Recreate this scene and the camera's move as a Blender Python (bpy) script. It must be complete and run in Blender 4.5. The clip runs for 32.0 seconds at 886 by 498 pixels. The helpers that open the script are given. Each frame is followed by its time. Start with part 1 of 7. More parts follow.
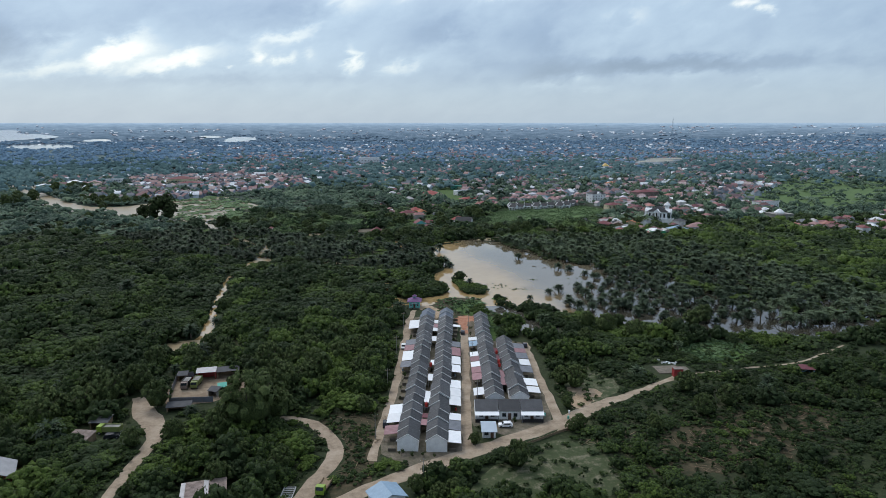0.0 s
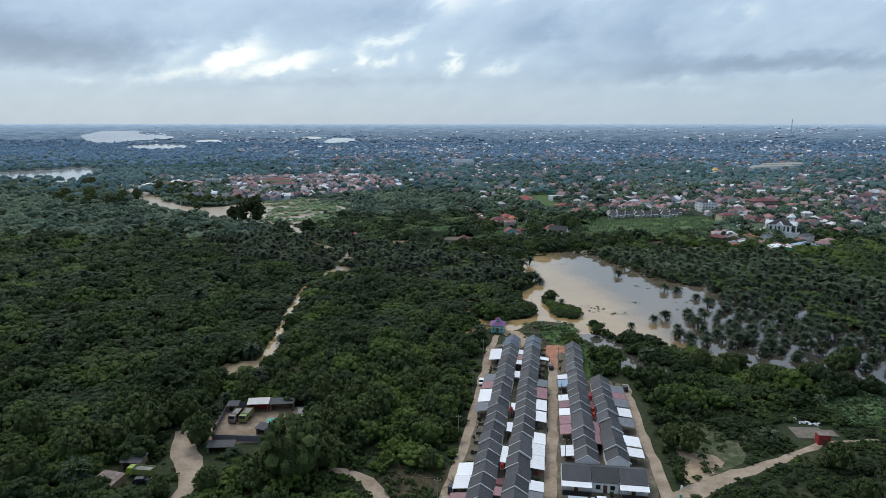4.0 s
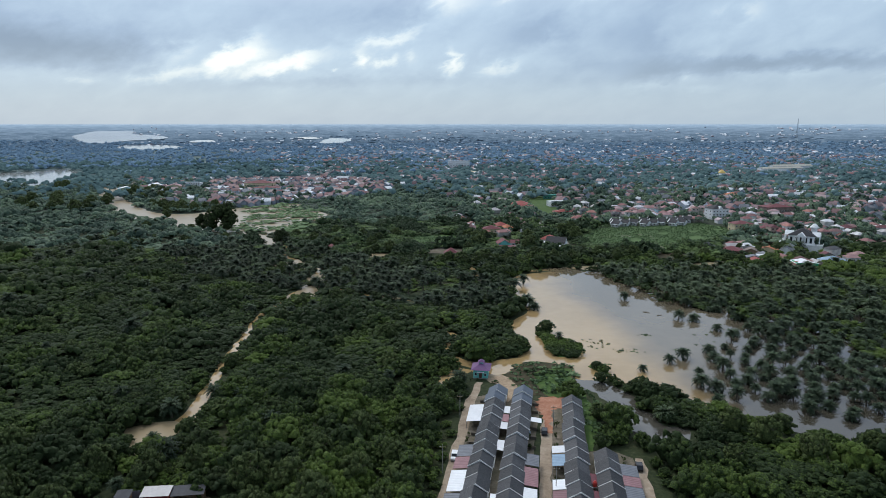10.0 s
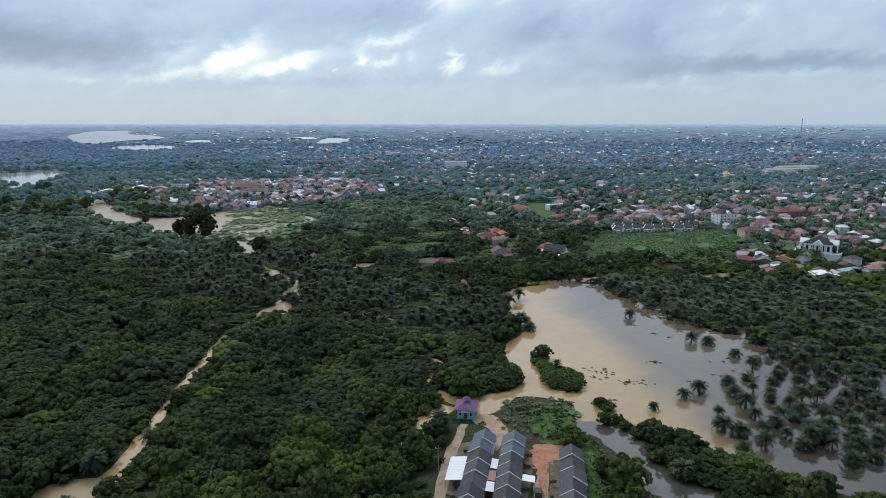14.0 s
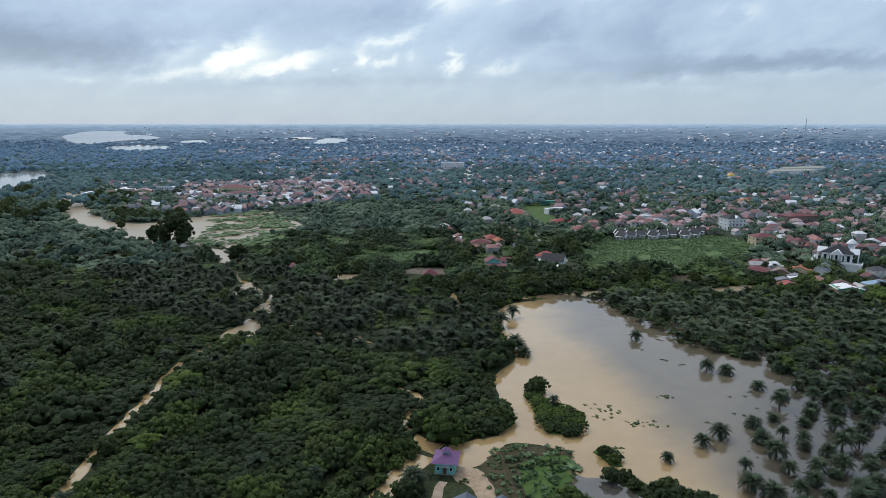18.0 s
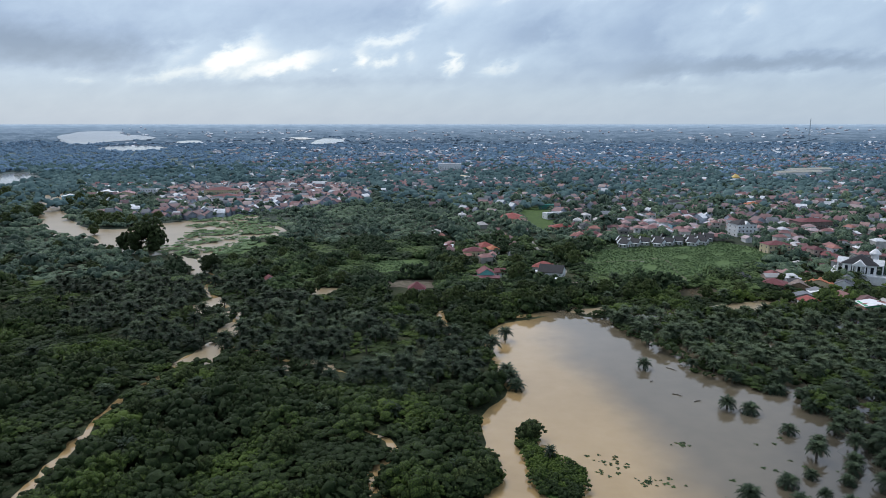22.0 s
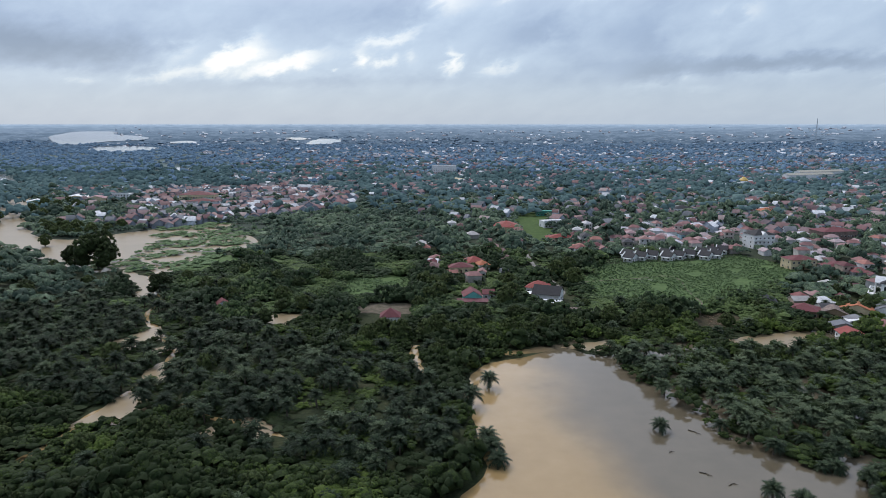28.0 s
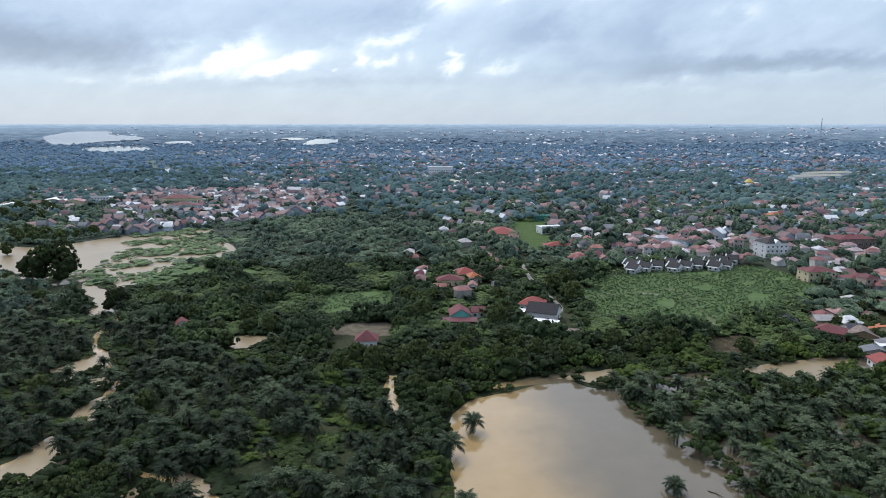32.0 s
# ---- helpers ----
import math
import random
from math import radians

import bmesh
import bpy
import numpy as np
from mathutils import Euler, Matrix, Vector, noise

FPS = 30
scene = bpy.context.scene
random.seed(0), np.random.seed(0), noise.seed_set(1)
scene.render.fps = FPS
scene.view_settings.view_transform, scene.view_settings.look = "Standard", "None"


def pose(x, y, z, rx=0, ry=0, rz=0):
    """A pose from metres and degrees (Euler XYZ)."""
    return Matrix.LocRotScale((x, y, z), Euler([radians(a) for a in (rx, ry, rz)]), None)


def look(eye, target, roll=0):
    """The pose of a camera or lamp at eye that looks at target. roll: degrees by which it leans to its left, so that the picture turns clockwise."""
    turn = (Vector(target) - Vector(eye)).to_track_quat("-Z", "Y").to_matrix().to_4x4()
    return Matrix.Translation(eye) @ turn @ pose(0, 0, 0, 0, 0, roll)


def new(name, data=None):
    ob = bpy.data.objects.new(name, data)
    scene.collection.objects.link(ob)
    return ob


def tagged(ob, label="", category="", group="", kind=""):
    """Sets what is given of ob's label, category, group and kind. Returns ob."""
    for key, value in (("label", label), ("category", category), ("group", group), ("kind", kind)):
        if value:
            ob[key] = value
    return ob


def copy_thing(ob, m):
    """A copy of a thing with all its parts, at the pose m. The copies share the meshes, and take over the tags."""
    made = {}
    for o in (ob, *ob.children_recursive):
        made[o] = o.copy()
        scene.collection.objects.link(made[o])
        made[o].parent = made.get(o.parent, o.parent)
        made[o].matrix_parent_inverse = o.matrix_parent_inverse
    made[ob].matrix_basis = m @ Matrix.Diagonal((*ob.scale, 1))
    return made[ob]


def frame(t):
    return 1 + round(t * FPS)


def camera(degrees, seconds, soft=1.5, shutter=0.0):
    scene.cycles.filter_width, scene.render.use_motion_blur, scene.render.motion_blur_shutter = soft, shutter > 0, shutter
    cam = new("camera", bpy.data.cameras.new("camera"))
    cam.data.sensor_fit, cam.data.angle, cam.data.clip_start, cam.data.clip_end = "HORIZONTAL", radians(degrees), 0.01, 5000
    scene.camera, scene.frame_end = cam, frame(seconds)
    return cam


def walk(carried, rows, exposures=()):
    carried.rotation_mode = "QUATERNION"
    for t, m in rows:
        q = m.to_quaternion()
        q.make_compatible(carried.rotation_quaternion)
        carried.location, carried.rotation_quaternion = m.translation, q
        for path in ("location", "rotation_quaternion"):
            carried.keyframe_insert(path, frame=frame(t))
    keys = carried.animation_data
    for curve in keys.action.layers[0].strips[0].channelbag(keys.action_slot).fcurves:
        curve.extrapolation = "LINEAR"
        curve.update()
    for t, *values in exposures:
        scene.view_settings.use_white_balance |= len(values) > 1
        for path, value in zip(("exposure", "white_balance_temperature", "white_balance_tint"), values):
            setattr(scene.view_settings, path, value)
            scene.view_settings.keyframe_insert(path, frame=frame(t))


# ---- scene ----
cam = camera(67.83, 32.0, 0.8)
PITCH = 79.29


def heading(t):
    for t0, y0, t1, y1 in ((-1, -8.33, 2.3, -8.33), (2.3, -8.33, 2.4, -6.6), (2.4, -6.6, 2.5, -2.45), (2.5, -2.45, 2.6, -0.25), (2.6, -0.25, 2.7, -0.05)):
        if t <= t1:
            return y0 + (y1 - y0) * (t - t0) / (t1 - t0)
    return 0.0


PATH = [(0, 0, 0, 89.6), (1, 1.93, 8.79, 89.6), (2, 3.85, 17.59, 89.6), (2.2, 4.23, 19.35, 89.6), (2.3, 4.42, 20.22, 89.6), (2.4, 4.61, 21.1, 89.6),
        (2.5, 4.8, 21.98, 89.6), (2.6, 4.98, 22.86, 89.6), (2.7, 5.17, 23.74, 89.6), (3, 5.73, 26.38, 89.65), (6, 11.21, 52.7, 90.0),
        (9, 16.29, 78.68, 90.15), (13, 22.83, 112.3, 90.1), (19, 32.63, 161.99, 90.05), (23, 39.29, 195.6, 90.15), (28, 47.94, 238.0, 90.4), (32, 55.15, 271.4, 90.5)]
walk(cam, [(t, pose(x, y, z, PITCH - (0.1 if t < 2.45 else 0), 0, heading(t))) for t, x, y, z in PATH], [(0, 0.0, 6500, 10), (15, 0.0, 6500, 10), (22, 0.0, 6520, 13), (29, 0.0, 6600, 15), (30, 0.12, 6600, 15), (31, 0.22, 6600, 14), (32, 0.22, 6600, 13)])

# ---- sky and sun ----
SUN_AZ, SUN_EL = radians(-28), radians(50)      # clockwise from straight ahead, height
sun = new("sun", bpy.data.lights.new("sun", "SUN"))
sun.data.energy, sun.data.angle, sun.data.color = 1.1, radians(14), (1.0, 0.97, 0.93)
sun.matrix_world = look((0, 0, 0), (-math.sin(SUN_AZ) * math.cos(SUN_EL), -math.cos(SUN_AZ) * math.cos(SUN_EL), -math.sin(SUN_EL)))


class Nodes:
    """Short hand for a node tree."""

    def __init__(self, tree):
        self.t = tree
        tree.nodes.clear()

    def add(self, kind, **settings):
        n = self.t.nodes.new(kind)
        s = settings
        if "operation" in s:
            n.operation = s["operation"]
        if "use_clamp" in s:
            n.use_clamp = s["use_clamp"]
        if "data_type" in s:
            n.data_type, n.blend_type = s["data_type"], s["blend_type"]
        if "attribute_name" in s:
            n.attribute_name = s["attribute_name"]
        if "bands_direction" in s:
            n.bands_direction = s["bands_direction"]
        return n

    def put(self, socket, val):
        if isinstance(val, bpy.types.NodeSocket):
            self.t.links.new(val, socket)
        elif val is not None:
            socket.default_value = val

    def math(self, op, a, b=None, c=None, clamp=False):
        n = self.add("ShaderNodeMath", operation=op, use_clamp=clamp)
        for s, val in zip(n.inputs, (a, b, c)):
            self.put(s, val)
        return n.outputs[0]

    def vec(self, x, y, z):
        n = self.add("ShaderNodeCombineXYZ")
        for s, val in zip(n.inputs, (x, y, z)):
            self.put(s, val)
        return n.outputs[0]

    def noise(self, vector, scale, detail=4.0, rough=0.55, distort=0.0):
        n = self.add("ShaderNodeTexNoise")
        self.put(n.inputs["Vector"], vector)
        n.inputs["Scale"].default_value, n.inputs["Detail"].default_value = scale, detail
        n.inputs["Roughness"].default_value, n.inputs["Distortion"].default_value = rough, distort
        return n.outputs["Fac"]

    def ramp(self, fac, stops, mode="LINEAR"):
        n = self.add("ShaderNodeValToRGB")
        n.color_ramp.interpolation = mode
        self.put(n.inputs[0], fac)
        e = n.color_ramp.elements
        while len(e) < len(stops):
            e.new(0.5)
        for el, (pos, col) in zip(e, stops):
            el.position = pos
        for el, (pos, col) in zip(e, stops):
            el.position, el.color = pos, (*col, 1)
        return n.outputs[0]

    def mix(self, fac, a, b, mode="MIX"):
        n = self.add("ShaderNodeMix", data_type="RGBA", blend_type=mode)
        self.put(n.inputs[0], fac)
        for s, val in ((n.inputs[6], a), (n.inputs[7], b)):
            self.put(s, (*val, 1) if isinstance(val, tuple) else val)
        return n.outputs[2]


world = bpy.data.worlds.new("overcast")
scene.world = world
world.use_nodes = True
W = Nodes(world.node_tree)
xyz = W.add("ShaderNodeSeparateXYZ")
W.t.links.new(W.add("ShaderNodeTexCoord").outputs["Generated"], xyz.inputs[0])
az = W.math("MULTIPLY", W.math("ARCTAN2", xyz.outputs[0], xyz.outputs[1]), 57.2958)
el = W.math("MULTIPLY", W.math("ARCSINE", xyz.outputs[2]), 57.2958)
lift = W.math("MAXIMUM", el, 0.0)
flow = W.vec(W.math("MULTIPLY", az, 0.13), W.math("SUBTRACT", W.math("MULTIPLY", W.math("POWER", lift, 0.9), 0.30), W.math("MULTIPLY", az, 0.045)), 3.7)
warp = W.noise(flow, 1.2, 4, 0.5)
fine = W.noise(flow, 3.2, 6, 0.55, 0.3)
azw = W.math("ADD", az, W.math("MULTIPLY", W.math("SUBTRACT", fine, 0.5), 4.5))
elw = W.math("ADD", el, W.math("MULTIPLY", W.math("SUBTRACT", W.noise(flow, 4.2, 6, 0.6), 0.5), 1.7))
tone = W.math("ADD", 0.50, W.math("MULTIPLY", W.math("SUBTRACT", warp, 0.5), 0.32))
tone = W.math("ADD", tone, W.math("MULTIPLY", W.math("SUBTRACT", fine, 0.5), 0.26))
# bright breaks in the cloud deck, thin wisps and thick grey rolls: azimuth, height, half widths, slope, strength
BREAKS = ((-22.1, 3.8, 2.5, 0.58, 0.25, 0.32), (-17.8, 4.9, 1.5, 0.75, 0.45, 0.42), (-16.4, 5.3, 2.2, 0.81, 0.3, 0.4), (-13.1, 4.8, 2.9, 0.55, 0.28, 0.52), (-15.3, 6.7, 1.1, 0.65, 0.5, 0.15), (-20.4, 5.7, 1.6, 0.58, 0.3, 0.15), (-27.7, 3.2, 0.9, 0.35, 0.1, 0.2),
          (-30.4, 3.6, 4.7, 0.58, 0, 0.12), (-6.9, 5.2, 0.7, 0.5, 0.1, 0.42), (-4.7, 5.2, 0.7, 0.45, 0.3, 0.24), (-9.1, 4.3, 0.4, 0.22, 0, 0.2), (-4.2, 6.9, 3.2, 0.45, 0.27, 0.27), (-2.6, 5.6, 0.7, 0.45, 0.3, 0.14), (0.6, 5.0, 0.7, 0.9, 0.6, 0.42))
WISPS = ((-14.0, 5.3, 7.5, 1.5, 0.1, 0.07), (-4.0, 5.6, 4.5, 1.3, 0.15, 0.07), (0.8, 10.4, 2.2, 1.36, 0.5, 0.3), (3.2, 9.5, 3.2, 1.58, 0.2, 0.14), (5.9, 10.4, 1.1, 0.51, 0.4, 0.25), (5.3, 4.7, 1.8, 0.51, 0.4, 0.2), (9.3, 10.5, 0.5, 0.33, 0, 0.28), (13.3, 10.3, 2.0, 0.38, 0, 0.32), (17.2, 3.0, 1.7, 0.27, 0.05, 0.14),
          (19.8, 3.6, 1.0, 0.32, 0, 0.2), (24.0, 3.7, 1.1, 0.31, 0, 0.12), (28.6, 3.6, 1.7, 0.3, 0, 0.1), (21.1, 2.8, 1.2, 0.26, 0, 0.15), (33.2, 3.1, 0.8, 0.33, 0.2, 0.14), (24.1, 8.3, 1.1, 0.72, 0.3, 0.13), (32.1, 9.0, 0.8, 0.43, 0, 0.42),
          (33.8, 8.4, 0.5, 0.47, 0, 0.3), (29.4, 7.3, 5.1, 2.22, 0, 0.08))
ROLLS = ((-32.2, 5.8, 5.4, 1.72, 0, -0.42), (-25.6, 5.6, 4.0, 1.12, 0.2, -0.24), (-11.8, 3.3, 11.1, 0.44, 0.03, -0.15), (-8.0, 9.3, 6.3, 1.57, 0, -0.08), (7.4, 7.4, 2.5, 1.23, 0.1, -0.2), (16.5, 5.9, 2.2, 2.98, 0, -0.11), (16.5, 3.8, 2.1, 0.49, 0.1, -0.13),
          (27.1, 4.5, 10.9, 0.6, 0, -0.34), (3.2, 5.9, 1.3, 1.24, 0.5, -0.05), (10.5, 3.5, 5.8, 0.5, 0, -0.06))
for a, e, wa, we, slope, s in BREAKS + WISPS + ROLLS:
    across = W.math("SUBTRACT", azw, a)
    above = W.math("SUBTRACT", W.math("SUBTRACT", elw, e), W.math("MULTIPLY", across, slope))
    r = W.math("ADD", W.math("POWER", W.math("ABSOLUTE", W.math("DIVIDE", across, wa)), 2), W.math("POWER", W.math("ABSOLUTE", W.math("DIVIDE", above, we)), 2))
    tone = W.math("ADD", tone, W.math("MULTIPLY", W.math("EXPONENT", W.math("MULTIPLY", r, -1.0)), s))
cloud = W.ramp(tone, ((0.05, (0.17, 0.245, 0.36)), (0.36, (0.285, 0.39, 0.54)), (0.60, (0.435, 0.562, 0.695)), (0.80, (0.70, 0.785, 0.82)), (1.0, (0.90, 0.92, 0.92))))
veil = W.ramp(W.math("DIVIDE", lift, 12.0), ((0.0, (0.85, 0.85, 0.85)), (0.18, (0.72, 0.72, 0.72)), (0.34, (0.12, 0.12, 0.12)), (0.5, (0.0, 0.0, 0.0))))
hazy = W.mix(W.math("ADD", 0.2, W.math("MULTIPLY", fine, 0.4)), (0.34, 0.455, 0.575), (0.475, 0.588, 0.685))
seen_sky = W.mix(veil, cloud, hazy)
over = W.ramp(W.math("DIVIDE", lift, 90.0), ((0.1, (0, 0, 0)), (0.2, (1, 1, 1))))
gen = W.add("ShaderNodeTexCoord").outputs["Generated"]
toward = W.add("ShaderNodeVectorMath", operation="DOT_PRODUCT")      # the deck is brighter round the hidden sun
W.put(toward.inputs[0], gen)
toward.inputs[1].default_value = (math.sin(SUN_AZ) * math.cos(SUN_EL), math.cos(SUN_AZ) * math.cos(SUN_EL), math.sin(SUN_EL))
glow = W.math("ADD", W.math("MULTIPLY", toward.outputs["Value"], 1.3), W.math("MULTIPLY", W.noise(gen, 3.5, 5, 0.6), 0.5))
deck = W.mix(W.ramp(W.math("DIVIDE", glow, 2.0), ((0.35, (0, 0, 0)), (0.8, (1, 1, 1))), "EASE"), (0.34, 0.43, 0.56), (1.25, 1.36, 1.50))
seen_sky = W.mix(over, seen_sky, deck)
nishita = W.add("ShaderNodeTexSky")
nishita.sky_type, nishita.sun_disc, nishita.sun_elevation, nishita.sun_rotation = "NISHITA", False, SUN_EL, SUN_AZ
both = W.mix(0.02, seen_sky, nishita.outputs[0])
bg = W.add("ShaderNodeBackground")
W.put(bg.inputs[0], both)
bg.inputs[1].default_value = 1.0
W.t.links.new(bg.outputs[0], W.add("ShaderNodeOutputWorld").inputs[0])


# ---- materials ----
def material(name, rough=0.7, metal=0.0, spec=0.3):
    mat = bpy.data.materials.new(name)
    mat.use_nodes = True
    n = Nodes(mat.node_tree)
    bsdf = n.add("ShaderNodeBsdfPrincipled")
    n.t.links.new(bsdf.outputs[0], n.add("ShaderNodeOutputMaterial").inputs[0])
    bsdf.inputs["Roughness"].default_value, bsdf.inputs["Metallic"].default_value = rough, metal
    bsdf.inputs["Specular IOR Level"].default_value = spec
    return mat, n, bsdf


def where(n):
    return n.add("ShaderNodeNewGeometry").outputs["Position"]


def bump(n, bsdf, height, strength, distance):
    b = n.add("ShaderNodeBump")
    b.inputs["Strength"].default_value, b.inputs["Distance"].default_value = strength, distance
    n.put(b.inputs["Height"], height)
    n.put(bsdf.inputs["Normal"], b.outputs[0])


def plain(name, col, rough=0.7, var=0.25, scale=0.6, metal=0.0, relief=0.0, by_object=0.0):
    """A painted, rendered or sheet surface: one colour with stains at two scales."""
    mat, n, bsdf = material(name, rough, metal)
    p = n.add("ShaderNodeTexCoord").outputs["Object"]
    f = n.math("ADD", n.math("MULTIPLY", n.noise(p, scale, 4), 0.6), n.math("MULTIPLY", n.noise(p, scale * 9, 3), 0.4))
    if by_object:
        f = n.math("ADD", f, n.math("MULTIPLY", n.math("SUBTRACT", n.add("ShaderNodeObjectInfo").outputs["Random"], 0.5), by_object))
    lo = tuple(c * (1 - var) for c in col)
    hi = tuple(min(1, c * (1 + var)) for c in col)
    n.put(bsdf.inputs["Base Color"], n.ramp(f, ((0.3, lo), (0.7, hi))))
    if relief:
        bump(n, bsdf, n.noise(p, scale * 14, 3), 0.6, relief)
    return mat


def picked(name, stops, rough=0.7, source="object", stain=0.3, scale=0.35):
    """Colour picked from a set by chance: per object, or per the stored tone of a joined mesh."""
    mat, n, bsdf = material(name, rough)
    if source == "object":
        fac = n.add("ShaderNodeObjectInfo").outputs["Random"]
    else:
        fac = n.add("ShaderNodeAttribute", attribute_name="tone").outputs["Fac"]
    k = len(stops)
    col = n.ramp(fac, [(i / k, c) for i, c in enumerate(stops)], "CONSTANT")
    dirt = n.ramp(n.noise(where(n), scale, 5), ((0.3, (1 - stain,) * 3), (0.7, (1.12,) * 3)))
    n.put(bsdf.inputs["Base Color"], n.mix(1.0, col, dirt, "MULTIPLY"))
    return mat


def foliage(name, dark, mid, light, rough=0.75, patch=0.02, grit=2.6):
    """Leaves: the stored tone of each leaf and clump runs through three greens, with broad patches."""
    mat, n, bsdf = material(name, rough, 0, 0.12)
    fac = n.add("ShaderNodeAttribute", attribute_name="tone").outputs["Fac"]
    p = where(n)
    fac = n.math("ADD", fac, n.math("MULTIPLY", n.math("SUBTRACT", n.noise(p, patch, 3), 0.5), 0.9))
    fac = n.math("ADD", fac, n.math("MULTIPLY", n.math("SUBTRACT", n.noise(p, 0.8, 3, 0.65), 0.5), 0.8))
    grain = n.noise(p, grit, 3, 0.7)
    fine = n.noise(p, grit * 3.2, 2, 0.7)
    fac = n.math("ADD", fac, n.math("ADD", n.math("MULTIPLY", n.math("SUBTRACT", grain, 0.5), 3.0), n.math("MULTIPLY", n.math("SUBTRACT", fine, 0.5), 2.0)))
    n.put(bsdf.inputs["Base Color"], n.ramp(fac, ((0.1, dark), (0.5, mid), (0.95, light))))
    bump(n, bsdf, n.math("ADD", grain, n.math("MULTIPLY", fine, 0.5)), 1.0, 0.8 / grit)
    return mat


M = {}
M["leaf"] = foliage("shrub_leaves", (0.02, 0.034, 0.012), (0.033, 0.054, 0.015), (0.08, 0.121, 0.024))
M["tree_leaf"] = foliage("tree_leaves", (0.022, 0.033, 0.012), (0.045, 0.066, 0.022), (0.085, 0.112, 0.036))
M["palm_leaf"] = foliage("palm_fronds", (0.022, 0.036, 0.020), (0.048, 0.076, 0.040), (0.115, 0.150, 0.082), 0.6)
M["crop_leaf"] = foliage("crop_leaves", (0.065, 0.11, 0.048), (0.103, 0.168, 0.076), (0.168, 0.241, 0.115), 0.75, 0.03, 2.0)
M["garden_leaf"] = foliage("garden_leaves", (0.026, 0.044, 0.020), (0.052, 0.086, 0.034), (0.105, 0.152, 0.052), 0.75, 0.02, 1.8)
# the woodland greens are lifted and blued: haze put into the colour
M["mid_leaf"] = foliage("hazed_woodland_leaves", (0.035, 0.060, 0.044), (0.068, 0.109, 0.073), (0.140, 0.195, 0.116), 0.7, 0.008, 1.3)


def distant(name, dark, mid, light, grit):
    """Woods of the far plain, in broad patches; haze is put into their colours."""
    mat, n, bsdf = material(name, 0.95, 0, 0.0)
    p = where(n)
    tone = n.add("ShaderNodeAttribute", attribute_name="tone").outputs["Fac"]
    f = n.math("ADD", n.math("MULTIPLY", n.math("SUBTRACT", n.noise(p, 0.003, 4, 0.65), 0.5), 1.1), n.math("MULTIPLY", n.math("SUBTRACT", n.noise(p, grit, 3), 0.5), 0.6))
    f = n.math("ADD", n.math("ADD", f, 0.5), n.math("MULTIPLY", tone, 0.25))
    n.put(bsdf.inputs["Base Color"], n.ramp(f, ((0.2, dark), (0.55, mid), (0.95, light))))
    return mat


# three steps of painted haze: each set paler and bluer with distance
M["far_leaf"] = distant("hazed_far_woods", (0.064, 0.108, 0.110), (0.094, 0.150, 0.150), (0.146, 0.214, 0.200), 0.2)
M["dim_leaf"] = distant("hazed_distant_woods", (0.121, 0.192, 0.266), (0.151, 0.234, 0.314), (0.197, 0.285, 0.361), 0.1)
M["rim_leaf"] = distant("hazed_rim_woods", (0.18, 0.25, 0.32), (0.215, 0.292, 0.368), (0.26, 0.34, 0.415), 0.05)
# the horizon: streaks of woods and clearings, haze painted in, palest at the top
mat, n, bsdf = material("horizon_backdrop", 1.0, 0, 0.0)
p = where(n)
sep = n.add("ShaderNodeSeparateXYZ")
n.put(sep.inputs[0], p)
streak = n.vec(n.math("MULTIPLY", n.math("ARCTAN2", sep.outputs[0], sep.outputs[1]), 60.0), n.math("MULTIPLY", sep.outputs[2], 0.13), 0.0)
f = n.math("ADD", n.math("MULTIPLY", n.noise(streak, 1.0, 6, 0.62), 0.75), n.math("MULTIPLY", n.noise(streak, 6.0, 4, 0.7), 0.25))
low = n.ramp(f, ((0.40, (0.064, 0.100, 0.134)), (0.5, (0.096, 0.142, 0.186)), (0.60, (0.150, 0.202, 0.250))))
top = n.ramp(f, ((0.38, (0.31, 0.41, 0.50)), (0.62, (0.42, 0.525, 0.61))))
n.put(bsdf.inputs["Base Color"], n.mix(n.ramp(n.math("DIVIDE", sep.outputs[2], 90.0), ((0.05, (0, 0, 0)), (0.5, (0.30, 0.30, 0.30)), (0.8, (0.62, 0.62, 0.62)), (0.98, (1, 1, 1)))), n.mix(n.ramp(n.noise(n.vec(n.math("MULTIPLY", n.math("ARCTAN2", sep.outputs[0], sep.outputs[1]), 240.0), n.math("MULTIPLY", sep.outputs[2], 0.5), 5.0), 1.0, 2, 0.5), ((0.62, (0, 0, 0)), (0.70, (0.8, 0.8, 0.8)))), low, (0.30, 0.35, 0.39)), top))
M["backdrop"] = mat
M["bark"] = plain("bark", (0.10, 0.085, 0.065), 0.9, 0.4, 2.0)

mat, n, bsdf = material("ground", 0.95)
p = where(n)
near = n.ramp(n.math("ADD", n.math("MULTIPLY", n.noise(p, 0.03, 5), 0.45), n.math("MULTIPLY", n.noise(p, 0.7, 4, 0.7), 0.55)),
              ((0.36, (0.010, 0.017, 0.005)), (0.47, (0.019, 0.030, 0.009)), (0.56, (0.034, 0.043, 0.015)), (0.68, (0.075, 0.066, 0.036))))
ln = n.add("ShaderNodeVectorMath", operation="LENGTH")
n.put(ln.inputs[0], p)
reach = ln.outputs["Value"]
# haze put into the far ground's colour, blended in by distance
hazed_far = n.ramp(n.noise(p, 0.004, 6, 0.7), ((0.35, (0.060, 0.096, 0.098)), (0.5, (0.086, 0.132, 0.130)), (0.7, (0.130, 0.175, 0.150))))
col = n.mix(n.ramp(n.math("DIVIDE", reach, 2000), ((0.35, (0, 0, 0)), (0.6, (1, 1, 1)))), near, hazed_far)
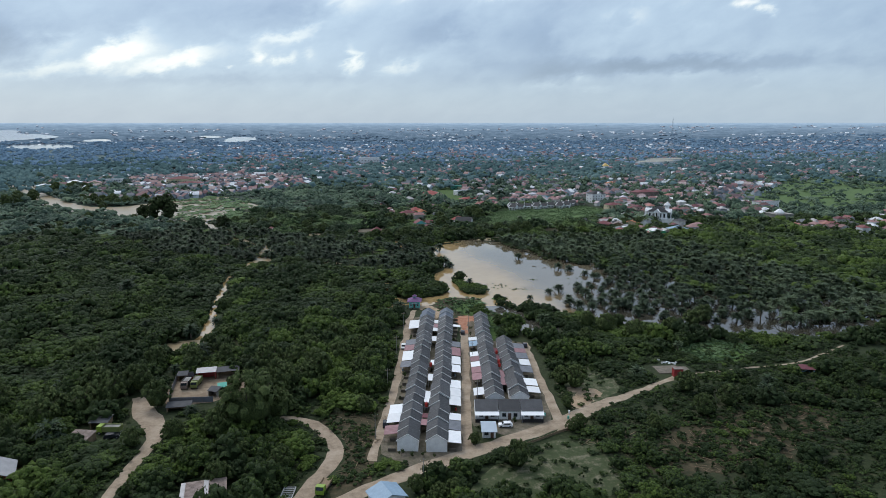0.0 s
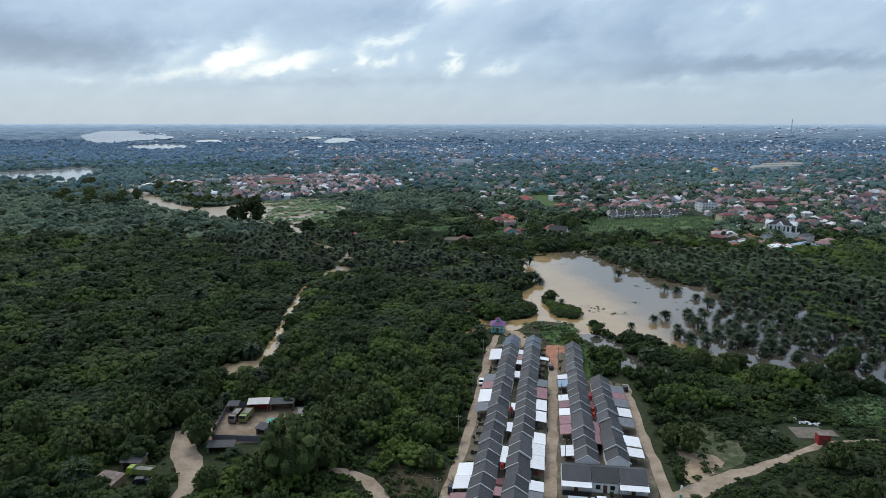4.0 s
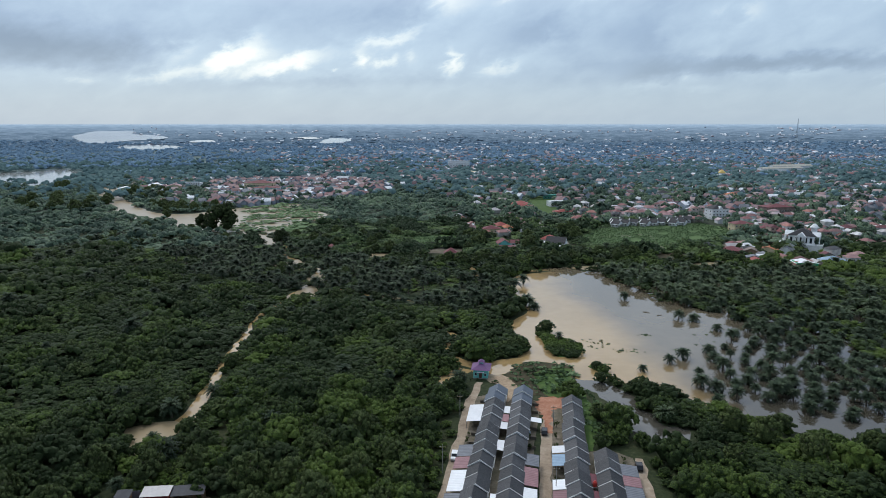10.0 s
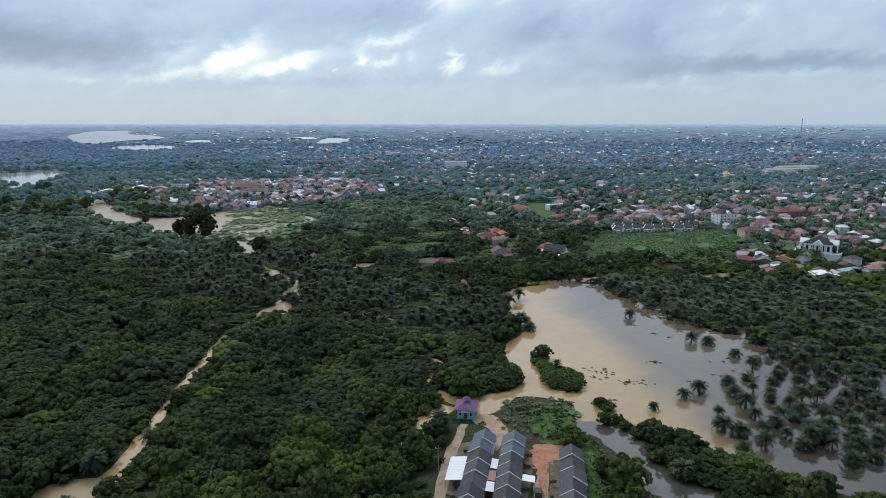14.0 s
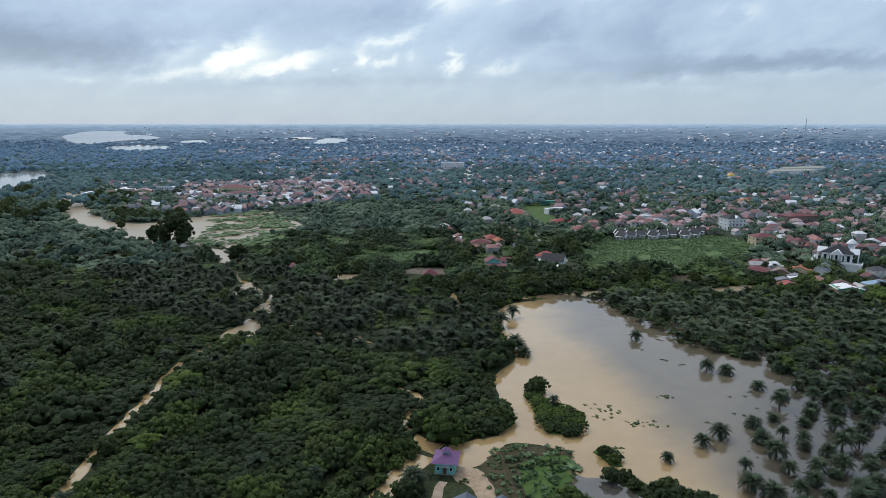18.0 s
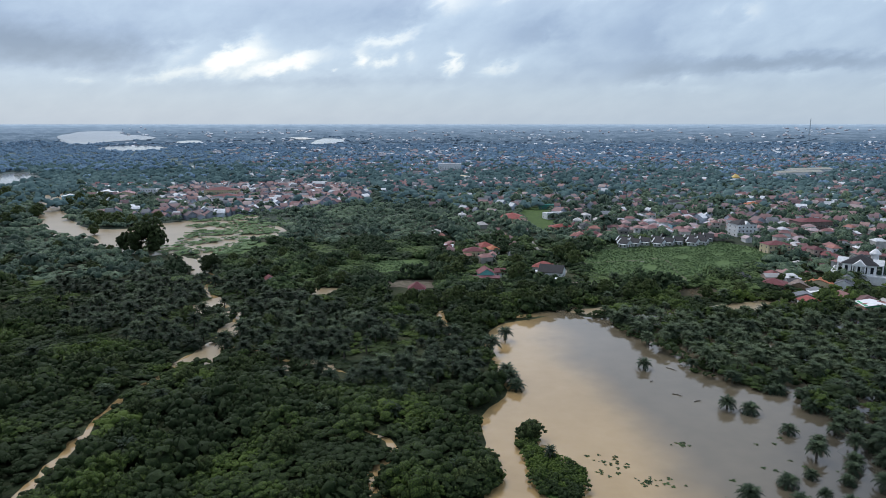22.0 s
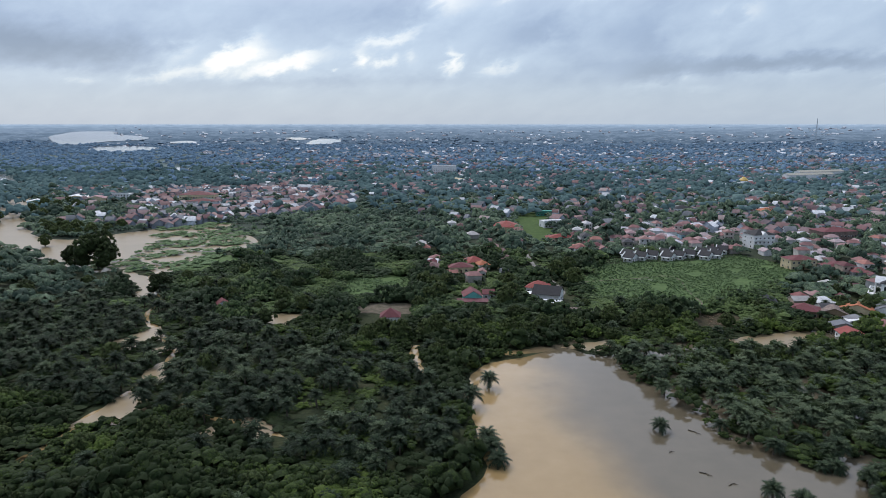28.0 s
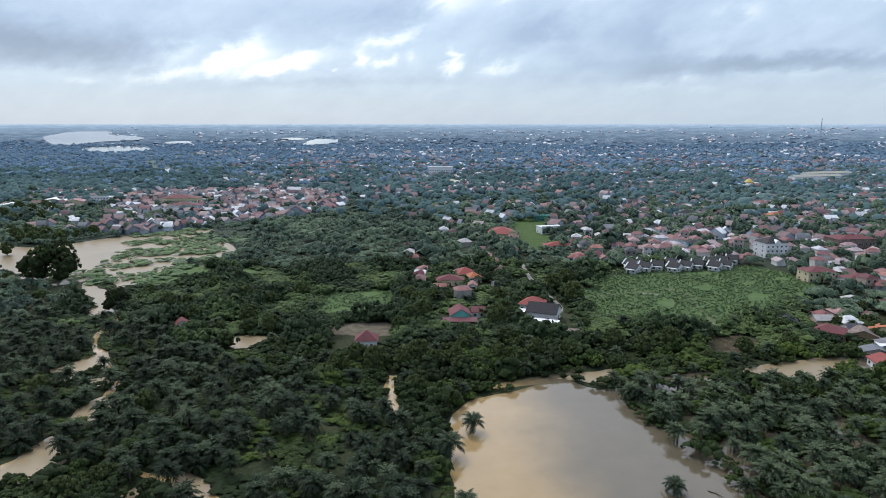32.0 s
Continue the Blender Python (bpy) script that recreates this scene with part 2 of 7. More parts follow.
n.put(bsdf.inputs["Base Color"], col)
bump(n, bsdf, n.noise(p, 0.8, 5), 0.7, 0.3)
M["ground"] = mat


def earth(name, lo, mid, hi, scale=0.25):
    mat, n, bsdf = material(name, 0.95)
    p = where(n)
    f = n.math("ADD", n.math("ADD", n.math("MULTIPLY", n.noise(p, scale, 6, 0.65), 0.5), n.math("MULTIPLY", n.noise(p, scale * 4.5, 6, 0.75), 0.32)), n.math("MULTIPLY", n.noise(p, scale * 0.25, 3), 0.18))
    n.put(bsdf.inputs["Base Color"], n.ramp(f, ((0.36, lo), (0.5, mid), (0.64, hi))))
    bump(n, bsdf, n.noise(p, scale * 10, 4), 0.5, 0.035)
    return mat


M["dirt"] = earth("packed_dirt", (0.185, 0.140, 0.098), (0.305, 0.238, 0.172), (0.42, 0.345, 0.268), 0.22)
M["red_dirt"] = earth("red_earth", (0.22, 0.090, 0.052), (0.36, 0.165, 0.10), (0.44, 0.26, 0.18), 0.4)
M["grass"] = earth("short_grass", (0.030, 0.062, 0.014), (0.052, 0.098, 0.020), (0.085, 0.13, 0.035))
M["dry_grass"] = earth("dry_grass", (0.028, 0.044, 0.015), (0.050, 0.064, 0.026), (0.19, 0.170, 0.120), 0.4)
M["pale_grass"] = earth("field_grass", (0.055, 0.095, 0.032), (0.080, 0.135, 0.044), (0.115, 0.170, 0.060), 0.35)

M["yard_dirt"] = earth("trodden_yard", (0.085, 0.062, 0.042), (0.20, 0.150, 0.102), (0.31, 0.245, 0.175), 0.16)
M["brush"] = earth("cut_brush", (0.022, 0.028, 0.011), (0.050, 0.043, 0.021), (0.105, 0.075, 0.045), 0.4)
M["clearing"] = earth("rough_clearing", (0.014, 0.022, 0.008), (0.028, 0.036, 0.014), (0.078, 0.068, 0.040), 0.3)
M["sand"] = earth("pale_sand", (0.20, 0.145, 0.095), (0.34, 0.25, 0.165), (0.46, 0.36, 0.26), 0.5)
mat, n, bsdf = material("muddy_water", 0.03, 0, 0.5)
p = where(n)
sep = n.add("ShaderNodeSeparateXYZ")
n.put(sep.inputs[0], p)
f = n.math("ADD", n.math("MULTIPLY", n.noise(p, 0.012, 3), 0.7), n.math("MULTIPLY", n.noise(p, 0.15, 3), 0.3))
silt = n.ramp(f, ((0.3, (0.285, 0.192, 0.084)), (0.5, (0.345, 0.237, 0.110)), (0.7, (0.395, 0.28, 0.142))))
clear = n.ramp(f, ((0.3, (0.10, 0.085, 0.056)), (0.7, (0.145, 0.12, 0.082))))
# brown silt in the west; the greyer east is a painted cloud reflection
east = n.math("ADD", n.math("MULTIPLY", n.math("SUBTRACT", sep.outputs[0], n.math("MULTIPLY", n.math("SUBTRACT", sep.outputs[1], 380.0), -0.12)), 0.02), n.math("MULTIPLY", n.noise(p, 0.02, 4), 0.7))
palm_reflection = n.ramp(f, ((0.3, (0.038, 0.036, 0.027)), (0.7, (0.062, 0.055, 0.040))))
south = n.math("ADD", n.math("MULTIPLY", n.math("SUBTRACT", n.math("MULTIPLY", sep.outputs[0], 0.9), n.math("MULTIPLY", sep.outputs[1], 0.5)), 0.02), n.math("MULTIPLY", n.noise(p, 0.03, 4), 0.5))
body = n.mix(n.ramp(n.math("ADD", south, 1.25), ((0.1, (0, 0, 0)), (0.75, (1, 1, 1))), "EASE"), clear, palm_reflection)      # dark reflection of the palms, put into the water's colour
n.put(bsdf.inputs["Base Color"], n.mix(n.ramp(n.math("SUBTRACT", east, 1.66), ((0.28, (0, 0, 0)), (0.85, (1, 1, 1))), "EASE"), silt, body))
bump(n, bsdf, n.noise(p, 1.2, 3), 0.06, 0.03)
M["water"] = mat
M["flood"] = earth("silty_flood_water", (0.235, 0.178, 0.100), (0.275, 0.210, 0.122), (0.315, 0.245, 0.148), 0.02)
M["flood"].node_tree.nodes["Principled BSDF"].inputs["Roughness"].default_value = 0.3
mat, n, bsdf = material("dark_pool_water", 0.03, 0, 0.65)
n.put(bsdf.inputs["Base Color"], n.ramp(n.noise(where(n), 0.1, 3), ((0.3, (0.050, 0.048, 0.040)), (0.7, (0.085, 0.078, 0.062)))))
M["pool"] = mat
mat, n, bsdf = material("river_water", 0.10, 0, 0.6)
n.put(bsdf.inputs["Base Color"], n.ramp(n.noise(where(n), 0.004, 3), ((0.3, (0.30, 0.30, 0.28)), (0.7, (0.42, 0.42, 0.40)))))
M["river"] = mat

mat, n, bsdf = material("charcoal_roof_sheet", 0.55, 0, 0.35)
p = n.add("ShaderNodeTexCoord").outputs["Object"]
f = n.math("ADD", n.math("MULTIPLY", n.noise(p, 0.5, 4), 0.5), n.math("MULTIPLY", n.add("ShaderNodeObjectInfo").outputs["Random"], 0.5))
n.put(bsdf.inputs["Base Color"], n.ramp(f, ((0.2, (0.021, 0.022, 0.025)), (0.55, (0.037, 0.038, 0.042)), (0.8, (0.066, 0.068, 0.074)))))
wave = n.add("ShaderNodeTexWave", bands_direction="Y")
n.put(wave.inputs["Vector"], p)
wave.inputs["Scale"].default_value = 1.6
bump(n, bsdf, wave.outputs["Fac"], 0.5, 0.04)
M["roof"] = mat
M["yard"] = earth("yard_earth", (0.055, 0.062, 0.034), (0.125, 0.105, 0.075), (0.22, 0.19, 0.15), 0.35)
M["roof_blue"] = plain("blue_grey_roof_sheet", (0.075, 0.095, 0.125), 0.5, 0.2)
M["verge"] = plain("pale_verge", (0.56, 0.56, 0.55), 0.8, 0.2)
M["wall"] = plain("rendered_wall", (0.74, 0.74, 0.73), 0.85, 0.18, by_object=0.3)
M["white_sheet"] = plain("white_roof_sheet", (0.72, 0.73, 0.74), 0.5, 0.10, by_object=0.4)
M["pink_sheet"] = plain("faded_maroon_sheet", (0.28, 0.15, 0.16), 0.6, 0.25, by_object=0.5)
M["maroon"] = plain("maroon_paint", (0.13, 0.035, 0.045), 0.6, 0.3)
M["dark_sheet"] = plain("dark_roof_sheet", (0.062, 0.064, 0.070), 0.75, 0.3)
M["grey_sheet"] = plain("grey_roof_sheet", (0.14, 0.15, 0.17), 0.55, 0.25)
M["blue_sheet"] = plain("blue_roof_sheet", (0.22, 0.32, 0.42), 0.5, 0.2)
M["red_tank"] = plain("red_plastic", (0.45, 0.04, 0.03), 0.4, 0.15)
M["glass"] = plain("dark_window_glass", (0.02, 0.025, 0.03), 0.12, 0.1)
M["door"] = plain("brown_door_paint", (0.11, 0.06, 0.04), 0.6, 0.2)
M["concrete"] = plain("concrete", (0.23, 0.22, 0.20), 0.9, 0.35)
M["dusty_concrete"] = plain("dusty_concrete", (0.145, 0.125, 0.10), 0.9, 0.45)
M["old_concrete"] = plain("mossy_concrete", (0.105, 0.092, 0.072), 0.9, 0.4)
# steel paled and blued: haze in the far tower's colour, reused on the kiosk
M["pale_steel"] = plain("pale_hazed_steel", (0.36, 0.42, 0.48), 0.6, 0.1)
M["steel"] = plain("grey_steel", (0.28, 0.28, 0.29), 0.5, 0.2, metal=0.3)
M["wood"] = plain("weathered_timber", (0.22, 0.16, 0.10), 0.85, 0.35, 1.5)
M["town_roof"] = picked("town_roofs", ((0.23, 0.088, 0.086), (0.15, 0.058, 0.064), (0.27, 0.135, 0.128), (0.085, 0.085, 0.092), (0.23, 0.125, 0.122), (0.44, 0.42, 0.41), (0.15, 0.080, 0.080), (0.36, 0.165, 0.135),
                                       (0.20, 0.205, 0.22), (0.33, 0.20, 0.19), (0.70, 0.71, 0.72), (0.19, 0.110, 0.106), (0.30, 0.155, 0.145), (0.58, 0.57, 0.57)), 0.75)
M["town_wall"] = picked("town_walls", ((0.42, 0.40, 0.36), (0.62, 0.61, 0.58), (0.34, 0.36, 0.36), (0.46, 0.36, 0.30), (0.70, 0.70, 0.70), (0.26, 0.24, 0.22)), 0.9)
# far roofs and walls: bluish haze is mixed into their colours
M["far_roof"] = picked("hazed_town_roofs", ((0.17, 0.090, 0.092), (0.115, 0.072, 0.082), (0.21, 0.112, 0.115), (0.13, 0.142, 0.16), (0.21, 0.145, 0.15), (0.46, 0.49, 0.52), (0.24, 0.155, 0.155), (0.19, 0.205, 0.23),
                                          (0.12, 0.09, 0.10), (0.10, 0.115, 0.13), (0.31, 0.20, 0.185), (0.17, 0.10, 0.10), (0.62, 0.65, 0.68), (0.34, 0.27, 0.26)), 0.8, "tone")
M["far_wall"] = picked("hazed_town_walls", ((0.320, 0.355, 0.408), (0.417, 0.460, 0.525), (0.272, 0.305, 0.360), (0.601, 0.650, 0.731)), 0.9, "tone")
M["rim_roof"] = picked("hazed_rim_roofs", ((0.46, 0.50, 0.55), (0.62, 0.66, 0.71), (0.40, 0.44, 0.49), (0.46, 0.42, 0.44), (0.76, 0.80, 0.84), (0.52, 0.56, 0.61)), 0.8, "tone")
M["hazed_roof"] = picked("hazed_far_roofs", ((0.22, 0.24, 0.28), (0.30, 0.33, 0.37), (0.25, 0.21, 0.23), (0.20, 0.22, 0.25), (0.34, 0.30, 0.31), (0.28, 0.31, 0.35), (0.62, 0.66, 0.70), (0.24, 0.26, 0.30)), 0.8, "tone")
M["black_rail"] = plain("black_iron_railing", (0.022, 0.022, 0.025), 0.5, 0.2)
M["salmon_roof"] = picked("salmon_roofs", ((0.344, 0.210, 0.207), (0.292, 0.155, 0.153), (0.396, 0.269, 0.270), (0.249, 0.122, 0.117), (0.447, 0.361, 0.369), (0.327, 0.189, 0.171), (0.585, 0.571, 0.612), (0.215, 0.113, 0.113)), 0.75)
M["pale_wall"] = picked("pale_town_walls", ((0.62, 0.60, 0.56), (0.72, 0.72, 0.71), (0.55, 0.50, 0.46), (0.66, 0.68, 0.68)), 0.9)


# ---- building helpers ----
def link(name, me, mat, parent=None, label=""):
    mats = mat if isinstance(mat, (list, tuple)) else [mat]
    if not me.materials:
        for m in mats:
            me.materials.append(M[m])
    ob = new(name, me)
    ob.parent = parent
    if label:
        ob["label"] = label
    return ob


def part(name, bm, mat, parent, label=""):
    """One bmesh as one mesh object under a thing or a part."""
    me = bpy.data.meshes.new(name)
    bm.to_mesh(me)
    bm.free()
    return link(name, me, mat, parent, label)


def thing(name, label, category, at=None, group="", kind=""):
    ob = new(name)
    ob.empty_display_size = 0.5
    if at is not None:
        ob.matrix_world = at
    return tagged(ob, label, category, group, kind)


def box(bm, x0, y0, z0, x1, y1, z1):
    """A box added to bm."""
    r = bmesh.ops.create_cube(bm, size=1)["verts"]
    for q in r:
        q.co = Vector(((x0 + x1) / 2 + q.co.x * (x1 - x0), (y0 + y1) / 2 + q.co.y * (y1 - y0), (z0 + z1) / 2 + q.co.z * (z1 - z0)))
    return r


def boxed(*args):
    bm = bmesh.new()
    for i in range(0, len(args), 6):
        box(bm, *args[i:i + 6])
    return bm


def bevelled(bm, w):
    bmesh.ops.bevel(bm, geom=bm.edges[:], offset=w, segments=2, affect="EDGES", profile=0.6)
    return bm


def solid(profile, y0, y1):
    """A profile in x, z, drawn out along y."""
    bm = bmesh.new()
    a = [bm.verts.new((x, y0, z)) for x, z in profile]
    b = [bm.verts.new((x, y1, z)) for x, z in profile]
    bm.faces.new(a)
    bm.faces.new(b[::-1])
    k = len(a)
    for i in range(k):
        bm.faces.new((a[i], b[i], b[(i + 1) % k], a[(i + 1) % k]))
    bmesh.ops.recalc_face_normals(bm, faces=bm.faces[:])
    return bm


def slab_line(pts, thick):
    """Closed profile of a bent sheet of even thickness, from its upper line of x, z."""
    return list(pts) + [(x, z - thick) for x, z in reversed(pts)]


def tube(bm, p0, p1, r0, r1, sides=6):
    d = Vector(p1) - Vector(p0)
    m = Matrix.Translation((Vector(p0) + Vector(p1)) / 2) @ d.to_track_quat("Z", "Y").to_matrix().to_4x4()
    return bmesh.ops.create_cone(bm, cap_ends=True, segments=sides, radius1=r0, radius2=r1, depth=d.length, matrix=m)["verts"]


def stuff(name, V, F, tone, mats, label, category, index=None, kind="stuff"):
    """One large joined mesh from arrays of corners, triangles and tones."""
    me = bpy.data.meshes.new(name)
    V, F = np.asarray(V, np.float32), np.asarray(F, np.int32)
    me.vertices.add(len(V))
    me.vertices.foreach_set("co", V.ravel())
    me.loops.add(F.size)
    me.loops.foreach_set("vertex_index", F.ravel())
    me.polygons.add(len(F))
    me.polygons.foreach_set("loop_start", np.arange(0, F.size, F.shape[1], dtype=np.int32))
    if index is not None:
        me.polygons.foreach_set("material_index", np.asarray(index, np.int32))
    if tone is not None and index is None:
        me.polygons.foreach_set("use_smooth", np.ones(len(F), bool))
    me.update(calc_edges=True)
    if tone is not None:
        me.attributes.new("tone", "FLOAT", "POINT").data.foreach_set("value", np.asarray(tone, np.float32))
    return tagged(link(name, me, mats), label, category, "", kind)


def spread(templates, P, rng, sizes, heights, tones):
    """Copies of templates (corners, faces, tone) at places P, joined into arrays."""
    VV, FF, TT, base = [], [], [], 0
    pick = rng.integers(0, len(templates), len(P))
    turn = rng.uniform(0, 6.283, len(P))
    for k, (V, F, tl) in enumerate(templates):
        ix = np.nonzero(pick == k)[0]
        if not len(ix):
            continue
        c, s = np.cos(turn[ix])[:, None], np.sin(turn[ix])[:, None]
        sx = np.asarray(sizes)[ix][:, None]
        X = (V[None, :, 0] * c - V[None, :, 1] * s) * sx + P[ix, 0][:, None]
        Y = (V[None, :, 0] * s + V[None, :, 1] * c) * sx + P[ix, 1][:, None]
        Z = V[None, :, 2] * np.asarray(heights)[ix][:, None] + P[ix, 2][:, None]
        VV.append(np.stack([X, Y, Z], -1).reshape(-1, 3))
        FF.append((F[None] + (np.arange(len(ix)) * len(V))[:, None, None] + base).reshape(-1, 3))
        TT.append((tl[None] + np.asarray(tones)[ix][:, None]).ravel())
        base += len(ix) * len(V)
    return np.concatenate(VV), np.concatenate(FF), np.concatenate(TT)


# ---- plan ----
FAR0, FAR1, EYE = 2600.0, 4850.0, 90.0


def rise(d):
    """Land height by distance: flat, then a rim lifted to fit the camera's horizon."""
    d = np.asarray(d, float)
    k = np.clip((d - FAR0) / (FAR1 - FAR0 - 100), 0, 1)
    return np.where(d > FAR0, EYE * (1 - np.minimum(1, d / FAR0) * (1 - k) * np.maximum(1, d / FAR0)), 0.0)


def land(P):
    P = np.asarray(P, float)
    return rise(np.hypot(P[:, 0] - 30, P[:, 1] - 150))


ESTATE = Matrix.Translation((32, 169, 0)) @ Matrix.Rotation(radians(-8.3), 4, "Z")   # x across the rows, y along them


def est(x, y):
    q = ESTATE @ Vector((x, y, 0))
    return (q.x, q.y)


def wiggle(pts, step, amp, seed, closed=True):
    """A rounded, naturally wavering line through the given corners."""
    rng = np.random.default_rng(seed)
    P = np.array(pts, float)
    n = len(P)
    out = []
    for i in range(n if closed else n - 1):
        if closed:
            a, b, c, d = P[(i - 1) % n], P[i], P[(i + 1) % n], P[(i + 2) % n]
        else:
            a, b, c, d = P[max(i - 1, 0)], P[i], P[i + 1], P[min(i + 2, n - 1)]
        k = max(2, int(np.hypot(*(c - b)) / step))
        for s in np.arange(k) / k:
            q = 0.5 * (2 * b + (c - a) * s + (2 * a - 5 * b + 4 * c - d) * s ** 2 + (3 * b - a - 3 * c + d) * s ** 3)
            out.append(q + rng.normal(0, amp, 2))
    if not closed:
        out.append(P[-1])
    return np.array(out)


def inside(P, poly):
    x, y = P[:, 0], P[:, 1]
    hit = np.zeros(len(P), bool)
    j = len(poly) - 1
    for i in range(len(poly)):
        (xi, yi), (xj, yj) = poly[i], poly[j]
        if yi != yj:
            hit ^= ((yi > y) != (yj > y)) & (x < (xj - xi) * (y - yi) / (yj - yi) + xi)
        j = i
    return hit


def close_to(P, line, radii, scale, more):
    """Which places lie within the line's own half width, scaled and widened."""
    best = np.full(len(P), 1e9)
    for (x0, y0), (x1, y1), r in zip(line[:-1], line[1:], radii):
        dx, dy = x1 - x0, y1 - y0
        t = np.clip(((P[:, 0] - x0) * dx + (P[:, 1] - y0) * dy) / (dx * dx + dy * dy + 1e-9), 0, 1)
        best = np.minimum(best, np.hypot(P[:, 0] - x0 - t * dx, P[:, 1] - y0 - t * dy) - r * scale)
    return best < more


def sheet(name, poly, z, mat, label, category, kind="structure"):
    """A flat patch of ground or water with a thin skirt."""
    bm = bmesh.new()
    top = [bm.verts.new((x, y, z)) for x, y in poly]
    f = bm.faces.new(top)
    if f.normal.z < 0:
        f.normal_flip()
    low = [bm.verts.new((x, y, z - 0.3)) for x, y in poly]
    k = len(top)
    for i in range(k):
        bm.faces.new((top[i], low[i], low[(i + 1) % k], top[(i + 1) % k]))
    bm.normal_update()
    bmesh.ops.triangulate(bm, faces=[f])
    return tagged(part(name, bm, mat, None), label, category, "", kind)


def ribbon(name, line, width, z, mat, label, category, seed=0, step=4.0, amp=0.25):
    """A track or creek along a line, its edges uneven. width: one number or one per given corner."""
    rng = np.random.default_rng(seed)
    C = wiggle(line, step, 0.05, seed, False)
    t = np.gradient(C, axis=0)
    t /= np.hypot(t[:, 0], t[:, 1])[:, None]
    nrm = np.stack([-t[:, 1], t[:, 0]], 1)
    w = np.full(len(C), width) if not isinstance(width, tuple) else np.interp(np.linspace(0, 1, len(C)), np.linspace(0, 1, len(width)), width)
    a = C + nrm * (w / 2 + rng.normal(0, amp, len(C)))[:, None]
    b = C - nrm * (w / 2 + rng.normal(0, amp, len(C)))[:, None]
    bm = bmesh.new()
    va, vb = [bm.verts.new((*q, z)) for q in a], [bm.verts.new((*q, z)) for q in b]
    vd, ve = [bm.verts.new((*q, z - 0.3)) for q in a], [bm.verts.new((*q, z - 0.3)) for q in b]
    for i in range(len(va) - 1):
        bm.faces.new((va[i], vb[i], vb[i + 1], va[i + 1]))
        bm.faces.new((vd[i], va[i], va[i + 1], vd[i + 1]))
        bm.faces.new((vb[i], ve[i], ve[i + 1], vb[i + 1]))
    bmesh.ops.recalc_face_normals(bm, faces=bm.faces[:])
    return tagged(part(name, bm, mat, None), label, category, "", "structure"), (C, w / 2)


# ground: rings round the estate to the horizon; behind it the haze-coloured rim
def ring_sheet(name, rings, height, mat, label, category):
    ang = np.linspace(0, 2 * np.pi, 96, endpoint=False)
    gv = np.array([(30 + r * np.cos(a), 150 + r * np.sin(a), float(height(r))) for r in rings for a in ang])
    gf = []
    for i in range(len(rings) - 1):
        for j in range(96):
            a, b, c, d = i * 96 + j, i * 96 + (j + 1) % 96, (i + 1) * 96 + (j + 1) % 96, (i + 1) * 96 + j
            gf += [(a, d, c), (a, c, b)]
    stuff(name, gv, gf, None, mat, label, category, kind="structure")


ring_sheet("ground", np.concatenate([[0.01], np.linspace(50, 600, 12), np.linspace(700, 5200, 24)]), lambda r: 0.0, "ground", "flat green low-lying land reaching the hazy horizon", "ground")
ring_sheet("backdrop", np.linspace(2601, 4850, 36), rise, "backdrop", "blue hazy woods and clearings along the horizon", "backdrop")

LAKE = wiggle([(97, 498), (83, 487), (64, 477), (56, 456), (57, 431), (60, 402), (56, 392), (49, 380), (50, 358), (53, 343), (49, 337), (44, 332), (36, 330), (31, 326), (30, 315), (38, 315),
               (45, 321), (48, 327), (52, 329), (58, 328), (66, 325), (66, 312), (72, 308), (74, 314), (80, 310), (90, 301), (102, 292), (115, 277), (126, 268), (142, 258), (160, 250), (200, 243), (262, 262), (275, 330), (250, 400), (262, 470),
               (228, 486), (196, 474), (160, 482), (128, 496), (112, 486)], 5, 0.7, 1)
POOL = wiggle([(66, 312), (71, 310), (75, 308), (79, 303), (83, 293), (80, 287), (85, 282), (85, 274), (92, 272), (88, 262), (80, 261), (75, 267), (74, 274), (77, 285), (73, 290), (70, 299), (66, 302), (63, 306)], 3, 0.4, 2)
ISLE = wiggle([(58, 367), (61, 371), (64, 370), (65, 360), (68, 353), (73, 350), (75, 341), (73, 333), (66, 331), (61, 337), (60, 350)], 3, 0.4, 3)
ISLET = wiggle([(73, 324), (75, 325), (78, 320), (79, 316), (77, 316), (75, 320)], 2, 0.2, 4)
FLOOD = wiggle([(-460, 1010), (-430, 1000), (-380, 905), (-335, 842), (-305, 795), (-268, 760), (-238, 762), (-222, 792), (-200, 815), (-175, 836), (-142, 842), (-150, 806), (-112, 776), (-92, 738), (-100, 714), (-122, 690), (-116, 652),
                (-128, 634), (-150, 652), (-165, 638), (-185, 646), (-216, 670), (-263, 708), (-306, 744), (-340, 798), (-373, 849), (-440, 960)], 12, 1.5, 5)
FLATS = wiggle([(-775, 1367), (-758, 1440), (-671, 1345), (-610, 1240), (-600, 1190), (-575, 1070), (-680, 1120), (-900, 1230)], 25, 5, 6)
DOCKS = wiggle([(-494, 1058), (-479, 1074), (-416, 985), (-374, 890), (-386, 868), (-440, 960)], 14, 2, 7)
sheet("water", LAKE, 0.03, "water", "still brown flood lake reflecting the clouds", "water")
sheet("water", POOL, 0.034, "pool", "dark flood pool beside the housing rows", "water")
sheet("water", FLOOD, 0.03, "flood", "brown flooded river bank below the old town", "water")
sheet("water", DOCKS, 0.034, "flood", "brown flood water between riverside houses", "water")
sheet("water", FLATS, 0.03, "river", "pale flooded flats beyond the old town", "water")
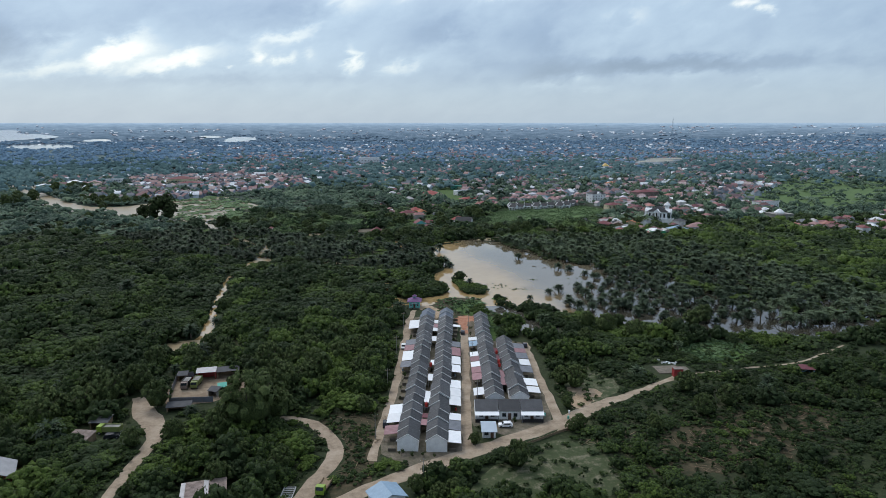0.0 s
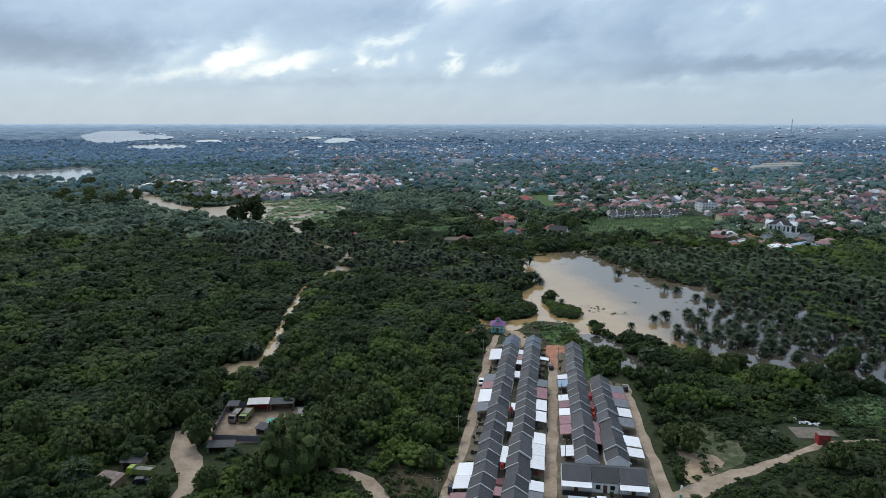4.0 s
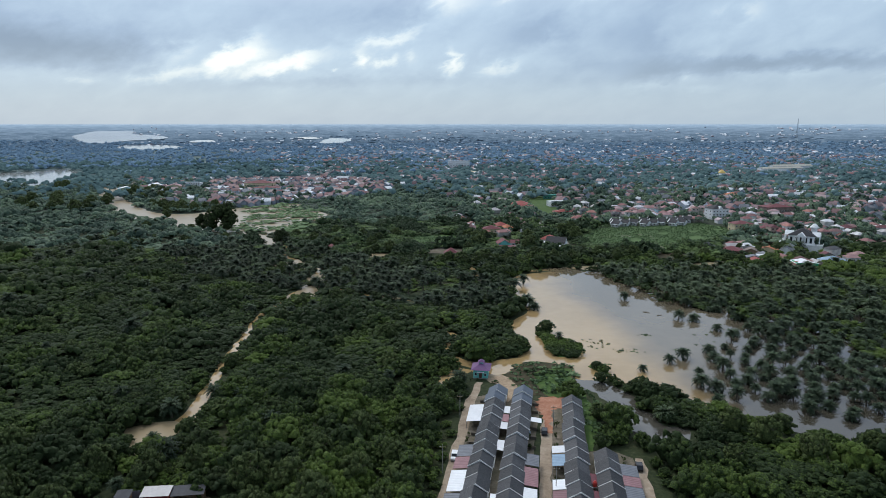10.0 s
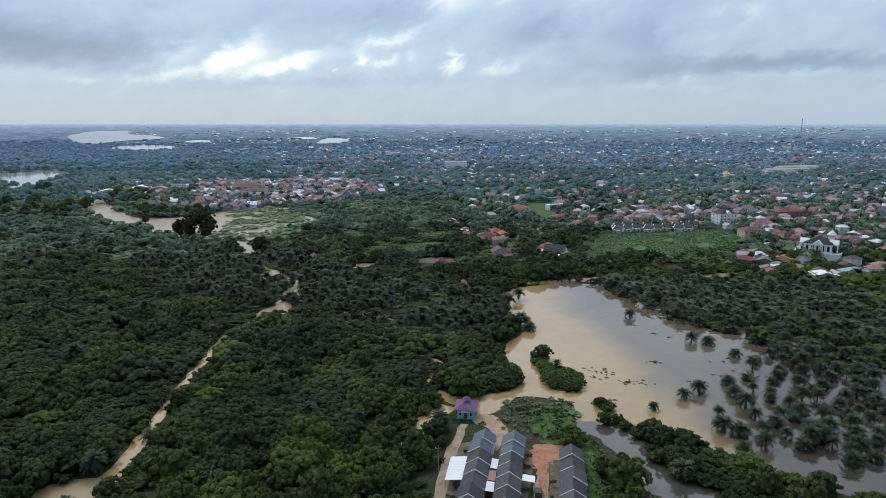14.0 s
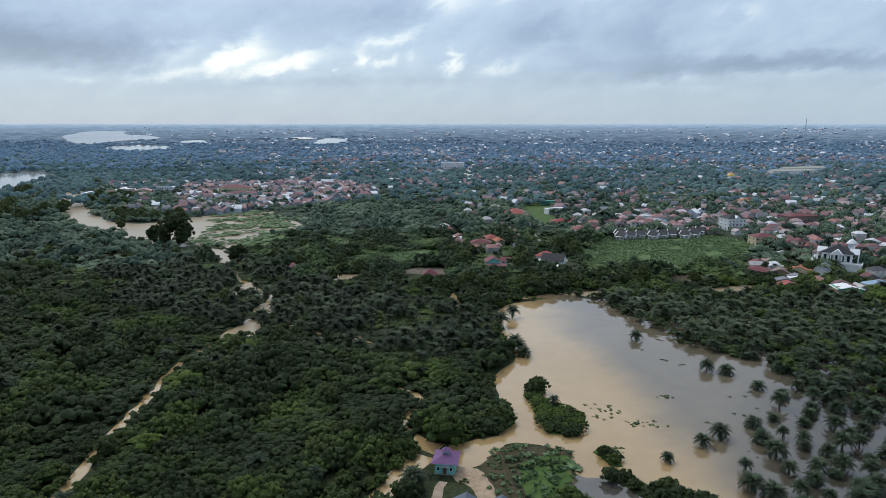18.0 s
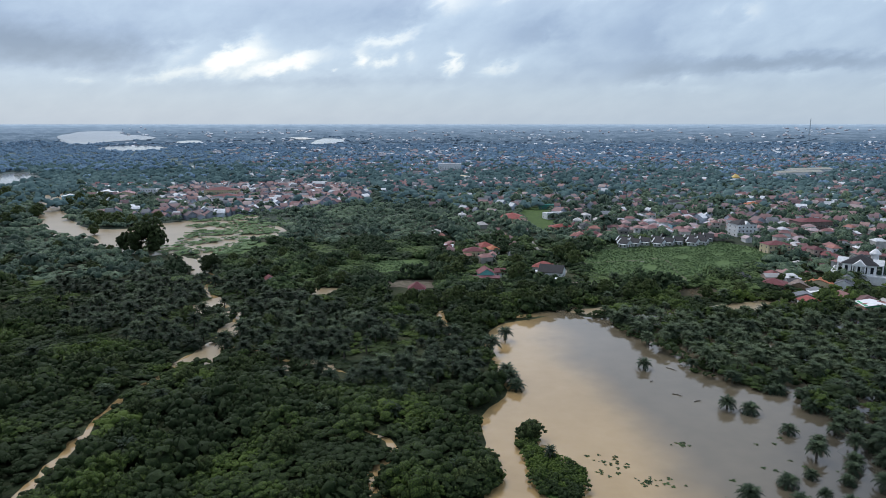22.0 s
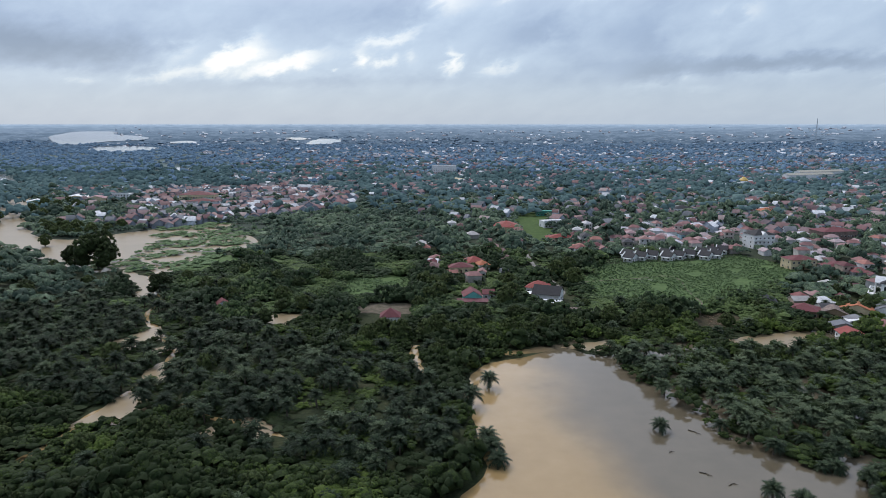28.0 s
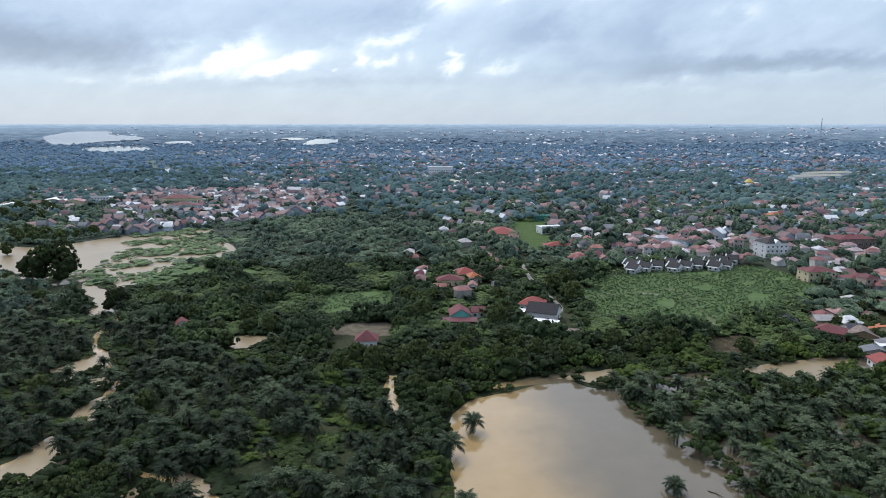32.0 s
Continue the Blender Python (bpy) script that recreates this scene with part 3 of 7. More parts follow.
GROVE = wiggle([(118, 494), (116, 466), (122, 444), (127, 428), (135, 412), (143, 403), (151, 395), (158, 380), (165, 362), (172, 350), (184, 330), (194, 305), (206, 280), (222, 258), (262, 262), (275, 330), (250, 400), (262, 470), (228, 478), (196, 470), (160, 478)], 5, 0.9, 8)
sheet("ground", ISLE.mean(axis=0) + 0.86 * (ISLE - ISLE.mean(axis=0)), 0.2, "grass", "small overgrown island in the flood lake", "ground")
sheet("ground", ISLET, 0.2, "grass", "low weedy islet at the lake's edge", "ground")
SWAMP = [wiggle(q, 4, 0.7, 70 + i) for i, q in enumerate((
    [(-92, 506), (-88, 516), (-81, 526), (-76, 518), (-73, 507), (-77, 498), (-82, 494)], [(-62, 465), (-63, 476), (-60, 481), (-53, 477), (-52, 466), (-55, 459)],
    [(-73, 496), (-66, 500), (-63, 494), (-70, 489)], [(-66, 424), (-63, 435), (-62, 445), (-56, 452), (-52, 446), (-47, 434), (-50, 429), (-56, 425)],
    [(-15, 429), (-12, 432), (-5, 426), (-2, 423), (-5, 414), (-9, 416)], [(-24, 420), (-23, 425), (-20, 426), (-20, 420)], [(-43, 546), (-35, 546), (-20, 546), (-15, 534), (-26, 528), (-38, 536)],
    [(96, 498), (108, 503), (122, 506), (116, 494)], [(158, 499), (169, 507), (192, 515), (214, 519), (206, 502), (190, 493), (172, 495)],
    [(-160, 696), (-151, 707), (-127, 715), (-114, 692), (-124, 677), (-124, 641), (-134, 648), (-140, 680)], [(-154, 646), (-141, 634), (-127, 621), (-110, 583), (-113, 572), (-128, 605), (-146, 628)], [(-153, 769), (-142, 785), (-120, 752), (-132, 736)], [(-417, 885), (-423, 916), (-394, 865)], [(-74, 262), (-77, 272), (-70, 277), (-63, 277), (-59, 280), (-57, 272), (-58, 261), (-66, 256)]))]
for q in SWAMP:
    sheet("water", q, 0.04, "flood", "brown flood water standing between the bushes", "water")
CREEKS = []
for i, (pts, w) in enumerate([
        ([(-66, 262), (-61, 278), (-62, 290), (-63, 302), (-66, 322), (-67, 345), (-68, 364), (-70, 380), (-69, 400), (-65, 412), (-63, 432), (-58, 470), (-61, 495)], (9, 7, 5, 3.4, 4.2, 3.2, 2.6, 2.6, 3.0, 2.6, 2.2, 2.0, 3)),
        ([(-61, 495), (-80, 520), (-95, 545), (-100, 575), (-128, 610), (-124, 650)], (2.5, 3, 2, 2, 2.4, 5)),
        ([(-62, 440), (-45, 446), (-23, 430), (-10, 427), (4, 415)], (1, 1.5, 2, 3, 1)),
        ([(36, 500), (38, 478), (40, 462)], (4, 5, 1)),
        ([(30, 326), (22, 332), (19, 345), (24, 360), (14, 372)], (6, 4, 3, 3, 1)),
        ([(12, 292), (17, 306), (26, 322)], (4, 7, 6)),
        ([(120, 492), (150, 500), (185, 506), (215, 512), (240, 505)], (5, 9, 7, 16, 8)),
        ([(-40, 532), (-25, 540), (-8, 545)], (3, 8, 3)),
        ([(110, 510), (98, 500), (80, 492), (60, 490)], (2, 5, 6, 3))]):
    ob, C = ribbon("water", pts, w, 0.036, "water", "narrow brown flooded creek through the bushes", "water", 20 + i, 4.0, 0.5)
    CREEKS.append(C)

# far river reaches: centre, half sizes, turn
REACHES = []
for i, pts in enumerate((
        [(-1817, 3402), (-1893, 3656), (-1921, 3812), (-1855, 3888), (-1732, 3887), (-1654, 3696), (-1526, 3640), (-1382, 3487), (-1359, 3303), (-1433, 3193), (-1415, 2970), (-1518, 2949)],
        [(-1212, 2609), (-1268, 2818), (-1154, 2855), (-1034, 2754), (-945, 2569), (-980, 2475), (-1013, 2388)], [(-1138, 3110), (-1150, 3298), (-1073, 3263), (-1034, 3125)],
        [(-535, 3073), (-574, 3474), (-540, 3578), (-450, 3483), (-424, 3281), (-473, 3127)], [(-514, 1583), (-512, 1635), (-468, 1583), (-449, 1519), (-471, 1504)],
        [(-758, 3605), (-685, 3665), (-613, 3521), (-670, 3465)])):
    P = wiggle(pts, 40, 5, 40 + i)
    REACHES.append(P)
    c = P.mean(axis=0)
    bm = bmesh.new()
    rows = [[bm.verts.new((*(c + (q - c) * s), float(land((c + (q - c) * s)[None])[0]) + 1.6)) for q in P] for s in (0.35, 0.7, 1.0)]
    mid = bm.verts.new((*c, float(land(c[None])[0]) + 1.6))
    k = len(P)
    for q in range(k):
        bm.faces.new((mid, rows[0][q], rows[0][(q + 1) % k]))
        for r in (0, 1):
            bm.faces.new((rows[r][q], rows[r + 1][q], rows[r + 1][(q + 1) % k], rows[r][(q + 1) % k]))
    bmesh.ops.recalc_face_normals(bm, faces=bm.faces[:])
    tagged(part("water", bm, "river", None), "pale river reach shining far off", "water", "", "structure")

for k, (x0, x1, y0, y1) in enumerate(((-21.6, -1.6, -4, 125), (2.2, 25.4, 13, 119))):
    sheet("ground", wiggle([est(x0 - (2.4 if k == 0 else 0), y0), est(x0 - 1, (y0 + y1) / 2), est(x0, y1), est(x1 - (12 if k else 0), y1), est(x1 - (12 if k else 0), 92), est(x1, 90), est(x1, y0)], 9, 0.15, 60 + k), 0.045, "yard", "trampled earth yards round the row houses", "ground")
ROADS = []


def road(line, width, mat, label, seed, z=0.05):
    ob, C = ribbon("road", line, width, z, mat, label, "road", seed)
    ROADS.append(C)


road([est(-26.5, -8), est(-25.3, 15), est(-24, 35), est(-23.5, 60), est(-23, 85), est(-23, 108), est(-22.5, 122), est(-21, 138)], (2.6, 2.7, 2.7, 2.8, 2.8, 3.4, 3.2, 2.0), "dirt", "pale packed-dirt lane beside the housing row", 1)
road([est(-0.5, -6), est(0, 20), est(1, 50), est(1.7, 80), est(2, 100), est(2.3, 112)], 3.1, "dirt", "brown packed-dirt lane between two housing rows", 2)
road([est(29, 10), est(28, 32), est(27, 62), est(27.2, 90)], (4, 2.8, 2.7, 2.4), "dirt", "pale packed-dirt lane behind the housing rows", 3)
road([(-22, 132), (-1, 148), (10, 155), (23, 161.5), (44, 171), (64, 181), (78, 190), (96, 199), (118, 211)], (5, 5, 5, 5.5, 5.5, 5.5, 4.5, 2.5, 1.5), "dirt", "wide brown dirt road in front of the estate", 4, 0.055)
road([(-24, 196), (-19, 195), (-12, 190), (-7, 181), (-5, 173), (-7, 163), (-10, 157), (-14, 146), (-22, 132)], (2.4, 3, 4, 4.5, 4.5, 4.5, 4.5, 4.5, 4.5), "dirt", "curving pale dirt track through scrub", 5)
road([(-60, 140), (-59.5, 156), (-58, 175), (-57, 187), (-60, 197), (-64, 204), (-67, 211), (-70.5, 218.5)], (3, 3, 3, 3.2, 4.5, 7.5, 6.5, 3), "dirt", "brown dirt track leading to the truck yard", 6)
road([(118, 211), (147, 214), (170, 217), (200, 232)], 1.2, "dirt", "narrow footpath along a field", 7)
road([(34, 316), (38, 313), (41, 306), (41, 298), (39, 292)], (3, 2.6, 2, 1.6, 1), "sand", "pale sandy footpath beside the small house", 8, 0.07)
road([(108, 575), (114, 590), (112, 612), (108, 640), (107, 700)], 2.6, "concrete", "narrow paved lane between gardens", 9)
sheet("ground", wiggle([(51, 295), (56, 296), (60, 293), (58, 288), (53, 285), (51.5, 277), (50, 270), (48.5, 270), (49, 283), (48, 289)], 1.2, 0.6, 11), 0.08, "red_dirt", "freshly spread red earth at the lane's end", "ground")
sheet("ground", wiggle([(27, 142), (34, 155), (60, 170), (70, 163), (66, 140)], 4, 0.6, 12), 0.04, "dry_grass", "patchy pale grass clearing with bare spots", "ground")
sheet("ground", wiggle([(69, 188), (72, 214), (84, 226), (96, 214), (86, 197)], 3, 0.6, 13), 0.04, "dry_grass", "bare trampled grass beside the lane", "ground")
sheet("ground", wiggle([(128, 236), (150, 246), (162, 238), (158, 224), (132, 221)], 4, 0.6, 14), 0.04, "grass", "bright green mown field plot", "ground")
sheet("ground", wiggle([(52, 318), (59, 321), (65, 322), (65, 314), (62, 305), (60, 297), (54, 296), (51, 303)], 2, 0.5, 15), 0.06, "grass", "bright green weedy grass plot behind the rows", "ground")
sheet("ground", wiggle([(62, 300), (65, 300), (67, 290), (66, 280), (64, 270), (59, 258), (57, 262), (60, 275), (61, 288)], 3, 0.4, 32), 0.042, "grass", "bright green grass strip beside the flood pool", "ground")
sheet("ground", wiggle([(45, 323), (52, 328), (60, 327), (66, 325), (66, 318), (62, 299), (52, 296), (44, 299), (41, 306), (41, 314)], 2, 0.6, 33), 0.05, "brush", "brown reedy wet ground at the lake's edge", "ground")
sheet("ground", wiggle([(35, 314), (40, 315), (43, 309), (44, 300), (41, 298), (38, 306), (34, 309)], 1.5, 0.3, 34), 0.075, "sand", "bare pale sand beside the small teal house", "ground")

sheet("ground", wiggle([(-61, 234), (-40, 235), (-34, 229), (-35, 222), (-42, 217), (-46, 211), (-60, 211)], 3, 0.4, 16), 0.045, "yard_dirt", "bare earth truck yard", "ground")
DRY = np.array([(-10, 191), (-4, 198), (11, 195), (8, 176), (5, 160), (2, 149), (-6, 149), (-3, 164), (-2, 176), (-5, 185)])
sheet("ground", wiggle(DRY, 3, 0.5, 17), 0.04, "brush", "brown dry scrubby verge", "ground")
sheet("ground", wiggle([(130, 575), (126, 603), (146, 650), (165, 664), (223, 674), (257, 690), (273, 650), (260, 615), (229, 591), (182, 560), (158, 556)], 8, 1.5, 18), 0.04, "pale_grass", "broad pale green vegetable field", "ground")
sheet("ground", wiggle([(122, 910), (152, 910), (141, 764), (111, 752)], 12, 1.0, 19), 0.04, "grass", "bright green playing field in the town", "ground")
sheet("ground", wiggle([(80, 158), (104, 176), (140, 182), (150, 170), (118, 152), (82, 144)], 4, 1.2, 22), 0.04, "brush", "cleared ground with brown cut brush", "ground")
sheet("ground", wiggle([(385, 655), (575, 965), (920, 1020), (700, 760), (560, 630)], 25, 4, 23), 0.04, "pale_grass", "open green meadow with scattered bushes", "ground")
sheet("ground", wiggle([(-4, 1220), (2, 1275), (40, 1290), (52, 1240), (30, 1205)], 12, 2, 24), 0.04, "red_dirt", "orange bare building plot in the town", "ground")
sheet("ground", wiggle([(69, 192), (74, 200), (73, 206), (80, 204), (84, 199), (79, 196), (76, 190), (72, 189)], 1.5, 0.8, 36), 0.05, "sand", "bare pale sand with scattered debris beside the lane", "ground")
sheet("ground", wiggle([(62, 140), (66, 158), (76, 172), (92, 184), (120, 197), (150, 203), (176, 196), (165, 170), (130, 148), (95, 136)], 4, 1.2, 37), 0.03, "clearing", "rough cleared ground with olive weeds and bare earth", "ground")
road([(120, 611), (139, 615), (165, 622), (183, 628), (188, 619), (183, 590), (181, 566), (176, 556)], (1.2, 0.9, 1.1, 1.6, 0.9, 0.7, 1.0, 0.8), "yard", "narrow pale path across the vegetable field", 10, 0.06)
road([(161, 619), (167, 620), (172, 617)], 1.2, "concrete", "short pale path in the vegetable field", 25, 0.065)
sheet("ground", wiggle([(163, 533), (172, 545), (185, 548), (189, 533), (172, 519), (160, 522)], 3, 0.8, 26), 0.05, "brush", "rubbish-strewn clearing at the field's edge", "ground")
sheet("ground", wiggle([(-122, 642), (-118, 686), (-101, 692), (-87, 677), (-71, 686), (-58, 677), (-58, 652), (-90, 652), (-101, 637)], 6, 1.0, 27), 0.045, "pale_grass", "wet green grass bank beside the flood", "ground")
sheet("ground", wiggle([(-8, 572), (-8, 621), (28, 630), (32, 577)], 6, 0.8, 20), 0.04, "pale_grass", "fenced vegetable garden plot", "ground")
sheet("ground", wiggle([(4, 550), (8, 564), (30, 564), (33, 546)], 4, 0.6, 21), 0.045, "yard", "trampled wet earth beside a wooden house", "ground")


# ---- plant templates ----
gold = (1 + 5 ** 0.5) / 2
ICO = np.array([(-1, gold, 0), (1, gold, 0), (-1, -gold, 0), (1, -gold, 0), (0, -1, gold), (0, 1, gold), (0, -1, -gold), (0, 1, -gold), (gold, 0, -1), (gold, 0, 1), (-gold, 0, -1), (-gold, 0, 1)]) / math.hypot(1, gold)
ICOF = np.array([(0, 11, 5), (0, 5, 1), (0, 1, 7), (0, 7, 10), (0, 10, 11), (1, 5, 9), (5, 11, 4), (11, 10, 2), (10, 7, 6), (7, 1, 8), (3, 9, 4), (3, 4, 2), (3, 2, 6), (3, 6, 8), (3, 8, 9), (4, 9, 5), (2, 4, 11), (6, 2, 10), (8, 6, 7), (9, 8, 1)])


def clump(seed, lobes, leaves, leaf, low=0.15, inner=0.85, loose=0.4, rad=1.0):
    """A leafy mass about 1 in radius and 1 high: rough inner lobes under a coat of separate leaf sprays."""
    rng = np.random.default_rng(seed)
    V, F, T, base = [], [], [], 0
    C, R = [], []
    for i in range(lobes):
        a, r = rng.uniform(0, 6.283), 0.62 * math.sqrt(rng.uniform(0, 1))
        z = rng.uniform(low, 0.78) * (1 - 0.45 * (r / 0.62) ** 2)
        C.append((r * math.cos(a), r * math.sin(a), z))
        R.append(rng.uniform(0.24, 0.42) * rad)
        tilt = rng.normal(0, 0.26, (12, 3))
        V.append((ICO + tilt) * R[-1] * inner * np.array((1, 1, 0.85)) * rng.uniform(0.75, 1.3, 3) + C[-1])
        F.append(ICOF + base)
        T.append(np.full(12, rng.uniform(-0.16, 0.16)))
        base += 12
    for i in range(leaves):
        k = rng.integers(lobes)
        d = rng.normal(size=3)
        d[2] = abs(d[2]) * 0.9 - 0.15
        d /= np.linalg.norm(d)
        q = np.array(C[k]) + d * R[k] * rng.uniform(0.82, 1.0 + 0.35 * loose) * np.array((1, 1, 0.85))
        nrm = d + rng.normal(0, loose, 3) + np.array((0, 0, 0.3))
        nrm /= np.linalg.norm(nrm)
        e1 = np.cross(nrm, rng.normal(size=3))
        e1 /= np.linalg.norm(e1)
        e2 = np.cross(nrm, e1)
        s = leaf * rng.uniform(0.6, 1.35)
        V.append(np.array([q + e1 * s, q - e1 * s * 0.6 + e2 * s * 0.8, q - e1 * s * 0.5 - e2 * s * 0.75 - nrm * s * 0.3]))
        F.append(np.array([(0, 1, 2)]) + base)
        T.append(np.full(3, rng.uniform(-0.34, 0.34)))
        base += 3
    return np.concatenate(V), np.concatenate(F), np.concatenate(T)


def finer(V, F):
    """Splits every triangle of a ball into four."""
    V, out, mid = [tuple(q) for q in V], [], {}
    for a, b, c in F:
        m = []
        for i, j in ((a, b), (b, c), (c, a)):
            k = (min(i, j), max(i, j))
            if k not in mid:
                q = np.array(V[i]) + np.array(V[j])
                mid[k] = len(V)
                V.append(tuple(q / np.linalg.norm(q)))
            m.append(mid[k])
        out += [(a, m[0], m[2]), (b, m[1], m[0]), (c, m[2], m[1]), tuple(m)]
    return np.array(V), np.array(out)


BALL, BALLF = finer(ICO, ICOF)


def mass(seed, lobes, fine, leaves, leaf, low=0.12, reach=0.68, big=(0.27, 0.43), rough=0.2, top=0.66):
    """A rounded leafy crown about 1 in radius and 1 high: lobes heaped on a dome, under a thin coat of leaf sprays."""
    rng = np.random.default_rng(seed)
    B, BF = (BALL, BALLF) if fine else (ICO, ICOF)
    C, R = [], []
    for i in range(lobes):
        t = (i + 0.35) / lobes
        d, a = reach * math.sqrt(t) * rng.uniform(0.85, 1.12), i * 2.39996 + rng.uniform(-0.4, 0.4)
        h = math.sqrt(max(0.0, 1 - min(1.0, d / reach) ** 2 * 0.92))
        C.append((d * math.cos(a), d * math.sin(a), low + (top - low) * h * rng.uniform(0.82, 1.15)))
        R.append(rng.uniform(*big))
    C, R = np.array(C), np.array(R)
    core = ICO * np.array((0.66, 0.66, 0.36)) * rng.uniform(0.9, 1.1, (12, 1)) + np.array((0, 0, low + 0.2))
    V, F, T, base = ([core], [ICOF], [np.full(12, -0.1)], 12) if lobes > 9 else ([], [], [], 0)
    for i in range(lobes):
        q = B * rng.uniform(1 - rough, 1 + rough, (len(B), 1)) * R[i] * np.array((1, 1, 0.82)) * rng.uniform(0.85, 1.18, 3) + C[i]
        mid = q[BF].mean(axis=1)
        nz = np.cross(q[BF[:, 1]] - q[BF[:, 0]], q[BF[:, 2]] - q[BF[:, 0]])
        nz = nz[:, 2] / (np.linalg.norm(nz, axis=1) + 1e-9)
        keep = (nz > -0.25) & (mid[:, 2] > 0.06)
        for j in range(lobes):
            if j != i:
                keep &= np.linalg.norm((mid - C[j]) / np.array((1, 1, 0.82)), axis=1) > R[j] * 0.8
        f = BF[keep]
        if not len(f):
            continue
        used, inv = np.unique(f, return_inverse=True)
        V.append(q[used])
        F.append(inv.reshape(-1, 3) + base)
        T.append(np.full(len(used), rng.uniform(-0.13, 0.13)) + rng.normal(0, 0.06, len(used)))
        base += len(used)
    for i in range(leaves):
        k = rng.integers(lobes)
        d = rng.normal(size=3)
        d[2] = abs(d[2]) - 0.1
        d /= np.linalg.norm(d)
        q = C[k] + d * R[k] * rng.uniform(0.95, 1.22) * np.array((1, 1, 0.85))
        nrm = d + rng.normal(0, 0.6, 3)
        nrm /= np.linalg.norm(nrm)
        e1 = np.cross(nrm, rng.normal(size=3))
        e1 /= np.linalg.norm(e1)
        e2 = np.cross(nrm, e1)
        r = leaf * rng.uniform(0.6, 1.4)
        V.append(np.array([q + e1 * r, q - e1 * r * 0.6 + e2 * r * 0.8, q - e1 * r * 0.5 - e2 * r * 0.75]))
        F.append(np.array([(0, 1, 2)]) + base)
        T.append(np.full(3, rng.uniform(-0.2, 0.3)))
        base += 3
    return np.concatenate(V), np.concatenate(F), np.concatenate(T)


def palm_crown(seed, fronds, pairs, length=4.3):
    """Feather palm crown at its own height 0: arching ribs, each with rows of leaflets."""
    rng = np.random.default_rng(seed)
    V, F, T, base = [], [], [], 0
    for i in range(fronds):
        a = i * 2.39996 + rng.uniform(-0.2, 0.2)
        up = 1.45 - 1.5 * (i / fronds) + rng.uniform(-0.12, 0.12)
        L = length * rng.uniform(0.85, 1.1) * (0.8 + 0.2 * i / fronds)
        out, side = np.array((math.cos(a), math.sin(a), 0)), np.array((-math.sin(a), math.cos(a), 0))
        q, pts = np.array((0, 0, 0.2)), []
        for k in range(pairs + 1):
            t = k / pairs
            pts.append(q.copy())
            ang = up - 1.55 * t ** 1.3
            q = q + (out * math.cos(ang) + np.array((0, 0, math.sin(ang)))) * L / pairs
        # upper fronds lighter, lower ones darker: shading put into the tone
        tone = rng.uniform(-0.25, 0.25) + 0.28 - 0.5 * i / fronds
        for k in range(pairs):
            p0, p1 = pts[k], pts[k + 1]
            w = 1.1 * math.sin(math.pi * min(0.97, 0.2 + 0.8 * (k + 0.5) / pairs)) ** 0.7
            for sgn in (-1, 1):
                tip = p0 + (p1 - p0) * 1.5 + side * sgn * w * rng.uniform(0.8, 1.1) + np.array((0, 0, -0.35 * w))
                V.append(np.array([p0 - (p1 - p0) * 0.1, p0 + (p1 - p0) * 1.0, tip]))
                F.append(np.array([(0, 1, 2)]) + base)
                T.append(np.full(3, tone + rng.uniform(-0.08, 0.08)))
                base += 3
    return np.concatenate(V), np.concatenate(F), np.concatenate(T)


def mesh_of(name, V, F, tone, mat):
    me = bpy.data.meshes.new(name)
    me.from_pydata([tuple(q) for q in V], [], [tuple(int(i) for i in f) for f in F])
    me.attributes.new("tone", "FLOAT", "POINT").data.foreach_set("value", np.asarray(tone, np.float32))
    me.polygons.foreach_set("use_smooth", np.ones(len(F), bool))
    me.materials.append(M[mat])
    return me


def scatter(x0, x1, y0, y1, gap, rng, jitter=0.42):
    """Uneven places on a loose grid."""
    X, Y = np.meshgrid(np.arange(x0, x1, gap), np.arange(y0, y1, gap * 0.87))
    X = X + (np.arange(X.shape[0]) % 2)[:, None] * gap / 2
    P = np.stack([X.ravel(), Y.ravel(), np.zeros(X.size)], 1)
    P[:, :2] += rng.uniform(-jitter, jitter, (len(P), 2)) * gap
    return P


def field(P, size, seed):
    """Smooth chance value about 0 to 1 over the plan."""
    rng = np.random.default_rng(seed)
    out = np.zeros(len(P))
    for i in range(6):
        a, ph = rng.uniform(0, 6.283), rng.uniform(0, 6.283)
        k = 6.283 / (size * rng.uniform(0.6, 1.6))
        out += np.sin((P[:, 0] * math.cos(a) + P[:, 1] * math.sin(a)) * k + ph)
    return 0.5 + out / 6


def in_view(P, pad=25):
    """Keeps the ground that the flight can see, with a margin."""
    y = P[:, 1]
    return (P[:, 0] > -0.70 * y - pad) & (P[:, 0] < 0.92 * y + pad) & (y > 128)


BARE = [wiggle([est(-26, -7), est(-25.2, 20), est(-24, 128), est(-20, 131), est(5, 128), est(15, 124), est(17, 92), est(30, 92), est(31, 8), est(20, 2), est(0, -8)], 20, 0, 30),
        np.array([(-62, 236), (-39, 236), (-33, 229), (-35, 221), (-41, 213), (-43, 204), (-62, 203)]),
        np.array([est(-27, 138), est(-27, 158), est(-13, 158), est(-10, 138)]), np.array([(27, 142), (34, 155), (60, 170), (70, 163), (66, 140)]),
        np.array([(70, 188), (73, 212), (84, 222), (94, 212), (86, 197)]), np.array([(128, 236), (150, 246), (162, 238), (158, 224), (132, 221)]),
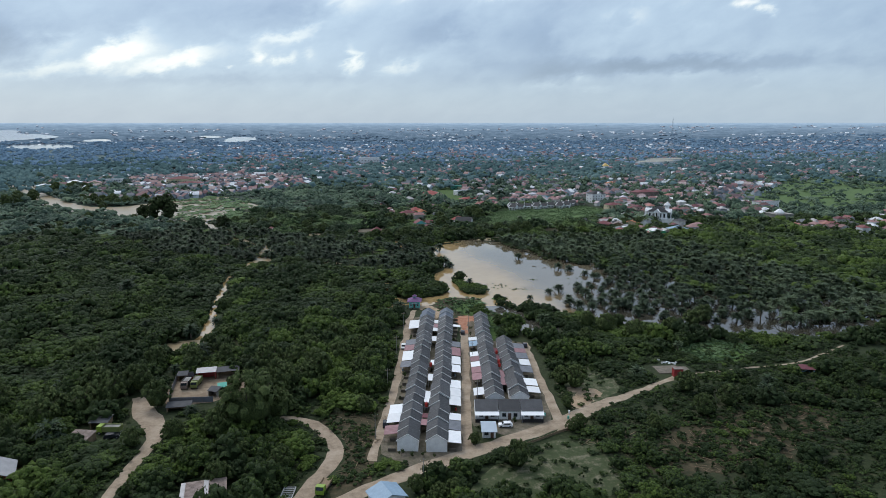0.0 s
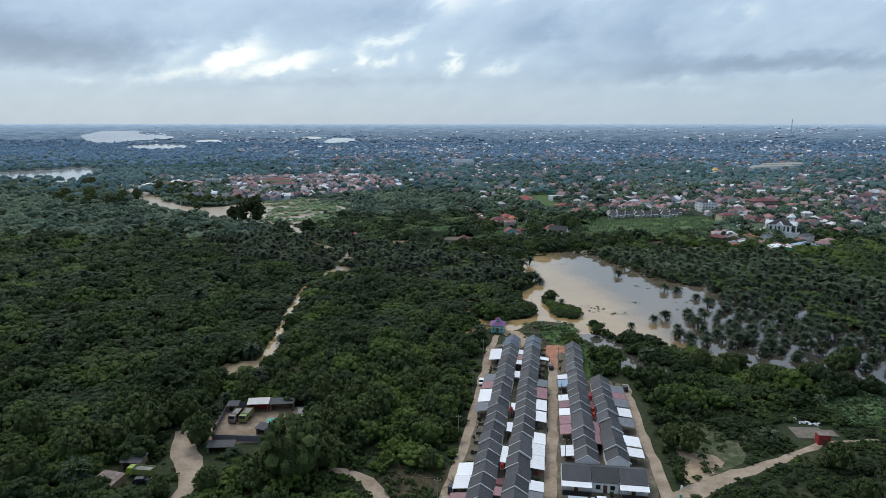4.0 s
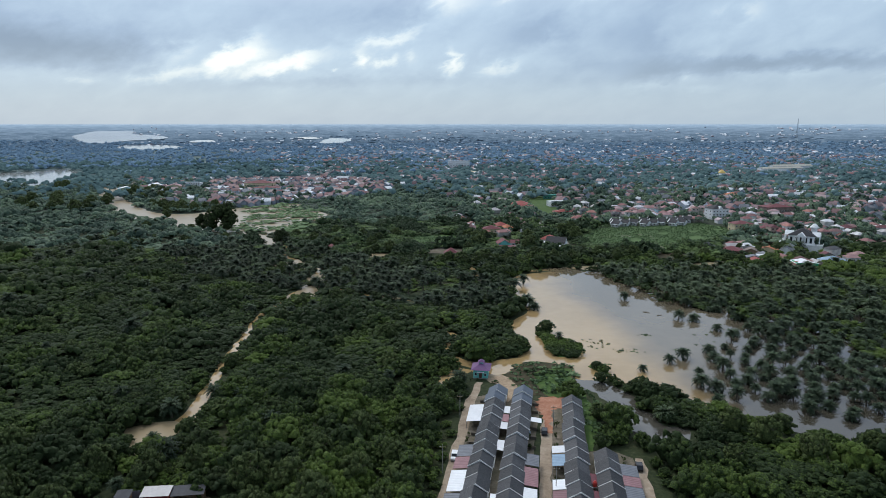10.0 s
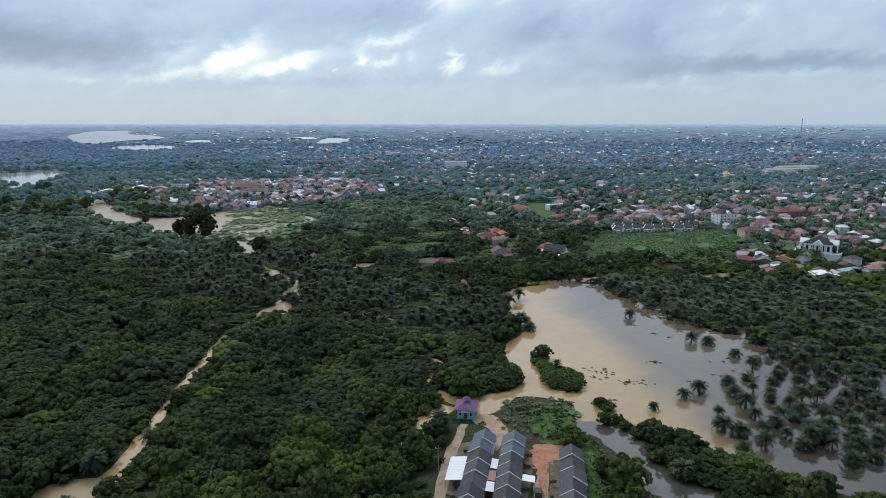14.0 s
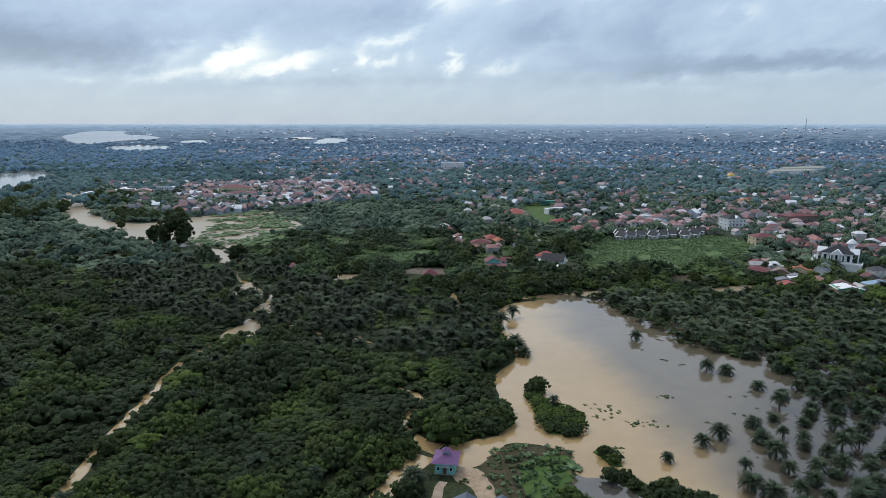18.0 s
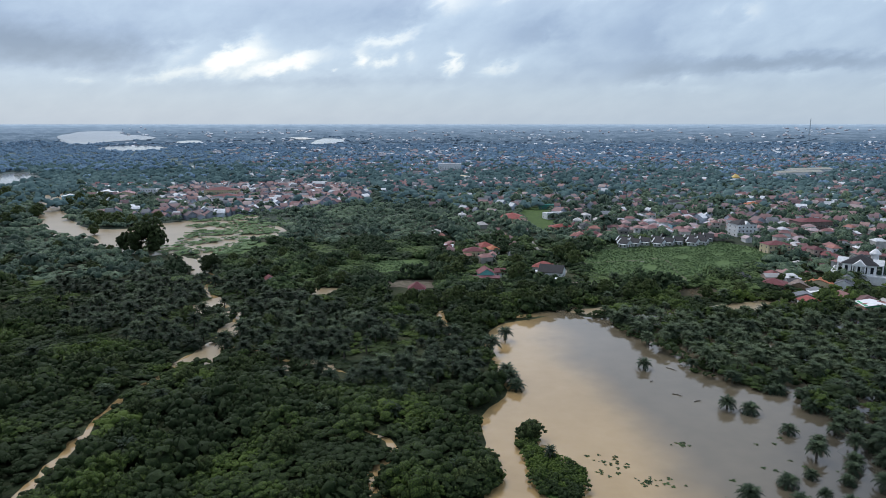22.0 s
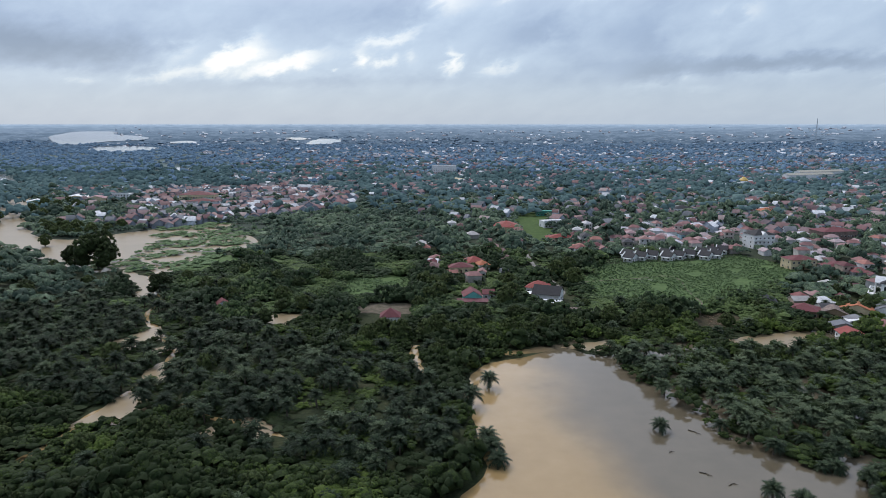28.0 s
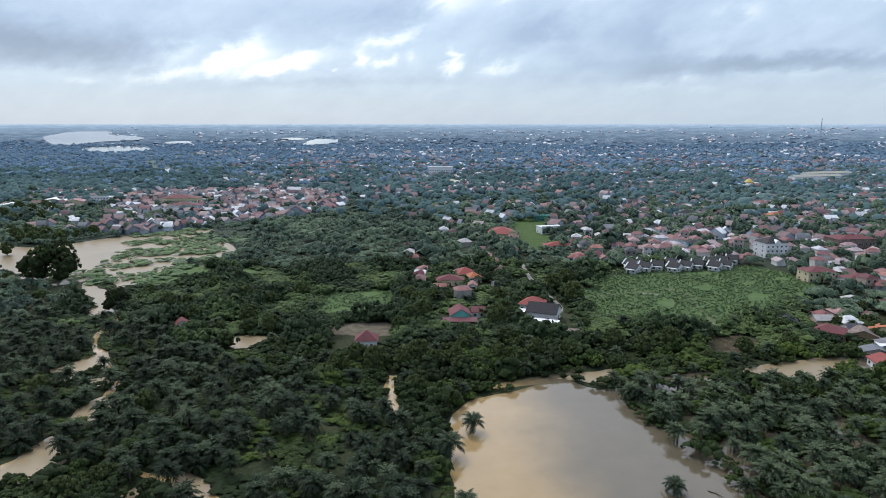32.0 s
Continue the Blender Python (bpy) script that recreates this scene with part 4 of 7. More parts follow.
        np.array([(107, 222), (108, 206), (121, 205), (126, 213), (125, 224), (116, 225)]), np.array([(-94, 162), (-94, 173), (-82, 173), (-82, 162)]), np.array([(-81, 184), (-81, 198), (-64, 198), (-64, 184)]), np.array([(-42, 146), (-42, 159), (-28, 159), (-28, 146)]), np.array([(2, 140), (2, 152), (14, 152), (14, 140)]),
        np.array([(49, 322), (62, 322), (66, 312), (64, 298), (50, 297)])]
GARDENS = [np.array([(130, 575), (126, 603), (146, 650), (165, 684), (223, 684), (257, 694), (273, 650), (260, 615), (229, 591), (182, 560), (158, 556)]), np.array([(122, 910), (152, 910), (141, 764), (111, 752)]),
           np.array([(-8, 572), (-8, 621), (28, 630), (32, 577)]), np.array([(2, 548), (6, 566), (34, 566), (34, 545)]), np.array([(52, 558), (52, 580), (74, 580), (74, 558)]),
           np.array([(90, 562), (90, 592), (116, 592), (116, 540), (100, 540)]), np.array([(10, 524), (10, 548), (32, 548), (32, 526)]), np.array([(-118, 646), (-116, 684), (-101, 690), (-87, 675), (-71, 684), (-60, 675), (-60, 654), (-90, 654), (-101, 640)]), np.array([(-67, 546), (-67, 562), (-56, 562), (-56, 546)]), np.array([(163, 533), (172, 545), (185, 548), (189, 533), (172, 519), (160, 522)])]
PALMS_EAST = np.array([(104, 484), (112, 455), (132, 436), (126, 405), (118, 375), (112, 345), (104, 318), (122, 285), (160, 268), (205, 256), (268, 268), (280, 340), (262, 400), (250, 440), (240, 490), (160, 492), (118, 500)])
PALMS_WEST = np.array([(-135, 470), (-70, 436), (-20, 425), (18, 392), (52, 396), (54, 440), (40, 470), (-8, 500), (-50, 530), (-110, 580), (-190, 560)])
LAKES = [LAKE, POOL.mean(axis=0) + 1.02 * (POOL - POOL.mean(axis=0)), FLOOD, DOCKS] + [q.mean(axis=0) + (1.08 if 9 <= i < 13 else 0.8) * (q - q.mean(axis=0)) for i, q in enumerate(SWAMP)]
BANK = np.array([(-180, 640), (-200, 735), (-175, 800), (-140, 845), (-105, 830), (-92, 700), (-105, 570), (-135, 600)])


def wet(P, margin=0.0, creeks=True):
    out = np.zeros(len(P), bool)
    for poly in LAKES:
        out |= inside(P, poly)
    out &= ~inside(P, ISLE) & ~inside(P, ISLET) & ~inside(P, GROVE)
    for i, (C, r) in enumerate(CREEKS if creeks else ()):
        out |= close_to(P, C, r, 0.6 if i else 0.8, margin * 0.5)
    return out


def paved(P, margin):
    out = np.zeros(len(P), bool)
    for C, r in ROADS:
        out |= close_to(P, C, r, 1.0, margin)
    return out


def any_in(P, polys):
    out = np.zeros(len(P), bool)
    for poly in polys:
        out |= inside(P, poly)
    return out


TOWNS = [np.array([(-500, 1160), (-320, 850), (-205, 805), (-150, 862), (-90, 905), (-40, 1000), (-120, 1180)]),
         np.array([(35, 640), (60, 600), (100, 640), (118, 740), (128, 960), (20, 960), (30, 740)]),
         np.array([(135, 700), (235, 692), (300, 640), (420, 640), (640, 900), (500, 1000), (165, 960), (150, 800)]),
         np.array([(374, 599), (397, 575), (470, 660), (397, 668)]), np.array([(372, 488), (440, 470), (540, 575), (393, 539)]), np.array([(690, 965), (800, 915), (860, 990), (720, 1010)]),
         np.array([(205, 500), (230, 488), (300, 520), (420, 640), (300, 640), (262, 600), (225, 560)])]


def town_edge(P):
    """The old town thins out into wooded waterside plots west of this line."""
    return np.interp(P[:, 1], (823, 1136), (-242, -355))


# ---- vegetation ----
rng = np.random.default_rng(7)
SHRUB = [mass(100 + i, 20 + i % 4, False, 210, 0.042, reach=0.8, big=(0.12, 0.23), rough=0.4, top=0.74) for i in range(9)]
SHRUB_MID = [mass(115 + i, 9 + i % 3, False, 36, 0.07, reach=0.78, big=(0.17, 0.30), rough=0.32, top=0.72) for i in range(9)]
SHRUB_FAR = [mass(130 + i, 5, False, 12, 0.10, big=(0.3, 0.44), rough=0.3) for i in range(7)]
TUFT = [mass(145 + i, 4, False, 26, 0.10, low=0.1, big=(0.26, 0.42), rough=0.35) for i in range(6)]
P = scatter(-420, 520, 130, 690, 4.8, rng)
P = P[in_view(P) & ((P[:, 1] < 560) | (np.abs(P[:, 0] - 50) < 185))]
keep = ~wet(P, 1.2) & ~paved(P, 1.0) & ~any_in(P, BARE) & ~any_in(P, GARDENS) & ~(any_in(P, TOWNS) & (rng.uniform(size=len(P)) < 0.5))
keep &= ~inside(P, DRY) & ~inside(P, np.array([(62, 300), (66, 308), (70, 300), (71, 285), (68, 270), (63, 262), (60, 273), (61, 288)])) & ~inside(P, np.array([(29, 318), (44, 326), (52, 330), (67, 327), (68, 310), (64, 298), (52, 295), (36, 298), (28, 306)]))
keep &= ~(inside(P, GROVE) & (rng.uniform(size=len(P)) < np.where(P[:, 1] > 400, 0.45, 0.72))) & ~(inside(P, PALMS_WEST) & (rng.uniform(size=len(P)) < 0.35))
Q = scatter(40, 82, 312, 376, 2.5, rng, 0.35)
Q = Q[inside(Q, ISLE.mean(axis=0) + 0.9 * (ISLE - ISLE.mean(axis=0))) | inside(Q, ISLET) | inside(Q, np.array([(43, 333), (50, 338), (53, 346), (50, 356), (46, 352), (41, 340)]))]
keep &= ~((P[:, 0] > 58) & (P[:, 1] < 238) & (P[:, 1] < 205 + 0.12 * P[:, 0]) & (rng.uniform(size=len(P)) < np.clip(0.85 - 1.1 * field(P, 26, 81), 0.05, 0.6)))
P = np.concatenate([P[keep & ~inside(P, ISLE) & ~inside(P, ISLET)], Q])
f, g = field(P, 70, 1), field(P, 24, 2)
tall = np.clip((f - 0.35) * 2.0, 0, 1) * 3.0 + 1.9 + g * 1.2
grove = (P[:, 0] < 20) & (P[:, 1] < 300) & (P[:, 0] > -45)
tall[grove] += 3.0
mound = np.clip(field(P, 28, 61) - 0.62, 0, 1) * 3.0
open_ground = (P[:, 0] > 60) & (P[:, 1] < 235)
tall[open_ground] *= rng.uniform(0.4, 1.15, open_ground.sum())
lean = (P[:, 0] < 12) & (P[:, 0] > -20) & (P[:, 1] < 205)
tall[lean] *= 0.4
brushy = inside(P, np.array([(80, 158), (104, 178), (142, 184), (152, 170), (118, 150), (82, 142)]))
under = inside(P, GROVE)
tall[under] = rng.uniform(1.0, 3.4, under.sum())
tall[inside(P, ISLE)] *= 0.6
tall[inside(P, PALMS_WEST)] *= 0.42
tall = tall * (1 + 0.35 * mound)
wide = np.clip(rng.lognormal(math.log(3.5), 0.36, len(P)), 1.8, 6.5)
wide[(P[:, 1] > 300) & (P[:, 1] < 480)] *= 1.15
wide[open_ground] *= rng.uniform(0.5, 0.95, open_ground.sum())
wide[brushy] *= 0.62
tall[brushy] *= 0.45
tall = np.minimum(tall, 7.0) * (wide / 3.0) ** 0.5
tone = 0.33 - 0.16 * ((P[:, 0] < 45) & (P[:, 1] > 290)) + 0.16 * ((P[:, 0] > 190) & (P[:, 1] > 300)) + 0.5 * (g - 0.45) - 0.02 * (tall - 3.5) + 0.7 * (field(P, 55, 63) - 0.5) + rng.normal(0, 0.17, len(P))
tone[(P[:, 0] < 20) & (P[:, 1] < 300) & (P[:, 0] > -45)] += 0.3
tone[open_ground] -= 0.2
tall *= rng.uniform(0.85, 1.15, len(P))
inland = P[:, 1] > 535
h = field(P, 42, 18)
wide[inland] *= 1.25
tall[inland] *= 0.35 + 1.7 * np.clip(h[inland], 0, 1)
tone[inland] += 0.1 - 0.9 * (h[inland] - 0.45)
tall = np.minimum(tall, wide * 1.35)
edge = np.zeros(len(P), bool)      # bushes on a shore stay small enough to leave the water open
for a in np.arange(8) * 0.7854:
    edge |= wet(P + np.array((math.cos(a), math.sin(a), 0)) * (wide * 0.5)[:, None], 0, False)
edge &= ~inside(P, ISLE)
brook = np.zeros(len(P), bool)
for a in np.arange(8) * 0.7854:
    brook |= wet(P + np.array((math.cos(a), math.sin(a), 0)) * (wide * 0.5)[:, None])
wide[brook] = np.minimum(wide[brook], 2.7)
tall[brook] = np.minimum(tall[brook], 2.6)
wide[inside(P, ISLE)] = np.minimum(wide[inside(P, ISLE)], 2.3)
tall[inside(P, ISLE)] = np.minimum(tall[inside(P, ISLE)], 2.4)
wide[edge] = np.minimum(wide[edge], 2.8)
tall[edge] = np.minimum(tall[edge], 2.6)
verge = paved(P, 5.0)
wide[verge] = np.minimum(wide[verge], 2.3)
tall[verge] *= 0.55
forecourt = inside(P, np.array([(-66, 214), (-42, 222), (-33, 222), (-36, 190), (-66, 188)])) | inside(P, np.array([(104, 212), (124, 210), (126, 196), (106, 196)]))
tall[forecourt] = np.minimum(tall[forecourt], 1.5)
wide[forecourt] = np.minimum(wide[forecourt], 2.4)
bank = inside(P, BANK)
tall[bank] *= 0.3
wide[bank] *= 0.7
tone[bank] += 0.15
close = (P[:, 1] < 335) & (P[:, 0] > -115) & (P[:, 0] < 175)
middle = ~close & (((P[:, 1] < 560) & (P[:, 0] > -190) & (P[:, 0] < 230)) | ((P[:, 1] < 690) & (np.abs(P[:, 0] - 50) < 185)))
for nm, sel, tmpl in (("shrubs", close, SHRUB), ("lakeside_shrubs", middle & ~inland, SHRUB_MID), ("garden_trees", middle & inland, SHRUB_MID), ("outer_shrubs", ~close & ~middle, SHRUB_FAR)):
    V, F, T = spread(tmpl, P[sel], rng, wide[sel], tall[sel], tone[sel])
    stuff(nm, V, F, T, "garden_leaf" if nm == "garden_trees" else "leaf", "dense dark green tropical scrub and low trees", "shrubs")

# taller trees that stand out of the scrub
CROWN = [mass(180 + i, 32, False, 200, 0.045, low=0.2, reach=0.82, big=(0.10, 0.21), rough=0.3, top=0.8) for i in range(7)]
Q = scatter(-260, 330, 195, 620, 15, rng, 0.9)
Q = Q[in_view(Q) & ~wet(Q, 4) & ~paved(Q, 5) & ~any_in(Q, BARE) & ~any_in(Q, GARDENS) & ~inside(Q, DRY) & ~inside(Q, GROVE) & ~inside(Q, PALMS_WEST) & ~((Q[:, 0] > 55) & (Q[:, 1] < 250))]
Q = Q[rng.uniform(size=len(Q)) < np.clip(field(Q, 80, 64) * 1.3 - 0.25, 0.06, 0.75)]
size = rng.uniform(2.8, 5.2, len(Q))
V, F, T = spread(CROWN, Q, rng, size, size * rng.uniform(1.2, 1.7, len(Q)), 0.40 + rng.normal(0, 0.16, len(Q)))
stuff("scrub_trees", V, F, T, "tree_leaf", "round-crowned trees standing out of the scrub", "trees")

# low growth on cleared and open ground
P = scatter(-110, 200, 130, 325, 2.2, rng)
P = P[in_view(P) & ~wet(P, 0.3) & ~paved(P, 0.4)]
openness = np.where((P[:, 0] > 60) & (P[:, 1] < 240), 1.0, 0.0)
openness = np.where((P[:, 0] > -25) & (P[:, 0] < 14) & (P[:, 1] < 206), 0.5, openness)
openness = np.where((P[:, 0] < -40) & (P[:, 1] < 205), 0.55, openness)
openness = np.where(inside(P, DRY), 1.0, openness)
openness = np.where(any_in(P, BARE[2:6] + BARE[-1:]), 0.22, openness)
openness = np.where(inside(P, np.array([(80, 158), (104, 178), (142, 184), (152, 170), (118, 150), (82, 142)])), 0.9, openness)
openness = np.where(any_in(P, [BARE[0]] + BARE[1:2]) | any_in(P, BARE[6:-1]), 0.0, openness)
g = field(P, 16, 21)
sel = rng.uniform(size=len(P)) < openness * (0.4 + 1.2 * np.clip(g, 0, 1))
P, g = P[sel], g[sel]
V, F, T = spread(TUFT, P, rng, rng.uniform(0.7, 1.9, len(P)), rng.uniform(0.4, 1.7, len(P)), 0.18 + 0.4 * (g - 0.5) + rng.normal(0, 0.12, len(P)))
stuff("low_scrub", V, F, T, "leaf", "low weedy scrub on cleared ground", "scrub")

# water hyacinth and weed rafts on the lake
P = np.concatenate([np.stack([rng.normal(x, sx, k), rng.normal(y, sy, k), np.full(k, 0.03)], 1) for x, y, sx, sy, k in
                    ((82, 350, 2.6, 2.5, 22), (92, 342, 3.5, 1.2, 22), (106, 362, 1.4, 0.8, 16), (80, 325, 2, 2, 12), (138, 345, 12, 12, 16), (122, 318, 6, 6, 10))])
V, F, T = spread(TUFT[:3], P, rng, rng.uniform(0.3, 1.1, len(P)), rng.uniform(0.06, 0.22, len(P)), rng.uniform(0.2, 0.6, len(P)))
stuff("floating_weeds", V, F, T, "garden_leaf", "floating green water weed on the flood lake", "weeds")

MIDW = [mass(200 + i, 5, False, 6, 0.10, big=(0.3, 0.46), rough=0.3) for i in range(8)]
P = scatter(-850, 1150, 560, 1180, 8.6, rng)
P = P[rng.uniform(size=len(P)) < np.clip((1180 - P[:, 1]) / 260, 0, 1)]
P = P[in_view(P) & ((P[:, 1] > 685) | (np.abs(P[:, 0] - 50) > 183))]
f = field(P, 130, 3)
keep = ~wet(P, 3) & ~inside(P, FLATS) & ~paved(P, 2) & ~any_in(P, GARDENS) & ~(inside(P, TOWNS[0]) & (P[:, 0] > town_edge(P)) & (rng.uniform(size=len(P)) < 0.68)) & ~(any_in(P, TOWNS[1:]) & (rng.uniform(size=len(P)) < 0.28))
meadow = inside(P, np.array([(385, 655), (575, 965), (920, 1020), (700, 760), (560, 630)]))
keep &= ~meadow | (rng.uniform(size=len(P)) < 0.25)
keep &= ~((np.hypot(P[:, 0] - 270, (P[:, 1] - 745) * 1.3) < 80) & (rng.uniform(size=len(P)) < 0.5))
P, f = P[keep], f[keep]
h = field(P, 45, 17)
wide = np.clip(rng.lognormal(math.log(4.7), 0.4, len(P)), 2.2, 9)
wide[inside(P, BANK)] *= 0.35
V, F, T = spread(MIDW, P, rng, wide, np.minimum(wide * 1.5, rng.uniform(2.8, 7.5, len(P)) * (0.55 + 1.2 * np.clip(h, 0, 1)) * np.where(any_in(P, TOWNS), 1.6, 1.0)), 0.58 - 0.55 * (h - 0.4) + 0.3 * (f - 0.5) + rng.normal(0, 0.13, len(P)))
stuff("woodland", V, F, T, "mid_leaf", "green gardens and woodland round the town", "woodland")

# bushes standing in the flooded flats and rows in the field
P = scatter(-330, -100, 600, 860, 6.5, rng)
P = P[(inside(P, FLOOD) & (P[:, 0] > -185) & (field(P, 45, 5) > 0.6)) | ((P[:, 0] > -0.3 * (P[:, 1] - 700) - 170) & (P[:, 0] < -105) & (P[:, 1] < 820) & (P[:, 1] > 640) & (field(P, 40, 5) > 0.42))]
V, F, T = spread(MIDW, P, rng, rng.uniform(1.6, 7.0, len(P)), rng.uniform(0.5, 2.6, len(P)), 0.62 + rng.normal(0, 0.12, len(P)))
stuff("flooded_bushes", V, F, T, "crop_leaf", "green bushes standing in brown flood water", "bushes")
CROP = [clump(160 + i, 1, 9, 0.34, 0.3, 0.7, 0.9) for i in range(6)]
P = np.concatenate([scatter(-12, 275, 535, 700, 2.1, rng), scatter(125, 165, 218, 250, 1.3, rng), scatter(36, 72, 258, 332, 1.2, rng)])
P = P[(any_in(P, [GARDENS[0], GARDENS[2], BARE[5]]) | (any_in(P, [np.array([(43, 325), (53, 329), (66, 327), (66, 310), (62, 299), (44, 298), (42, 312)]), np.array([(62, 300), (66, 306), (69, 300), (70, 285), (68, 272), (63, 264), (61, 273), (62, 288)])]) & (rng.uniform(size=len(P)) < 0.4))) & (field(P, 30, 8) > 0.05) & ~paved(P, 0.5)]
V, F, T = spread(CROP, P, rng, rng.lognormal(0.25, 0.35, len(P)), rng.uniform(0.4, 1.3, len(P)), 0.62 + 0.5 * (field(P, 22, 44) - 0.5) + rng.normal(0, 0.14, len(P)))
stuff("crops", V, F, T, "crop_leaf", "pale green leafy crops in a field", "crops")

FARW = [mass(300 + i, 3, False, 0, 0.3, low=0.2, reach=0.7, big=(0.4, 0.56), rough=0.25) for i in range(6)]
P = np.concatenate([scatter(-1200, 1800, 860, 1600, 16, rng, 0.7), scatter(-2100, 2800, 1600, 3000, 22.5, rng, 0.8)])
P = P[rng.uniform(size=len(P)) < np.clip((P[:, 1] - 840) / 300, 0.0, 1)]
P = P[in_view(P) & (rng.uniform(size=len(P)) < 1.4 - np.hypot(P[:, 0] - 30, P[:, 1] - 150) / 2600 * 0.72)]
P[:, 2] = land(P)
f = field(P, 300, 6)
keep = ~inside(P, FLATS) & ~(inside(P, TOWNS[0]) & (P[:, 0] > town_edge(P)) & (rng.uniform(size=len(P)) < 0.8)) & ~any_in(P, REACHES) & (rng.uniform(size=len(P)) < 0.55 + 0.6 * f)
P, f = P[keep], f[keep]
# farther clumps get the colour with more haze painted in
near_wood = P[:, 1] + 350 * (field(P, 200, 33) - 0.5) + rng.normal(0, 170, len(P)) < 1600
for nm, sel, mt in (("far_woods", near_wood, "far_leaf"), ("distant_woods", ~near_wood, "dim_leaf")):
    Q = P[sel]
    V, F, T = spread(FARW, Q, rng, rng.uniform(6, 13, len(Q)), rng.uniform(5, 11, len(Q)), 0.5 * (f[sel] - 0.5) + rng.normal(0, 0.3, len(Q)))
    stuff(nm, V, F, T, mt, "distant woods among houses, tinted blue-green with haze", "woods")

RIMW = [clump(320 + i, 1, 3, 0.4, 0.3, 1.5) for i in range(5)]
P = scatter(-3600, 4600, 2600, 4800, 44, rng, 0.9)
P = P[in_view(P) & (np.hypot(P[:, 0] - 30, P[:, 1] - 150) < 4700) & ~any_in(P, REACHES)]
P[:, 2] = land(P) - 1
f = field(P, 420, 15)
P = P[rng.uniform(size=len(P)) < np.clip(1.6 * f - 0.25, 0.05, 0.9)]
P = P[np.hypot(P[:, 0] - 30, P[:, 1] - 150) < 3150 + 500 * field(P, 700, 16)]
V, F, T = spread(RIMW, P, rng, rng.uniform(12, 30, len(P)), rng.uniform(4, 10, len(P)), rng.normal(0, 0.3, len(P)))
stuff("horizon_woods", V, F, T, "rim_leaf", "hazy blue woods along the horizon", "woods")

# oil palms: the nearest as things, the rest joined
CROWNS = [palm_crown(400 + i, 42, 8) for i in range(4)]
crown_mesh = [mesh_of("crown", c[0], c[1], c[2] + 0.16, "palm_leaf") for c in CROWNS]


def palm_trunk(h, r=0.32):
    bm = bmesh.new()
    k = 5
    for i in range(k):
        tube(bm, (0, 0, -0.3 + (h + 0.3) * i / k), (0, 0, -0.3 + (h + 0.3) * (i + 1) / k), r * (1.25 - 0.08 * i), r * (1.02 - 0.08 * i), 8)
    me = bpy.data.meshes.new("trunk")
    bm.to_mesh(me)
    bm.free()
    me.materials.append(M["bark"])
    return me


trunk_mesh = [palm_trunk(1.4), palm_trunk(2.2), palm_trunk(3.2)]
TRUNK_H = (1.4, 2.2, 3.2)


def oil_palm(x, y, k, size, turn, label):
    root = thing("oil_palm", label, "palm tree", pose(x, y, 0, 0, 0, turn), "oil palms")
    root.scale = (size, size, size)
    link("trunk", trunk_mesh[k % 3], "bark", root)
    c = link("crown", crown_mesh[k % 4], "palm_leaf", root)
    c.location.z = TRUNK_H[k % 3]
    return root


P = scatter(90, 285, 250, 505, 7.0, rng, 0.55)
P = P[inside(P, PALMS_EAST)]
open_water = ~inside(P, GROVE) & (P[:, 0] < np.interp(P[:, 1], (250, 285, 300, 320, 348, 375, 392, 400), (112, 118, 117, 125, 136, 152, 154, 150)))
P = P[~open_water & (rng.uniform(size=len(P)) < np.where(inside(P, GROVE), 0.97, 0.92))]
single = [(-50, 202.5), (-65.5, 263), (-57, 268), (-67, 280), (-59, 296), (-79, 268), (23.5, 305), (113, 422), (129, 386), (135, 383), (140, 369), (61.5, 408), (63, 402), (60.5, 413), (57, 440), (64, 455), (92, 319), (125, 340), (133, 344), (123, 330), (112, 333), (105, 328), (123, 322), (111, 314), (108, 304), (112, 301), (122, 313), (135, 330), (130, 314),
          (138, 323), (119, 302), (125, 300), (133, 311), (143, 325), (151, 334), (164, 351), (153, 321), (140, 305), (151, 313), (126, 293), (153, 358), (116, 294), (109, 292), (135, 294)]
P = P[np.min(np.hypot(P[:, None, 0] - np.array(single)[None, :, 0], P[:, None, 1] - np.array(single)[None, :, 1]), axis=1) > 4.5]
P = np.concatenate([np.array([(x, y, 0.0) for x, y in single]), P])
near_palm = np.hypot(P[:, 0] - 135, (P[:, 1] - 335)) < 82
near_palm[:len(single)] = True
for i, (x, y, z) in enumerate(P[near_palm]):
    oil_palm(x, y, int(rng.integers(12)), rng.uniform(0.62, 1.12) * (0.92 if y < 348 and x > 80 else 1.15 if x < 70 and y > 395 else 1.0), rng.uniform(0, 360), "dark green oil palm standing in brown flood water")
rest = P[~near_palm]
Q = scatter(-200, 60, 390, 590, 6.7, rng, 0.38)
Q = Q[inside(Q, PALMS_WEST) & ~wet(Q, 0.5) & (rng.uniform(size=len(Q)) < np.clip(field(Q, 60, 19) * 2.4 - 0.1, 0.25, 0.97))]
R = scatter(-260, 420, 180, 620, 17, rng, 0.45)
R = R[in_view(R) & ~wet(R, 1) & ~paved(R, 2) & ~any_in(R, BARE) & ~any_in(R, GARDENS) & ~inside(R, PALMS_EAST) & ~inside(R, PALMS_WEST)]
R = R[rng.uniform(size=len(R)) < np.where(R[:, 1] > 380, 0.55, 0.16)]
rest = np.concatenate([rest, Q, R])
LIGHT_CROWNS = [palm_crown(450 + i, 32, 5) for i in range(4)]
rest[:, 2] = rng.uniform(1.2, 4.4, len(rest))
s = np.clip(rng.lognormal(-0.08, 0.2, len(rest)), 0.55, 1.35)
